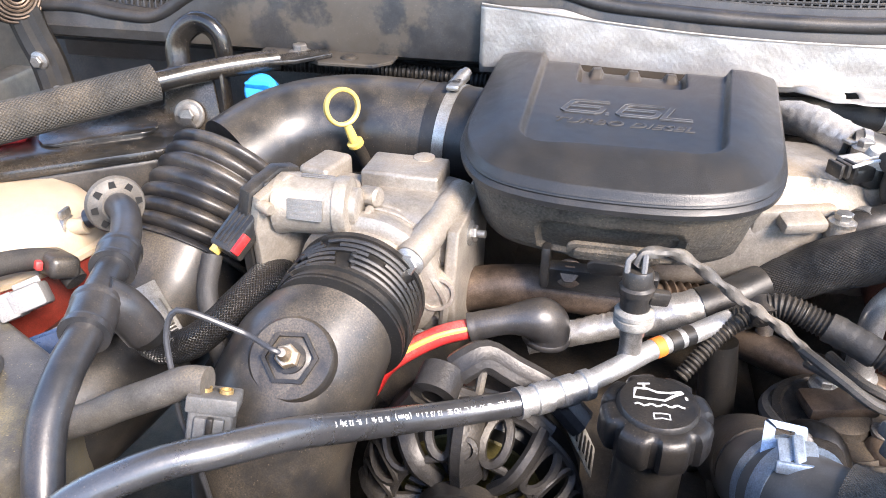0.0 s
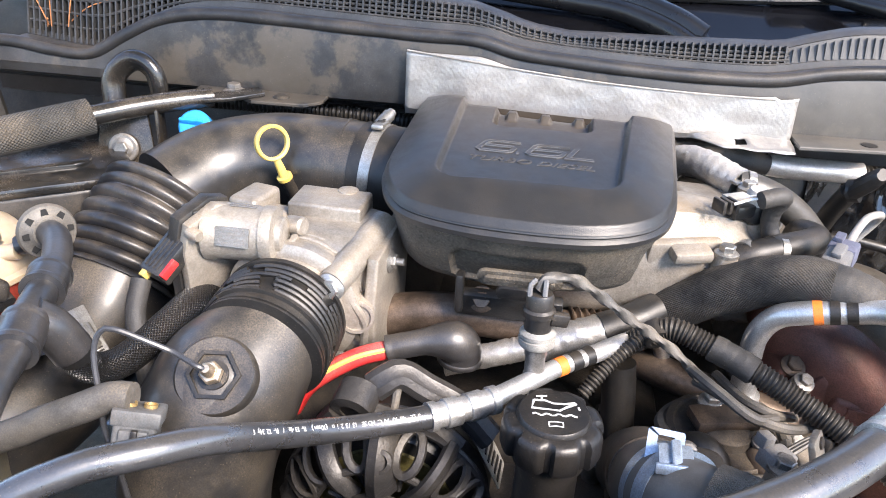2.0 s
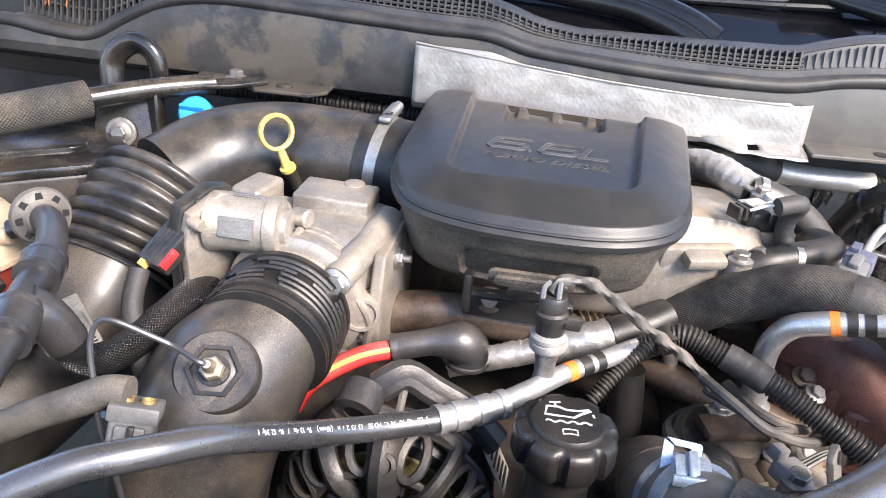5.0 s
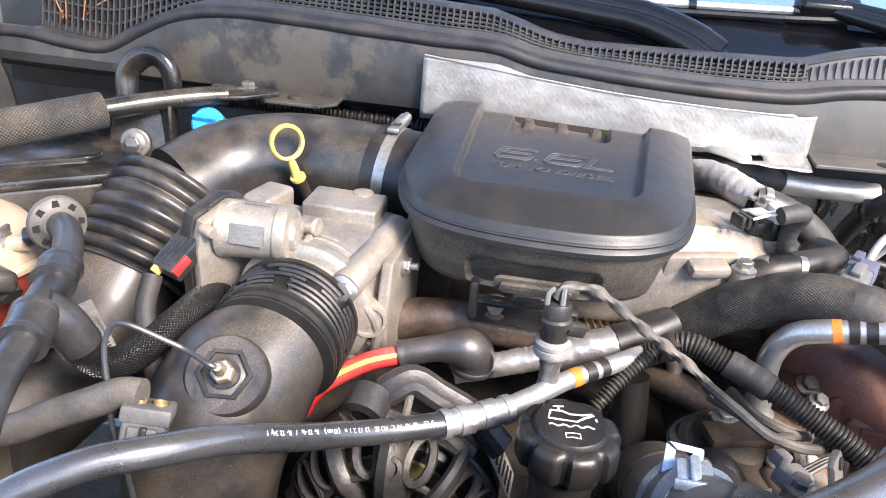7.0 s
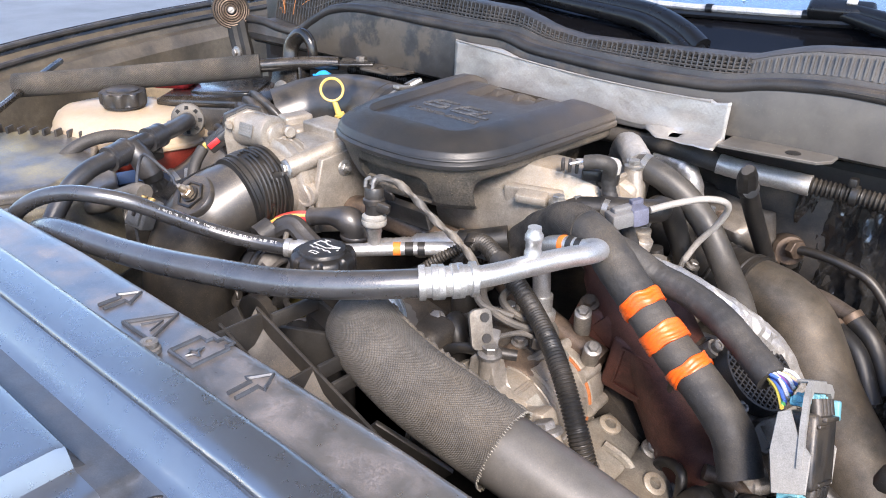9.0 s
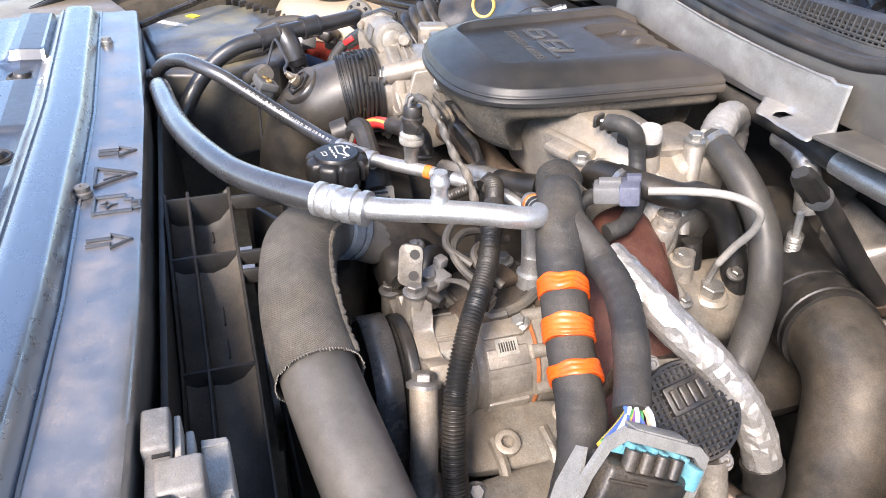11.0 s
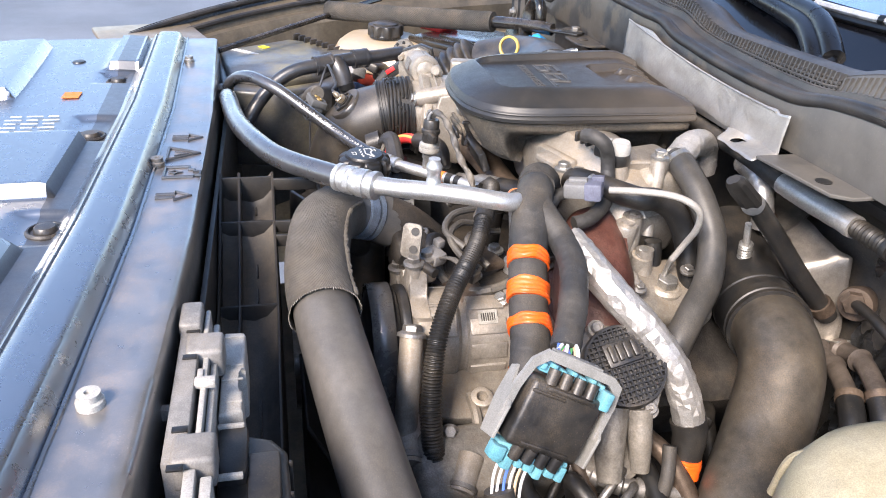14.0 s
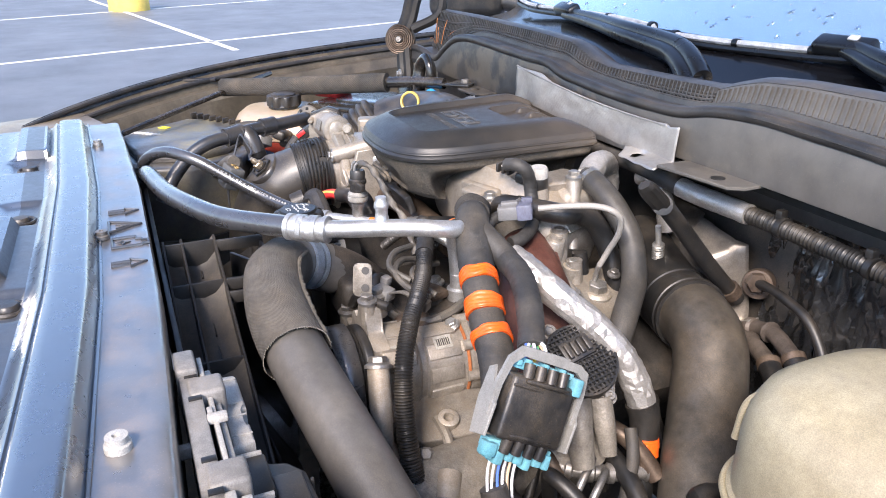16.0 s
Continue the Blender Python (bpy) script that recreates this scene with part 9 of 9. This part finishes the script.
for i in range(9):
    x0 = random.uniform(0.40, 0.66); y0 = random.uniform(0.55, 0.85)
    hose("small_dark_hose", [(x0, y0, 0.90), (x0 + random.uniform(-0.04, 0.05), y0 + random.uniform(-0.03, 0.05), 0.96), (x0 + random.uniform(-0.05, 0.09), y0 + random.uniform(-0.05, 0.06), 0.93), (x0 + random.uniform(0.02, 0.12), y0 + random.uniform(-0.06, 0.06), 0.86)], random.uniform(0.006, 0.013), RUBBER_DARK, "small dark hose deep in the bay", "hose", 10, 0.008, group="deep hoses")

# ---- white tank at the right ----
tk = thing("coolant_tank", (0.80, 0.72, 0.9), "aged white plastic coolant tank with a moulded seam", "tank")
bm = B()
TC = Vector((0.803, 0.735, 0.0))


def tank_loop(z, sx, sy):
    out = []
    for k in range(64):
        a = 2 * math.pi * k / 64
        c, s = math.cos(a), math.sin(a)
        e = 0.75
        out.append(Vector((TC.x + sx * abs(c) ** e * (1 if c > 0 else -1), TC.y + sy * abs(s) ** e * (1 if s > 0 else -1), z)))
    return out


prev = None
for z, k in ((0.85, 0.9), (0.9, 0.985), (1.055, 1.0), (1.058, 1.03), (1.066, 1.03), (1.069, 1.0), (1.12, 0.985), (1.145, 0.95), (1.162, 0.88), (1.174, 0.76), (1.183, 0.55), (1.188, 0.25)):
    ring = [bm.verts.new(p) for p in tank_loop(z, 0.118 * k, 0.112 * k)]
    if prev:
        for i in range(64):
            bm.faces.new((prev[i], prev[(i + 1) % 64], ring[(i + 1) % 64], ring[i]))
    prev = ring
bm.faces.new(prev)
part("tank_body", bm, TANK_WHITE, tk)
bm = B(); tube(bm, tank_loop(1.062, 0.1235, 0.1175) + tank_loop(1.062, 0.1235, 0.1175)[:1], 0.0035, 8, raw=True, cap=False)
part("weld_seam", bm, TANK_WHITE, tk, "welded seam round the tank")
for k in range(3):
    bm = B(); tube(bm, [(0.70, 0.66 + 0.05 * k, 1.10), (0.705, 0.665 + 0.05 * k, 1.14), (0.73, 0.675 + 0.05 * k, 1.165)], 0.004, 8)
    part("moulded_rib", bm, TANK_WHITE, tk)

# ---- module at the radiator ----
md = thing("relay_module", (0.58, 0.24, 1.08), "dusty grey relay holder with pale clips beside the radiator cover", "module")
HOLDER = mat("dusty_grey_holder", (0.2, 0.192, 0.18), 0.45, dust=0.5, dustcol=(0.26, 0.22, 0.17))
bm = B()
box(bm, (0.570, 0.2145, 1.125), (0.20, 0.016, 0.088), bevel=0.002)
part("holder", bm, HOLDER, md)
bm = B(); box(bm, (0.492, 0.2140, 1.150), (0.038, 0.0185, 0.052), bevel=0.003, seg=3)
part("end_block", bm, HOLDER, md, "worn grey end block")
for bx in (0.530, 0.656):
    bm = B(); box(bm, (bx, 0.2270, 1.157), (0.030, 0.030, 0.028), bevel=0.004, seg=3)
    band_ = part("clamp_band", bm, HOLDER, md, "grey moulded band across the clips")
    for dx in (-0.0195, 0.0190):
        bm = B(); box(bm, (bx + dx, 0.2165, 1.1695), (0.006, 0.011, 0.002), bevel=0.0006)
        part("slot", bm, RUBBER_DARK, band_)
for c_, z_ in (((0.510, 0.2265, 1.140), (0.070, 0.0045, 0.054)), ((0.507, 0.2325, 1.134), (0.060, 0.0055, 0.038)), ((0.590, 0.2285, 1.140), (0.10, 0.0045, 0.050)), ((0.588, 0.2340, 1.136), (0.094, 0.0050, 0.044)),
               ((0.580, 0.2300, 1.1665), (0.010, 0.016, 0.006)), ((0.572, 0.2255, 1.1650), (0.020, 0.005, 0.005)), ((0.690, 0.2255, 1.146), (0.034, 0.008, 0.040)), ((0.694, 0.2360, 1.144), (0.034, 0.008, 0.036))):
    bm = B(); box(bm, c_, z_, bevel=0.0015)
    part("clip", bm, PALE_PLASTIC, md, "pale grey clip")
bm = B(); prism(bm, [(0.476, 0.238), (0.4775, 0.2555), (0.482, 0.257), (0.534, 0.2575), (0.5365, 0.249), (0.560, 0.249), (0.562, 0.256), (0.587, 0.256), (0.591, 0.246), (0.591, 0.238)], 1.09, 1.1425, bevel=0.003, seg=3)
fx = part("fuse_case", bm, PALE_PLASTIC, md, "pale moulded fuse case")
for xx in (0.4855, 0.528, 0.548, 0.577):
    bm = B(); box(bm, (xx, 0.2475, 1.1430), (0.0018, 0.017, 0.0018), bevel=0.0004)
    part("case_line", bm, PALE_PLASTIC, fx)
bm = B(); prism(bm, [(0.600, 0.238), (0.600, 0.262), (0.606, 0.278), (0.622, 0.289), (0.700, 0.292), (0.708, 0.284), (0.708, 0.238)], 1.06, 1.128, bevel=0.006, seg=3)
rbx = part("relay_box", bm, SHROUD_PLASTIC, md, "dusty brown-black relay box")
bm = B(); box(bm, (0.628, 0.2495, 1.132), (0.052, 0.022, 0.014), bevel=0.003, seg=2)
box(bm, (0.652, 0.272, 1.130), (0.05, 0.024, 0.008), bevel=0.003, seg=2)
part("relay_cap", bm, SHROUD_PLASTIC, rbx)
for k, xx in enumerate((0.6025, 0.6560)):
    bm = B(); box(bm, (xx, 0.2480, 1.139), (0.0035, 0.020, 0.005), bevel=0.0008)
    part("case_loop", bm, PALE_PLASTIC, rbx)
for xx in (0.632, 0.664, 0.694):
    bm = B(); box(bm, (xx, 0.291, 1.10), (0.0035, 0.003, 0.05), bevel=0.0008)
    part("case_rib", bm, SHROUD_PLASTIC, rbx)
bm = B(); box(bm, (0.592, 0.2045, 1.150), (0.008, 0.022, 0.010), bevel=0.001)
part("side_tab", bm, HOLDER, md)

# ================= far-left side of the bay =================
rv = thing("fluid_reservoir", (-0.6, 0.53, 1.05), "milky reservoir with red fluid and black cap", "reservoir")
RO = [(-0.715, 0.50), (-0.70, 0.46), (-0.62, 0.425), (-0.53, 0.43), (-0.48, 0.475), (-0.445, 0.54), (-0.45, 0.60), (-0.54, 0.645), (-0.66, 0.62), (-0.71, 0.56)]
ro = closed(RO, 72)
cR = Vector((-0.59, 0.53, 0))


def reservoir_part(levels):
    bm = B()
    prev = None
    first = None
    for z, k in levels:
        ring = [bm.verts.new(cR.lerp(Vector((p.x, p.y, 0)), k) + Vector((0, 0, z))) for p in ro]
        if prev:
            for i in range(72):
                bm.faces.new((prev[i], prev[(i + 1) % 72], ring[(i + 1) % 72], ring[i]))
        else:
            first = ring
        prev = ring
    bm.faces.new(prev); bm.faces.new(first)
    return bm


part("tank_top", reservoir_part(((1.122, 0.99), (1.125, 1.02), (1.13, 1.02), (1.133, 0.985), (1.145, 0.97), (1.158, 0.9), (1.168, 0.78), (1.172, 0.5), (1.173, 0.3))), RESERVOIR, rv, "milky translucent upper half")
part("tank_bottom", reservoir_part(((0.98, 0.85), (1.0, 0.93), (1.088, 0.985), (1.122, 0.985))), FLUID_RED, rv, "lower half full of red fluid")
bm = B()
lobes = [((0.036 + 0.0028 * math.cos(9 * 2 * math.pi * k / 108)) * math.cos(2 * math.pi * k / 108), (0.036 + 0.0028 * math.cos(9 * 2 * math.pi * k / 108)) * math.sin(2 * math.pi * k / 108)) for k in range(108)]
prism(bm, lobes, 0.004, 0.026, pose(-0.575, 0.532, 1.176), 0.003)
lathe(bm, [(0.034, 0.0), (0.034, 0.006), (0.0, 0.006)], (-0.575, 0.532, 1.176), (0, 0, 1), 40)
lathe(bm, [(0.027, 0.024), (0.027, 0.0285), (0.024, 0.030), (0.0, 0.030)], (-0.575, 0.532, 1.176), (0, 0, 1), 40)
part("cap", bm, BLACK_PLASTIC, rv, "black ribbed cap")
bm = B(); lathe(bm, [(0.024, -0.006), (0.024, 0.004), (0.0, 0.004)], (-0.575, 0.532, 1.174), (0, 0, 1), 28)
part("neck", bm, RESERVOIR, rv)
bm = B(); tube(bm, [(-0.49, 0.545, 1.145), (-0.465, 0.548, 1.15), (-0.44, 0.55, 1.155)], 0.008, 12)
part("spigot", bm, RESERVOIR, rv)
bm = B(); tube(bm, [(-0.463, 0.548, 1.1503), (-0.456, 0.5485, 1.152)], 0.0115, 14, raw=True)
box(bm, (-0.46, 0.548, 1.166), (0.004, 0.014, 0.008), bevel=0.001)
part("spring_clip", bm, ZINC, rv, "spring clip")

ba = thing("battery", (-0.53, 0.72, 1.0), "dusty black battery with moulded top", "battery")
bm = B(); box(bm, (-0.53, 0.715, 1.09), (0.19, 0.19, 0.17), (0, 0, 36), 0.008, 3)
part("case", bm, BLACK_PLASTIC, ba)
bm = B(); box(bm, (-0.53, 0.715, 1.178), (0.198, 0.198, 0.012), (0, 0, 36), 0.004, 2)
part("cover", bm, GLOSS_BLACK, ba)
bm = B(); prism(bm, rounded(0.12, 0.11, 0.02), 0.0, 0.004, pose(-0.53, 0.715, 1.184, 0, 0, 36), 0.0015)
part("raised_panel", bm, GLOSS_BLACK, ba)
rb = thing("red_terminal_cover", (-0.62, 0.64, 1.17), "red plastic battery terminal cover", "terminal cover")
bm = B(); box(bm, (-0.615, 0.655, 1.195), (0.07, 0.06, 0.025), (0, 0, 36), 0.008, 3)
part("cover", bm, RED_RUBBER, rb)

af = thing("air_filter_box", (-0.5, 0.3, 1.0), "black air filter box with printed label and yellow spot", "air filter box")
bm = B(); prism(bm, [(-0.60, 0.17), (-0.36, 0.20), (-0.33, 0.30), (-0.37, 0.40), (-0.52, 0.475), (-0.66, 0.44), (-0.71, 0.33)], 0.98, 1.128, bevel=0.008, seg=3)
part("box", bm, FILTER_PLASTIC, af)
bm = B(); prism(bm, [(-0.585, 0.185), (-0.40, 0.21), (-0.36, 0.30), (-0.40, 0.38), (-0.52, 0.45), (-0.64, 0.42), (-0.69, 0.33)], 1.125, 1.147, bevel=0.010, seg=3)
part("lid", bm, FILTER_PLASTIC, af)
for k in range(9):
    bm = B(); box(bm, (-0.69 + 0.018 * k, 0.348 + 0.0115 * k, 1.15), (0.005, 0.018, 0.016), (0, 0, 33), 0.002)
    part("lid_rib", bm, BLACK_PLASTIC, af)
bm = B()
for k in range(13):
    box(bm, (-0.59 + 0.0055 * k * 0.65, 0.215 + 0.0055 * k * 0.65 + 0.0, 1.1475), (0.003, 0.016 + 0.004 * (k % 2), 0.0008), (0, 0, 10), 0)
part("print_bars", bm, WHITE_INK, af)
bm = B(); box(bm, (-0.607, 0.277, 1.1478), (0.022, 0.016, 0.001), (0, 0, 40), 0)
part("yellow_spot", bm, mat("bright_yellow_print", (0.85, 0.75, 0.02), 0.5, var=0.05), af)

st = thing("strut_brace", (-0.5, 0.7, 1.2), "gloss black brace rod in a woven fibre sleeve", "brace rod")
bm = B(); tube(bm, [(-0.74, 0.425, 1.2), (-0.64, 0.54, 1.209), (-0.55, 0.643, 1.219), (-0.466, 0.738, 1.229)], 0.0205, 26, rfun=lambda s, L, a: 1 + 0.02 * noise.noise(Vector((s * 20, math.cos(a) * 2, math.sin(a) * 2))))
part("fibre_sleeve", bm, FIBRE_SLEEVE, st, "woven grey-black fibre sleeve")
bm = B(); tube(bm, [(-0.478, 0.725, 1.228), (-0.43, 0.772, 1.233), (-0.39, 0.803, 1.236), (-0.36, 0.828, 1.236)], 0.0118, 20)
part("rod", bm, GLOSS_BLACK, st)
bm = B(); prism(bm, [(-0.012, 0.0), (0.012, 0.0), (0.02, 0.03), (0.016, 0.075), (-0.01, 0.078)], -0.002, 0.003, pose(-0.37, 0.818, 1.236, 0, 0, -47), 0.001)
part("flat_end", bm, GLOSS_BLACK, st)
bk = thing("brace_bracket", (-0.445, 0.78, 1.1), "gloss black stamped bracket with large bolt and loop", "bracket")
bm = B(); prism(bm, [(-0.032, -0.075), (0.028, -0.075), (0.03, 0.0), (0.026, 0.04), (-0.026, 0.044), (-0.034, 0.0)], -0.002, 0.003, pose(-0.445, 0.772, 1.185, 78, 0, 12), 0.0015)
box(bm, (-0.478, 0.785, 1.17), (0.004, 0.03, 0.12), (0, 0, 12), 0.001)
box(bm, (-0.41, 0.79, 1.17), (0.004, 0.03, 0.12), (0, 0, 12), 0.001)
part("plate", bm, GLOSS_BLACK, bk)
bm = B(); lathe(bm, [(0.0175, 0.0), (0.0175, 0.002), (0.016, 0.0035), (0.0, 0.0035)], (-0.447, 0.766, 1.184), (0.15, -0.97, 0.2), 28)
part("washer", bm, STEEL, bk, "dull steel washer")
bolt(bk, (-0.447, 0.7635, 1.1848), (0.15, -0.97, 0.2), 0.0085, STEEL, h=0.009)
bm = B(); tube(bm, [(-0.475, 0.81, 1.2), (-0.48, 0.82, 1.25), (-0.455, 0.825, 1.274), (-0.43, 0.825, 1.262), (-0.425, 0.825, 1.22)], 0.011, 14, rfun=lambda s, L, a: 0.7 + 0.6 * abs(math.cos(a)))
part("loop", bm, GLOSS_BLACK, bk)
bc = thing("blue_cap", (-0.37, 0.8, 1.19), "bright blue plastic cap behind the brace", "cap")
bm = B(); lathe(bm, [(0.0185, 0), (0.0195, 0.002), (0.0195, 0.018), (0.017, 0.021), (0.0, 0.022)], (-0.372, 0.81, 1.2), (0.1, -0.8, 0.5), 26)
box(bm, (-0.372, 0.793, 1.214), (0.03, 0.005, 0.012), (30, 0, 0), 0.002)
part("cap", bm, BLUE, bc)
bm = B(); tube(bm, [(-0.372, 0.81, 1.2), (-0.375, 0.85, 1.17), (-0.38, 0.88, 1.1)], 0.02, 16)
part("neck", bm, RUBBER_DARK, bc)

# vent hose with round flange
vh = thing("vent_hose", (-0.33, 0.42, 1.1), "black vent hose with thick rubber elbows and round flange", "hose")
VP = [(-0.402, 0.545, 1.183), (-0.380, 0.526, 1.187), (-0.3565, 0.49, 1.188), (-0.3395, 0.45, 1.188), (-0.328, 0.41, 1.186), (-0.315, 0.375, 1.182), (-0.307, 0.335, 1.176), (-0.30, 0.30, 1.158), (-0.285, 0.265, 1.125), (-0.272, 0.24, 1.085)]
bm = B(); tube(bm, VP, 0.0124, 20)
part("hose", bm, RUBBER, vh)
V_ = [Vector(p) for p in VP]
for a_, m_, b_ in ((V_[3].lerp(V_[2], 0.35), V_[3], V_[3].lerp(V_[4], 0.3)), (V_[4].lerp(V_[5], 0.3), V_[4].lerp(V_[5], 0.75), V_[5].lerp(V_[6], 0.2))):
    bm = B(); tube(bm, [a_, m_, b_], 0.0168, 24, 0.0012, rfun=lambda s, L, w: 1.045 if s < 0.006 or s > L - 0.006 else 1.0)
    part("rubber_collar", bm, RUBBER, vh)
bm = B(); lathe(bm, [(0.012, -0.004), (0.0245, -0.004), (0.0262, 0.0), (0.0245, 0.004), (0.018, 0.005), (0.0138, 0.009)], VP[0], Vector(VP[1]) - Vector(VP[0]), 36)
fl_ = part("round_flange", bm, RUBBER_GREY, vh, "grey round flange with notches")
fmx = frame_of(Vector(VP[0]), Vector(VP[1]) - Vector(VP[0]))
# black pieces laid on the flange as the shade inside its cut-outs
for k in range(8):
    a = 2 * math.pi * k / 8
    bm = B(); prism(bm, [(-0.0035, -0.0035), (0.0035, -0.0022), (0.0035, 0.0022), (-0.0035, 0.0035)], -0.001, 0.0012, fmx @ pose(0, 0, 0, 0, 0, math.degrees(a)) @ pose(0.0185, 0, 0.0052))
    part("notch", bm, SLOT_SHADE, fl_)
bm = B(); tube(bm, [VP[0], (-0.41, 0.56, 1.172), (-0.44, 0.552, 1.16)], 0.0095, 14)
part("inlet", bm, RUBBER, vh)
bm = B(); tube(bm, [(-0.325, 0.405, 1.186), (-0.314, 0.413, 1.172), (-0.306, 0.42, 1.148)], 0.0165, 18)
part("tee", bm, RUBBER, vh)
bh = thing("braided_hose", (-0.307, 0.42, 1.152), "black braided hose looping behind the elbow", "hose")
bm = B(); tube(bm, [(-0.307, 0.42, 1.152), (-0.306, 0.425, 1.136), (-0.298, 0.435, 1.122), (-0.281, 0.45, 1.124), (-0.261, 0.48, 1.139), (-0.25, 0.51, 1.147), (-0.248, 0.55, 1.142)], 0.0135, 20, 0.005)
part("braid", bm, BRAID, bh)
for a, b in (((-0.307, 0.42, 1.155), (-0.306, 0.4235, 1.141)), ((-0.2482, 0.54, 1.1435), (-0.248, 0.552, 1.1418))):
    bm = B(); tube(bm, [a, b], 0.0150, 20, raw=True)
    part("end_sleeve", bm, RUBBER_DARK, bh, "smooth black end sleeve")
hose("corrugated_loop", [(-0.50, 0.36, 1.12), (-0.48, 0.40, 1.155), (-0.465, 0.44, 1.165), (-0.455, 0.475, 1.158), (-0.44, 0.50, 1.145), (-0.42, 0.495, 1.13)], 0.010, TAPE, "black taped cable loop over the filter box", "cable", 14)
bm = B(); tube(bm, [(-0.27, 0.212, 1.15), (-0.262, 0.205, 1.16), (-0.25, 0.205, 1.155)], 0.006, 8)
box(bm, (-0.265, 0.214, 1.15), (0.03, 0.01, 0.03), bevel=0.003)
tagged(part("line_clip", bm, STEEL), "steel clip holding the lines at the radiator", "clip")
hose("ground_strap", [(-0.455, 0.765, 1.10), (-0.44, 0.75, 1.06), (-0.43, 0.74, 1.0)], 0.012, RUBBER_DARK, "dark cable below the bracket", "cable", 10)
hose("dark_cable", [(-0.49, 0.76, 1.12), (-0.47, 0.72, 1.08), (-0.45, 0.68, 1.0)], 0.01, RUBBER_DARK, "dark cable beside the battery", "cable", 10)

# ---- small things between the large ones ----
cpl_ = thing("compressor_plug", (0.262, 0.475, 1.08), "pale clutch plug with bare leads on the compressor", "connector")
bm = B(); box(bm, (0.255, 0.478, 1.088), (0.026, 0.02, 0.016), (0, 10, 30), 0.003)
box(bm, (0.245, 0.485, 1.1), (0.012, 0.012, 0.012), (0, 10, 30), 0.002)
part("plug_body", bm, GREY_PLASTIC, cpl_)
for i in range(3):
    bm = B(); tube(bm, [(0.265, 0.48 + 0.004 * i, 1.09), (0.285, 0.492 + 0.003 * i, 1.098), (0.30, 0.505, 1.092)], 0.0018, 6)
    part("wire", bm, RUBBER_GREY, cpl_)
bm = B(); box(bm, (0.305, 0.51, 1.088), (0.026, 0.016, 0.014), (0, 10, 40), 0.003)
part("plug_end", bm, BLACK_PLASTIC, cpl_)
for pts, r in (([(0.165, 0.52, 1.02), (0.168, 0.495, 1.062), (0.178, 0.478, 1.078), (0.19, 0.47, 1.06), (0.195, 0.47, 1.0)], 0.0115),
               ([(0.19, 0.53, 1.03), (0.193, 0.505, 1.066), (0.203, 0.486, 1.08), (0.215, 0.478, 1.06), (0.22, 0.478, 1.0)], 0.0125),
               ([(0.13, 0.53, 1.03), (0.138, 0.51, 1.06), (0.148, 0.49, 1.07), (0.152, 0.47, 1.05)], 0.008)):
    hose("coolant_hose", pts, r, RUBBER_DARK, "short black rubber hose behind the radiator hose", "hose", 14, group="short hoses")
for pts in ([(0.20, 0.555, 1.1), (0.215, 0.52, 1.112), (0.24, 0.50, 1.108), (0.27, 0.505, 1.098), (0.30, 0.525, 1.09)], [(0.19, 0.545, 1.12), (0.21, 0.51, 1.122), (0.235, 0.495, 1.112), (0.26, 0.515, 1.1)], [(0.22, 0.57, 1.1), (0.235, 0.53, 1.105), (0.26, 0.52, 1.1), (0.285, 0.54, 1.085)]):
    hose("sheathed_wire", pts, 0.0045, RUBBER_GREY, "grey sheathed wire looping over the pump housing", "cable", 8, group="loose wires")
hose("dark_filler_pipe", [(0.135, 0.585, 1.09), (0.14, 0.58, 1.05), (0.145, 0.575, 0.98), (0.148, 0.57, 0.88)], 0.0165, RUBBER_DARK, "upright dark pipe beside the oil filler", "pipe", 18)
for p, ax in (((0.185, 0.475, 1.085), (0.1, -0.5, 0.85)), ((0.33, 0.575, 1.06), (0.3, -0.4, 0.85)), ((0.305, 0.59, 1.09), (0.2, -0.4, 0.9)), ((0.12, 0.5, 1.045), (0, -0.5, 0.86)), ((0.36, 0.70, 1.09), (0.3, 0, 0.95))):
    bt = thing("flange_bolt", p, "zinc plated flange bolt on the engine front", "bolt", "flange bolts")
    bolt(bt, p, ax, 0.0065, STEEL, name="head")
    bm = B(); lathe(bm, [(0.010, -0.05), (0.010, -0.001)], p, ax, 16)
    part("boss", bm, DIRTY_CAST, bt)
inj = thing("fuel_fitting", (0.345, 0.745, 1.04), "zinc plated fuel fitting block under the sensor lead", "fitting")
bm = B(); lathe(bm, [(0.02, -0.05), (0.02, 0.0), (0.016, 0.004), (0.0, 0.004)], (0.348, 0.748, 1.075), (0.15, 0, 1), 24)
part("body", bm, ALU_CAST, inj)
bm = B(); prism(bm, circle(0.013, 6), 0.0, 0.012, frame_of((0.348, 0.748, 1.078), (0.15, 0, 1)), 0.001, 1)
part("nut", bm, ZINC, inj)
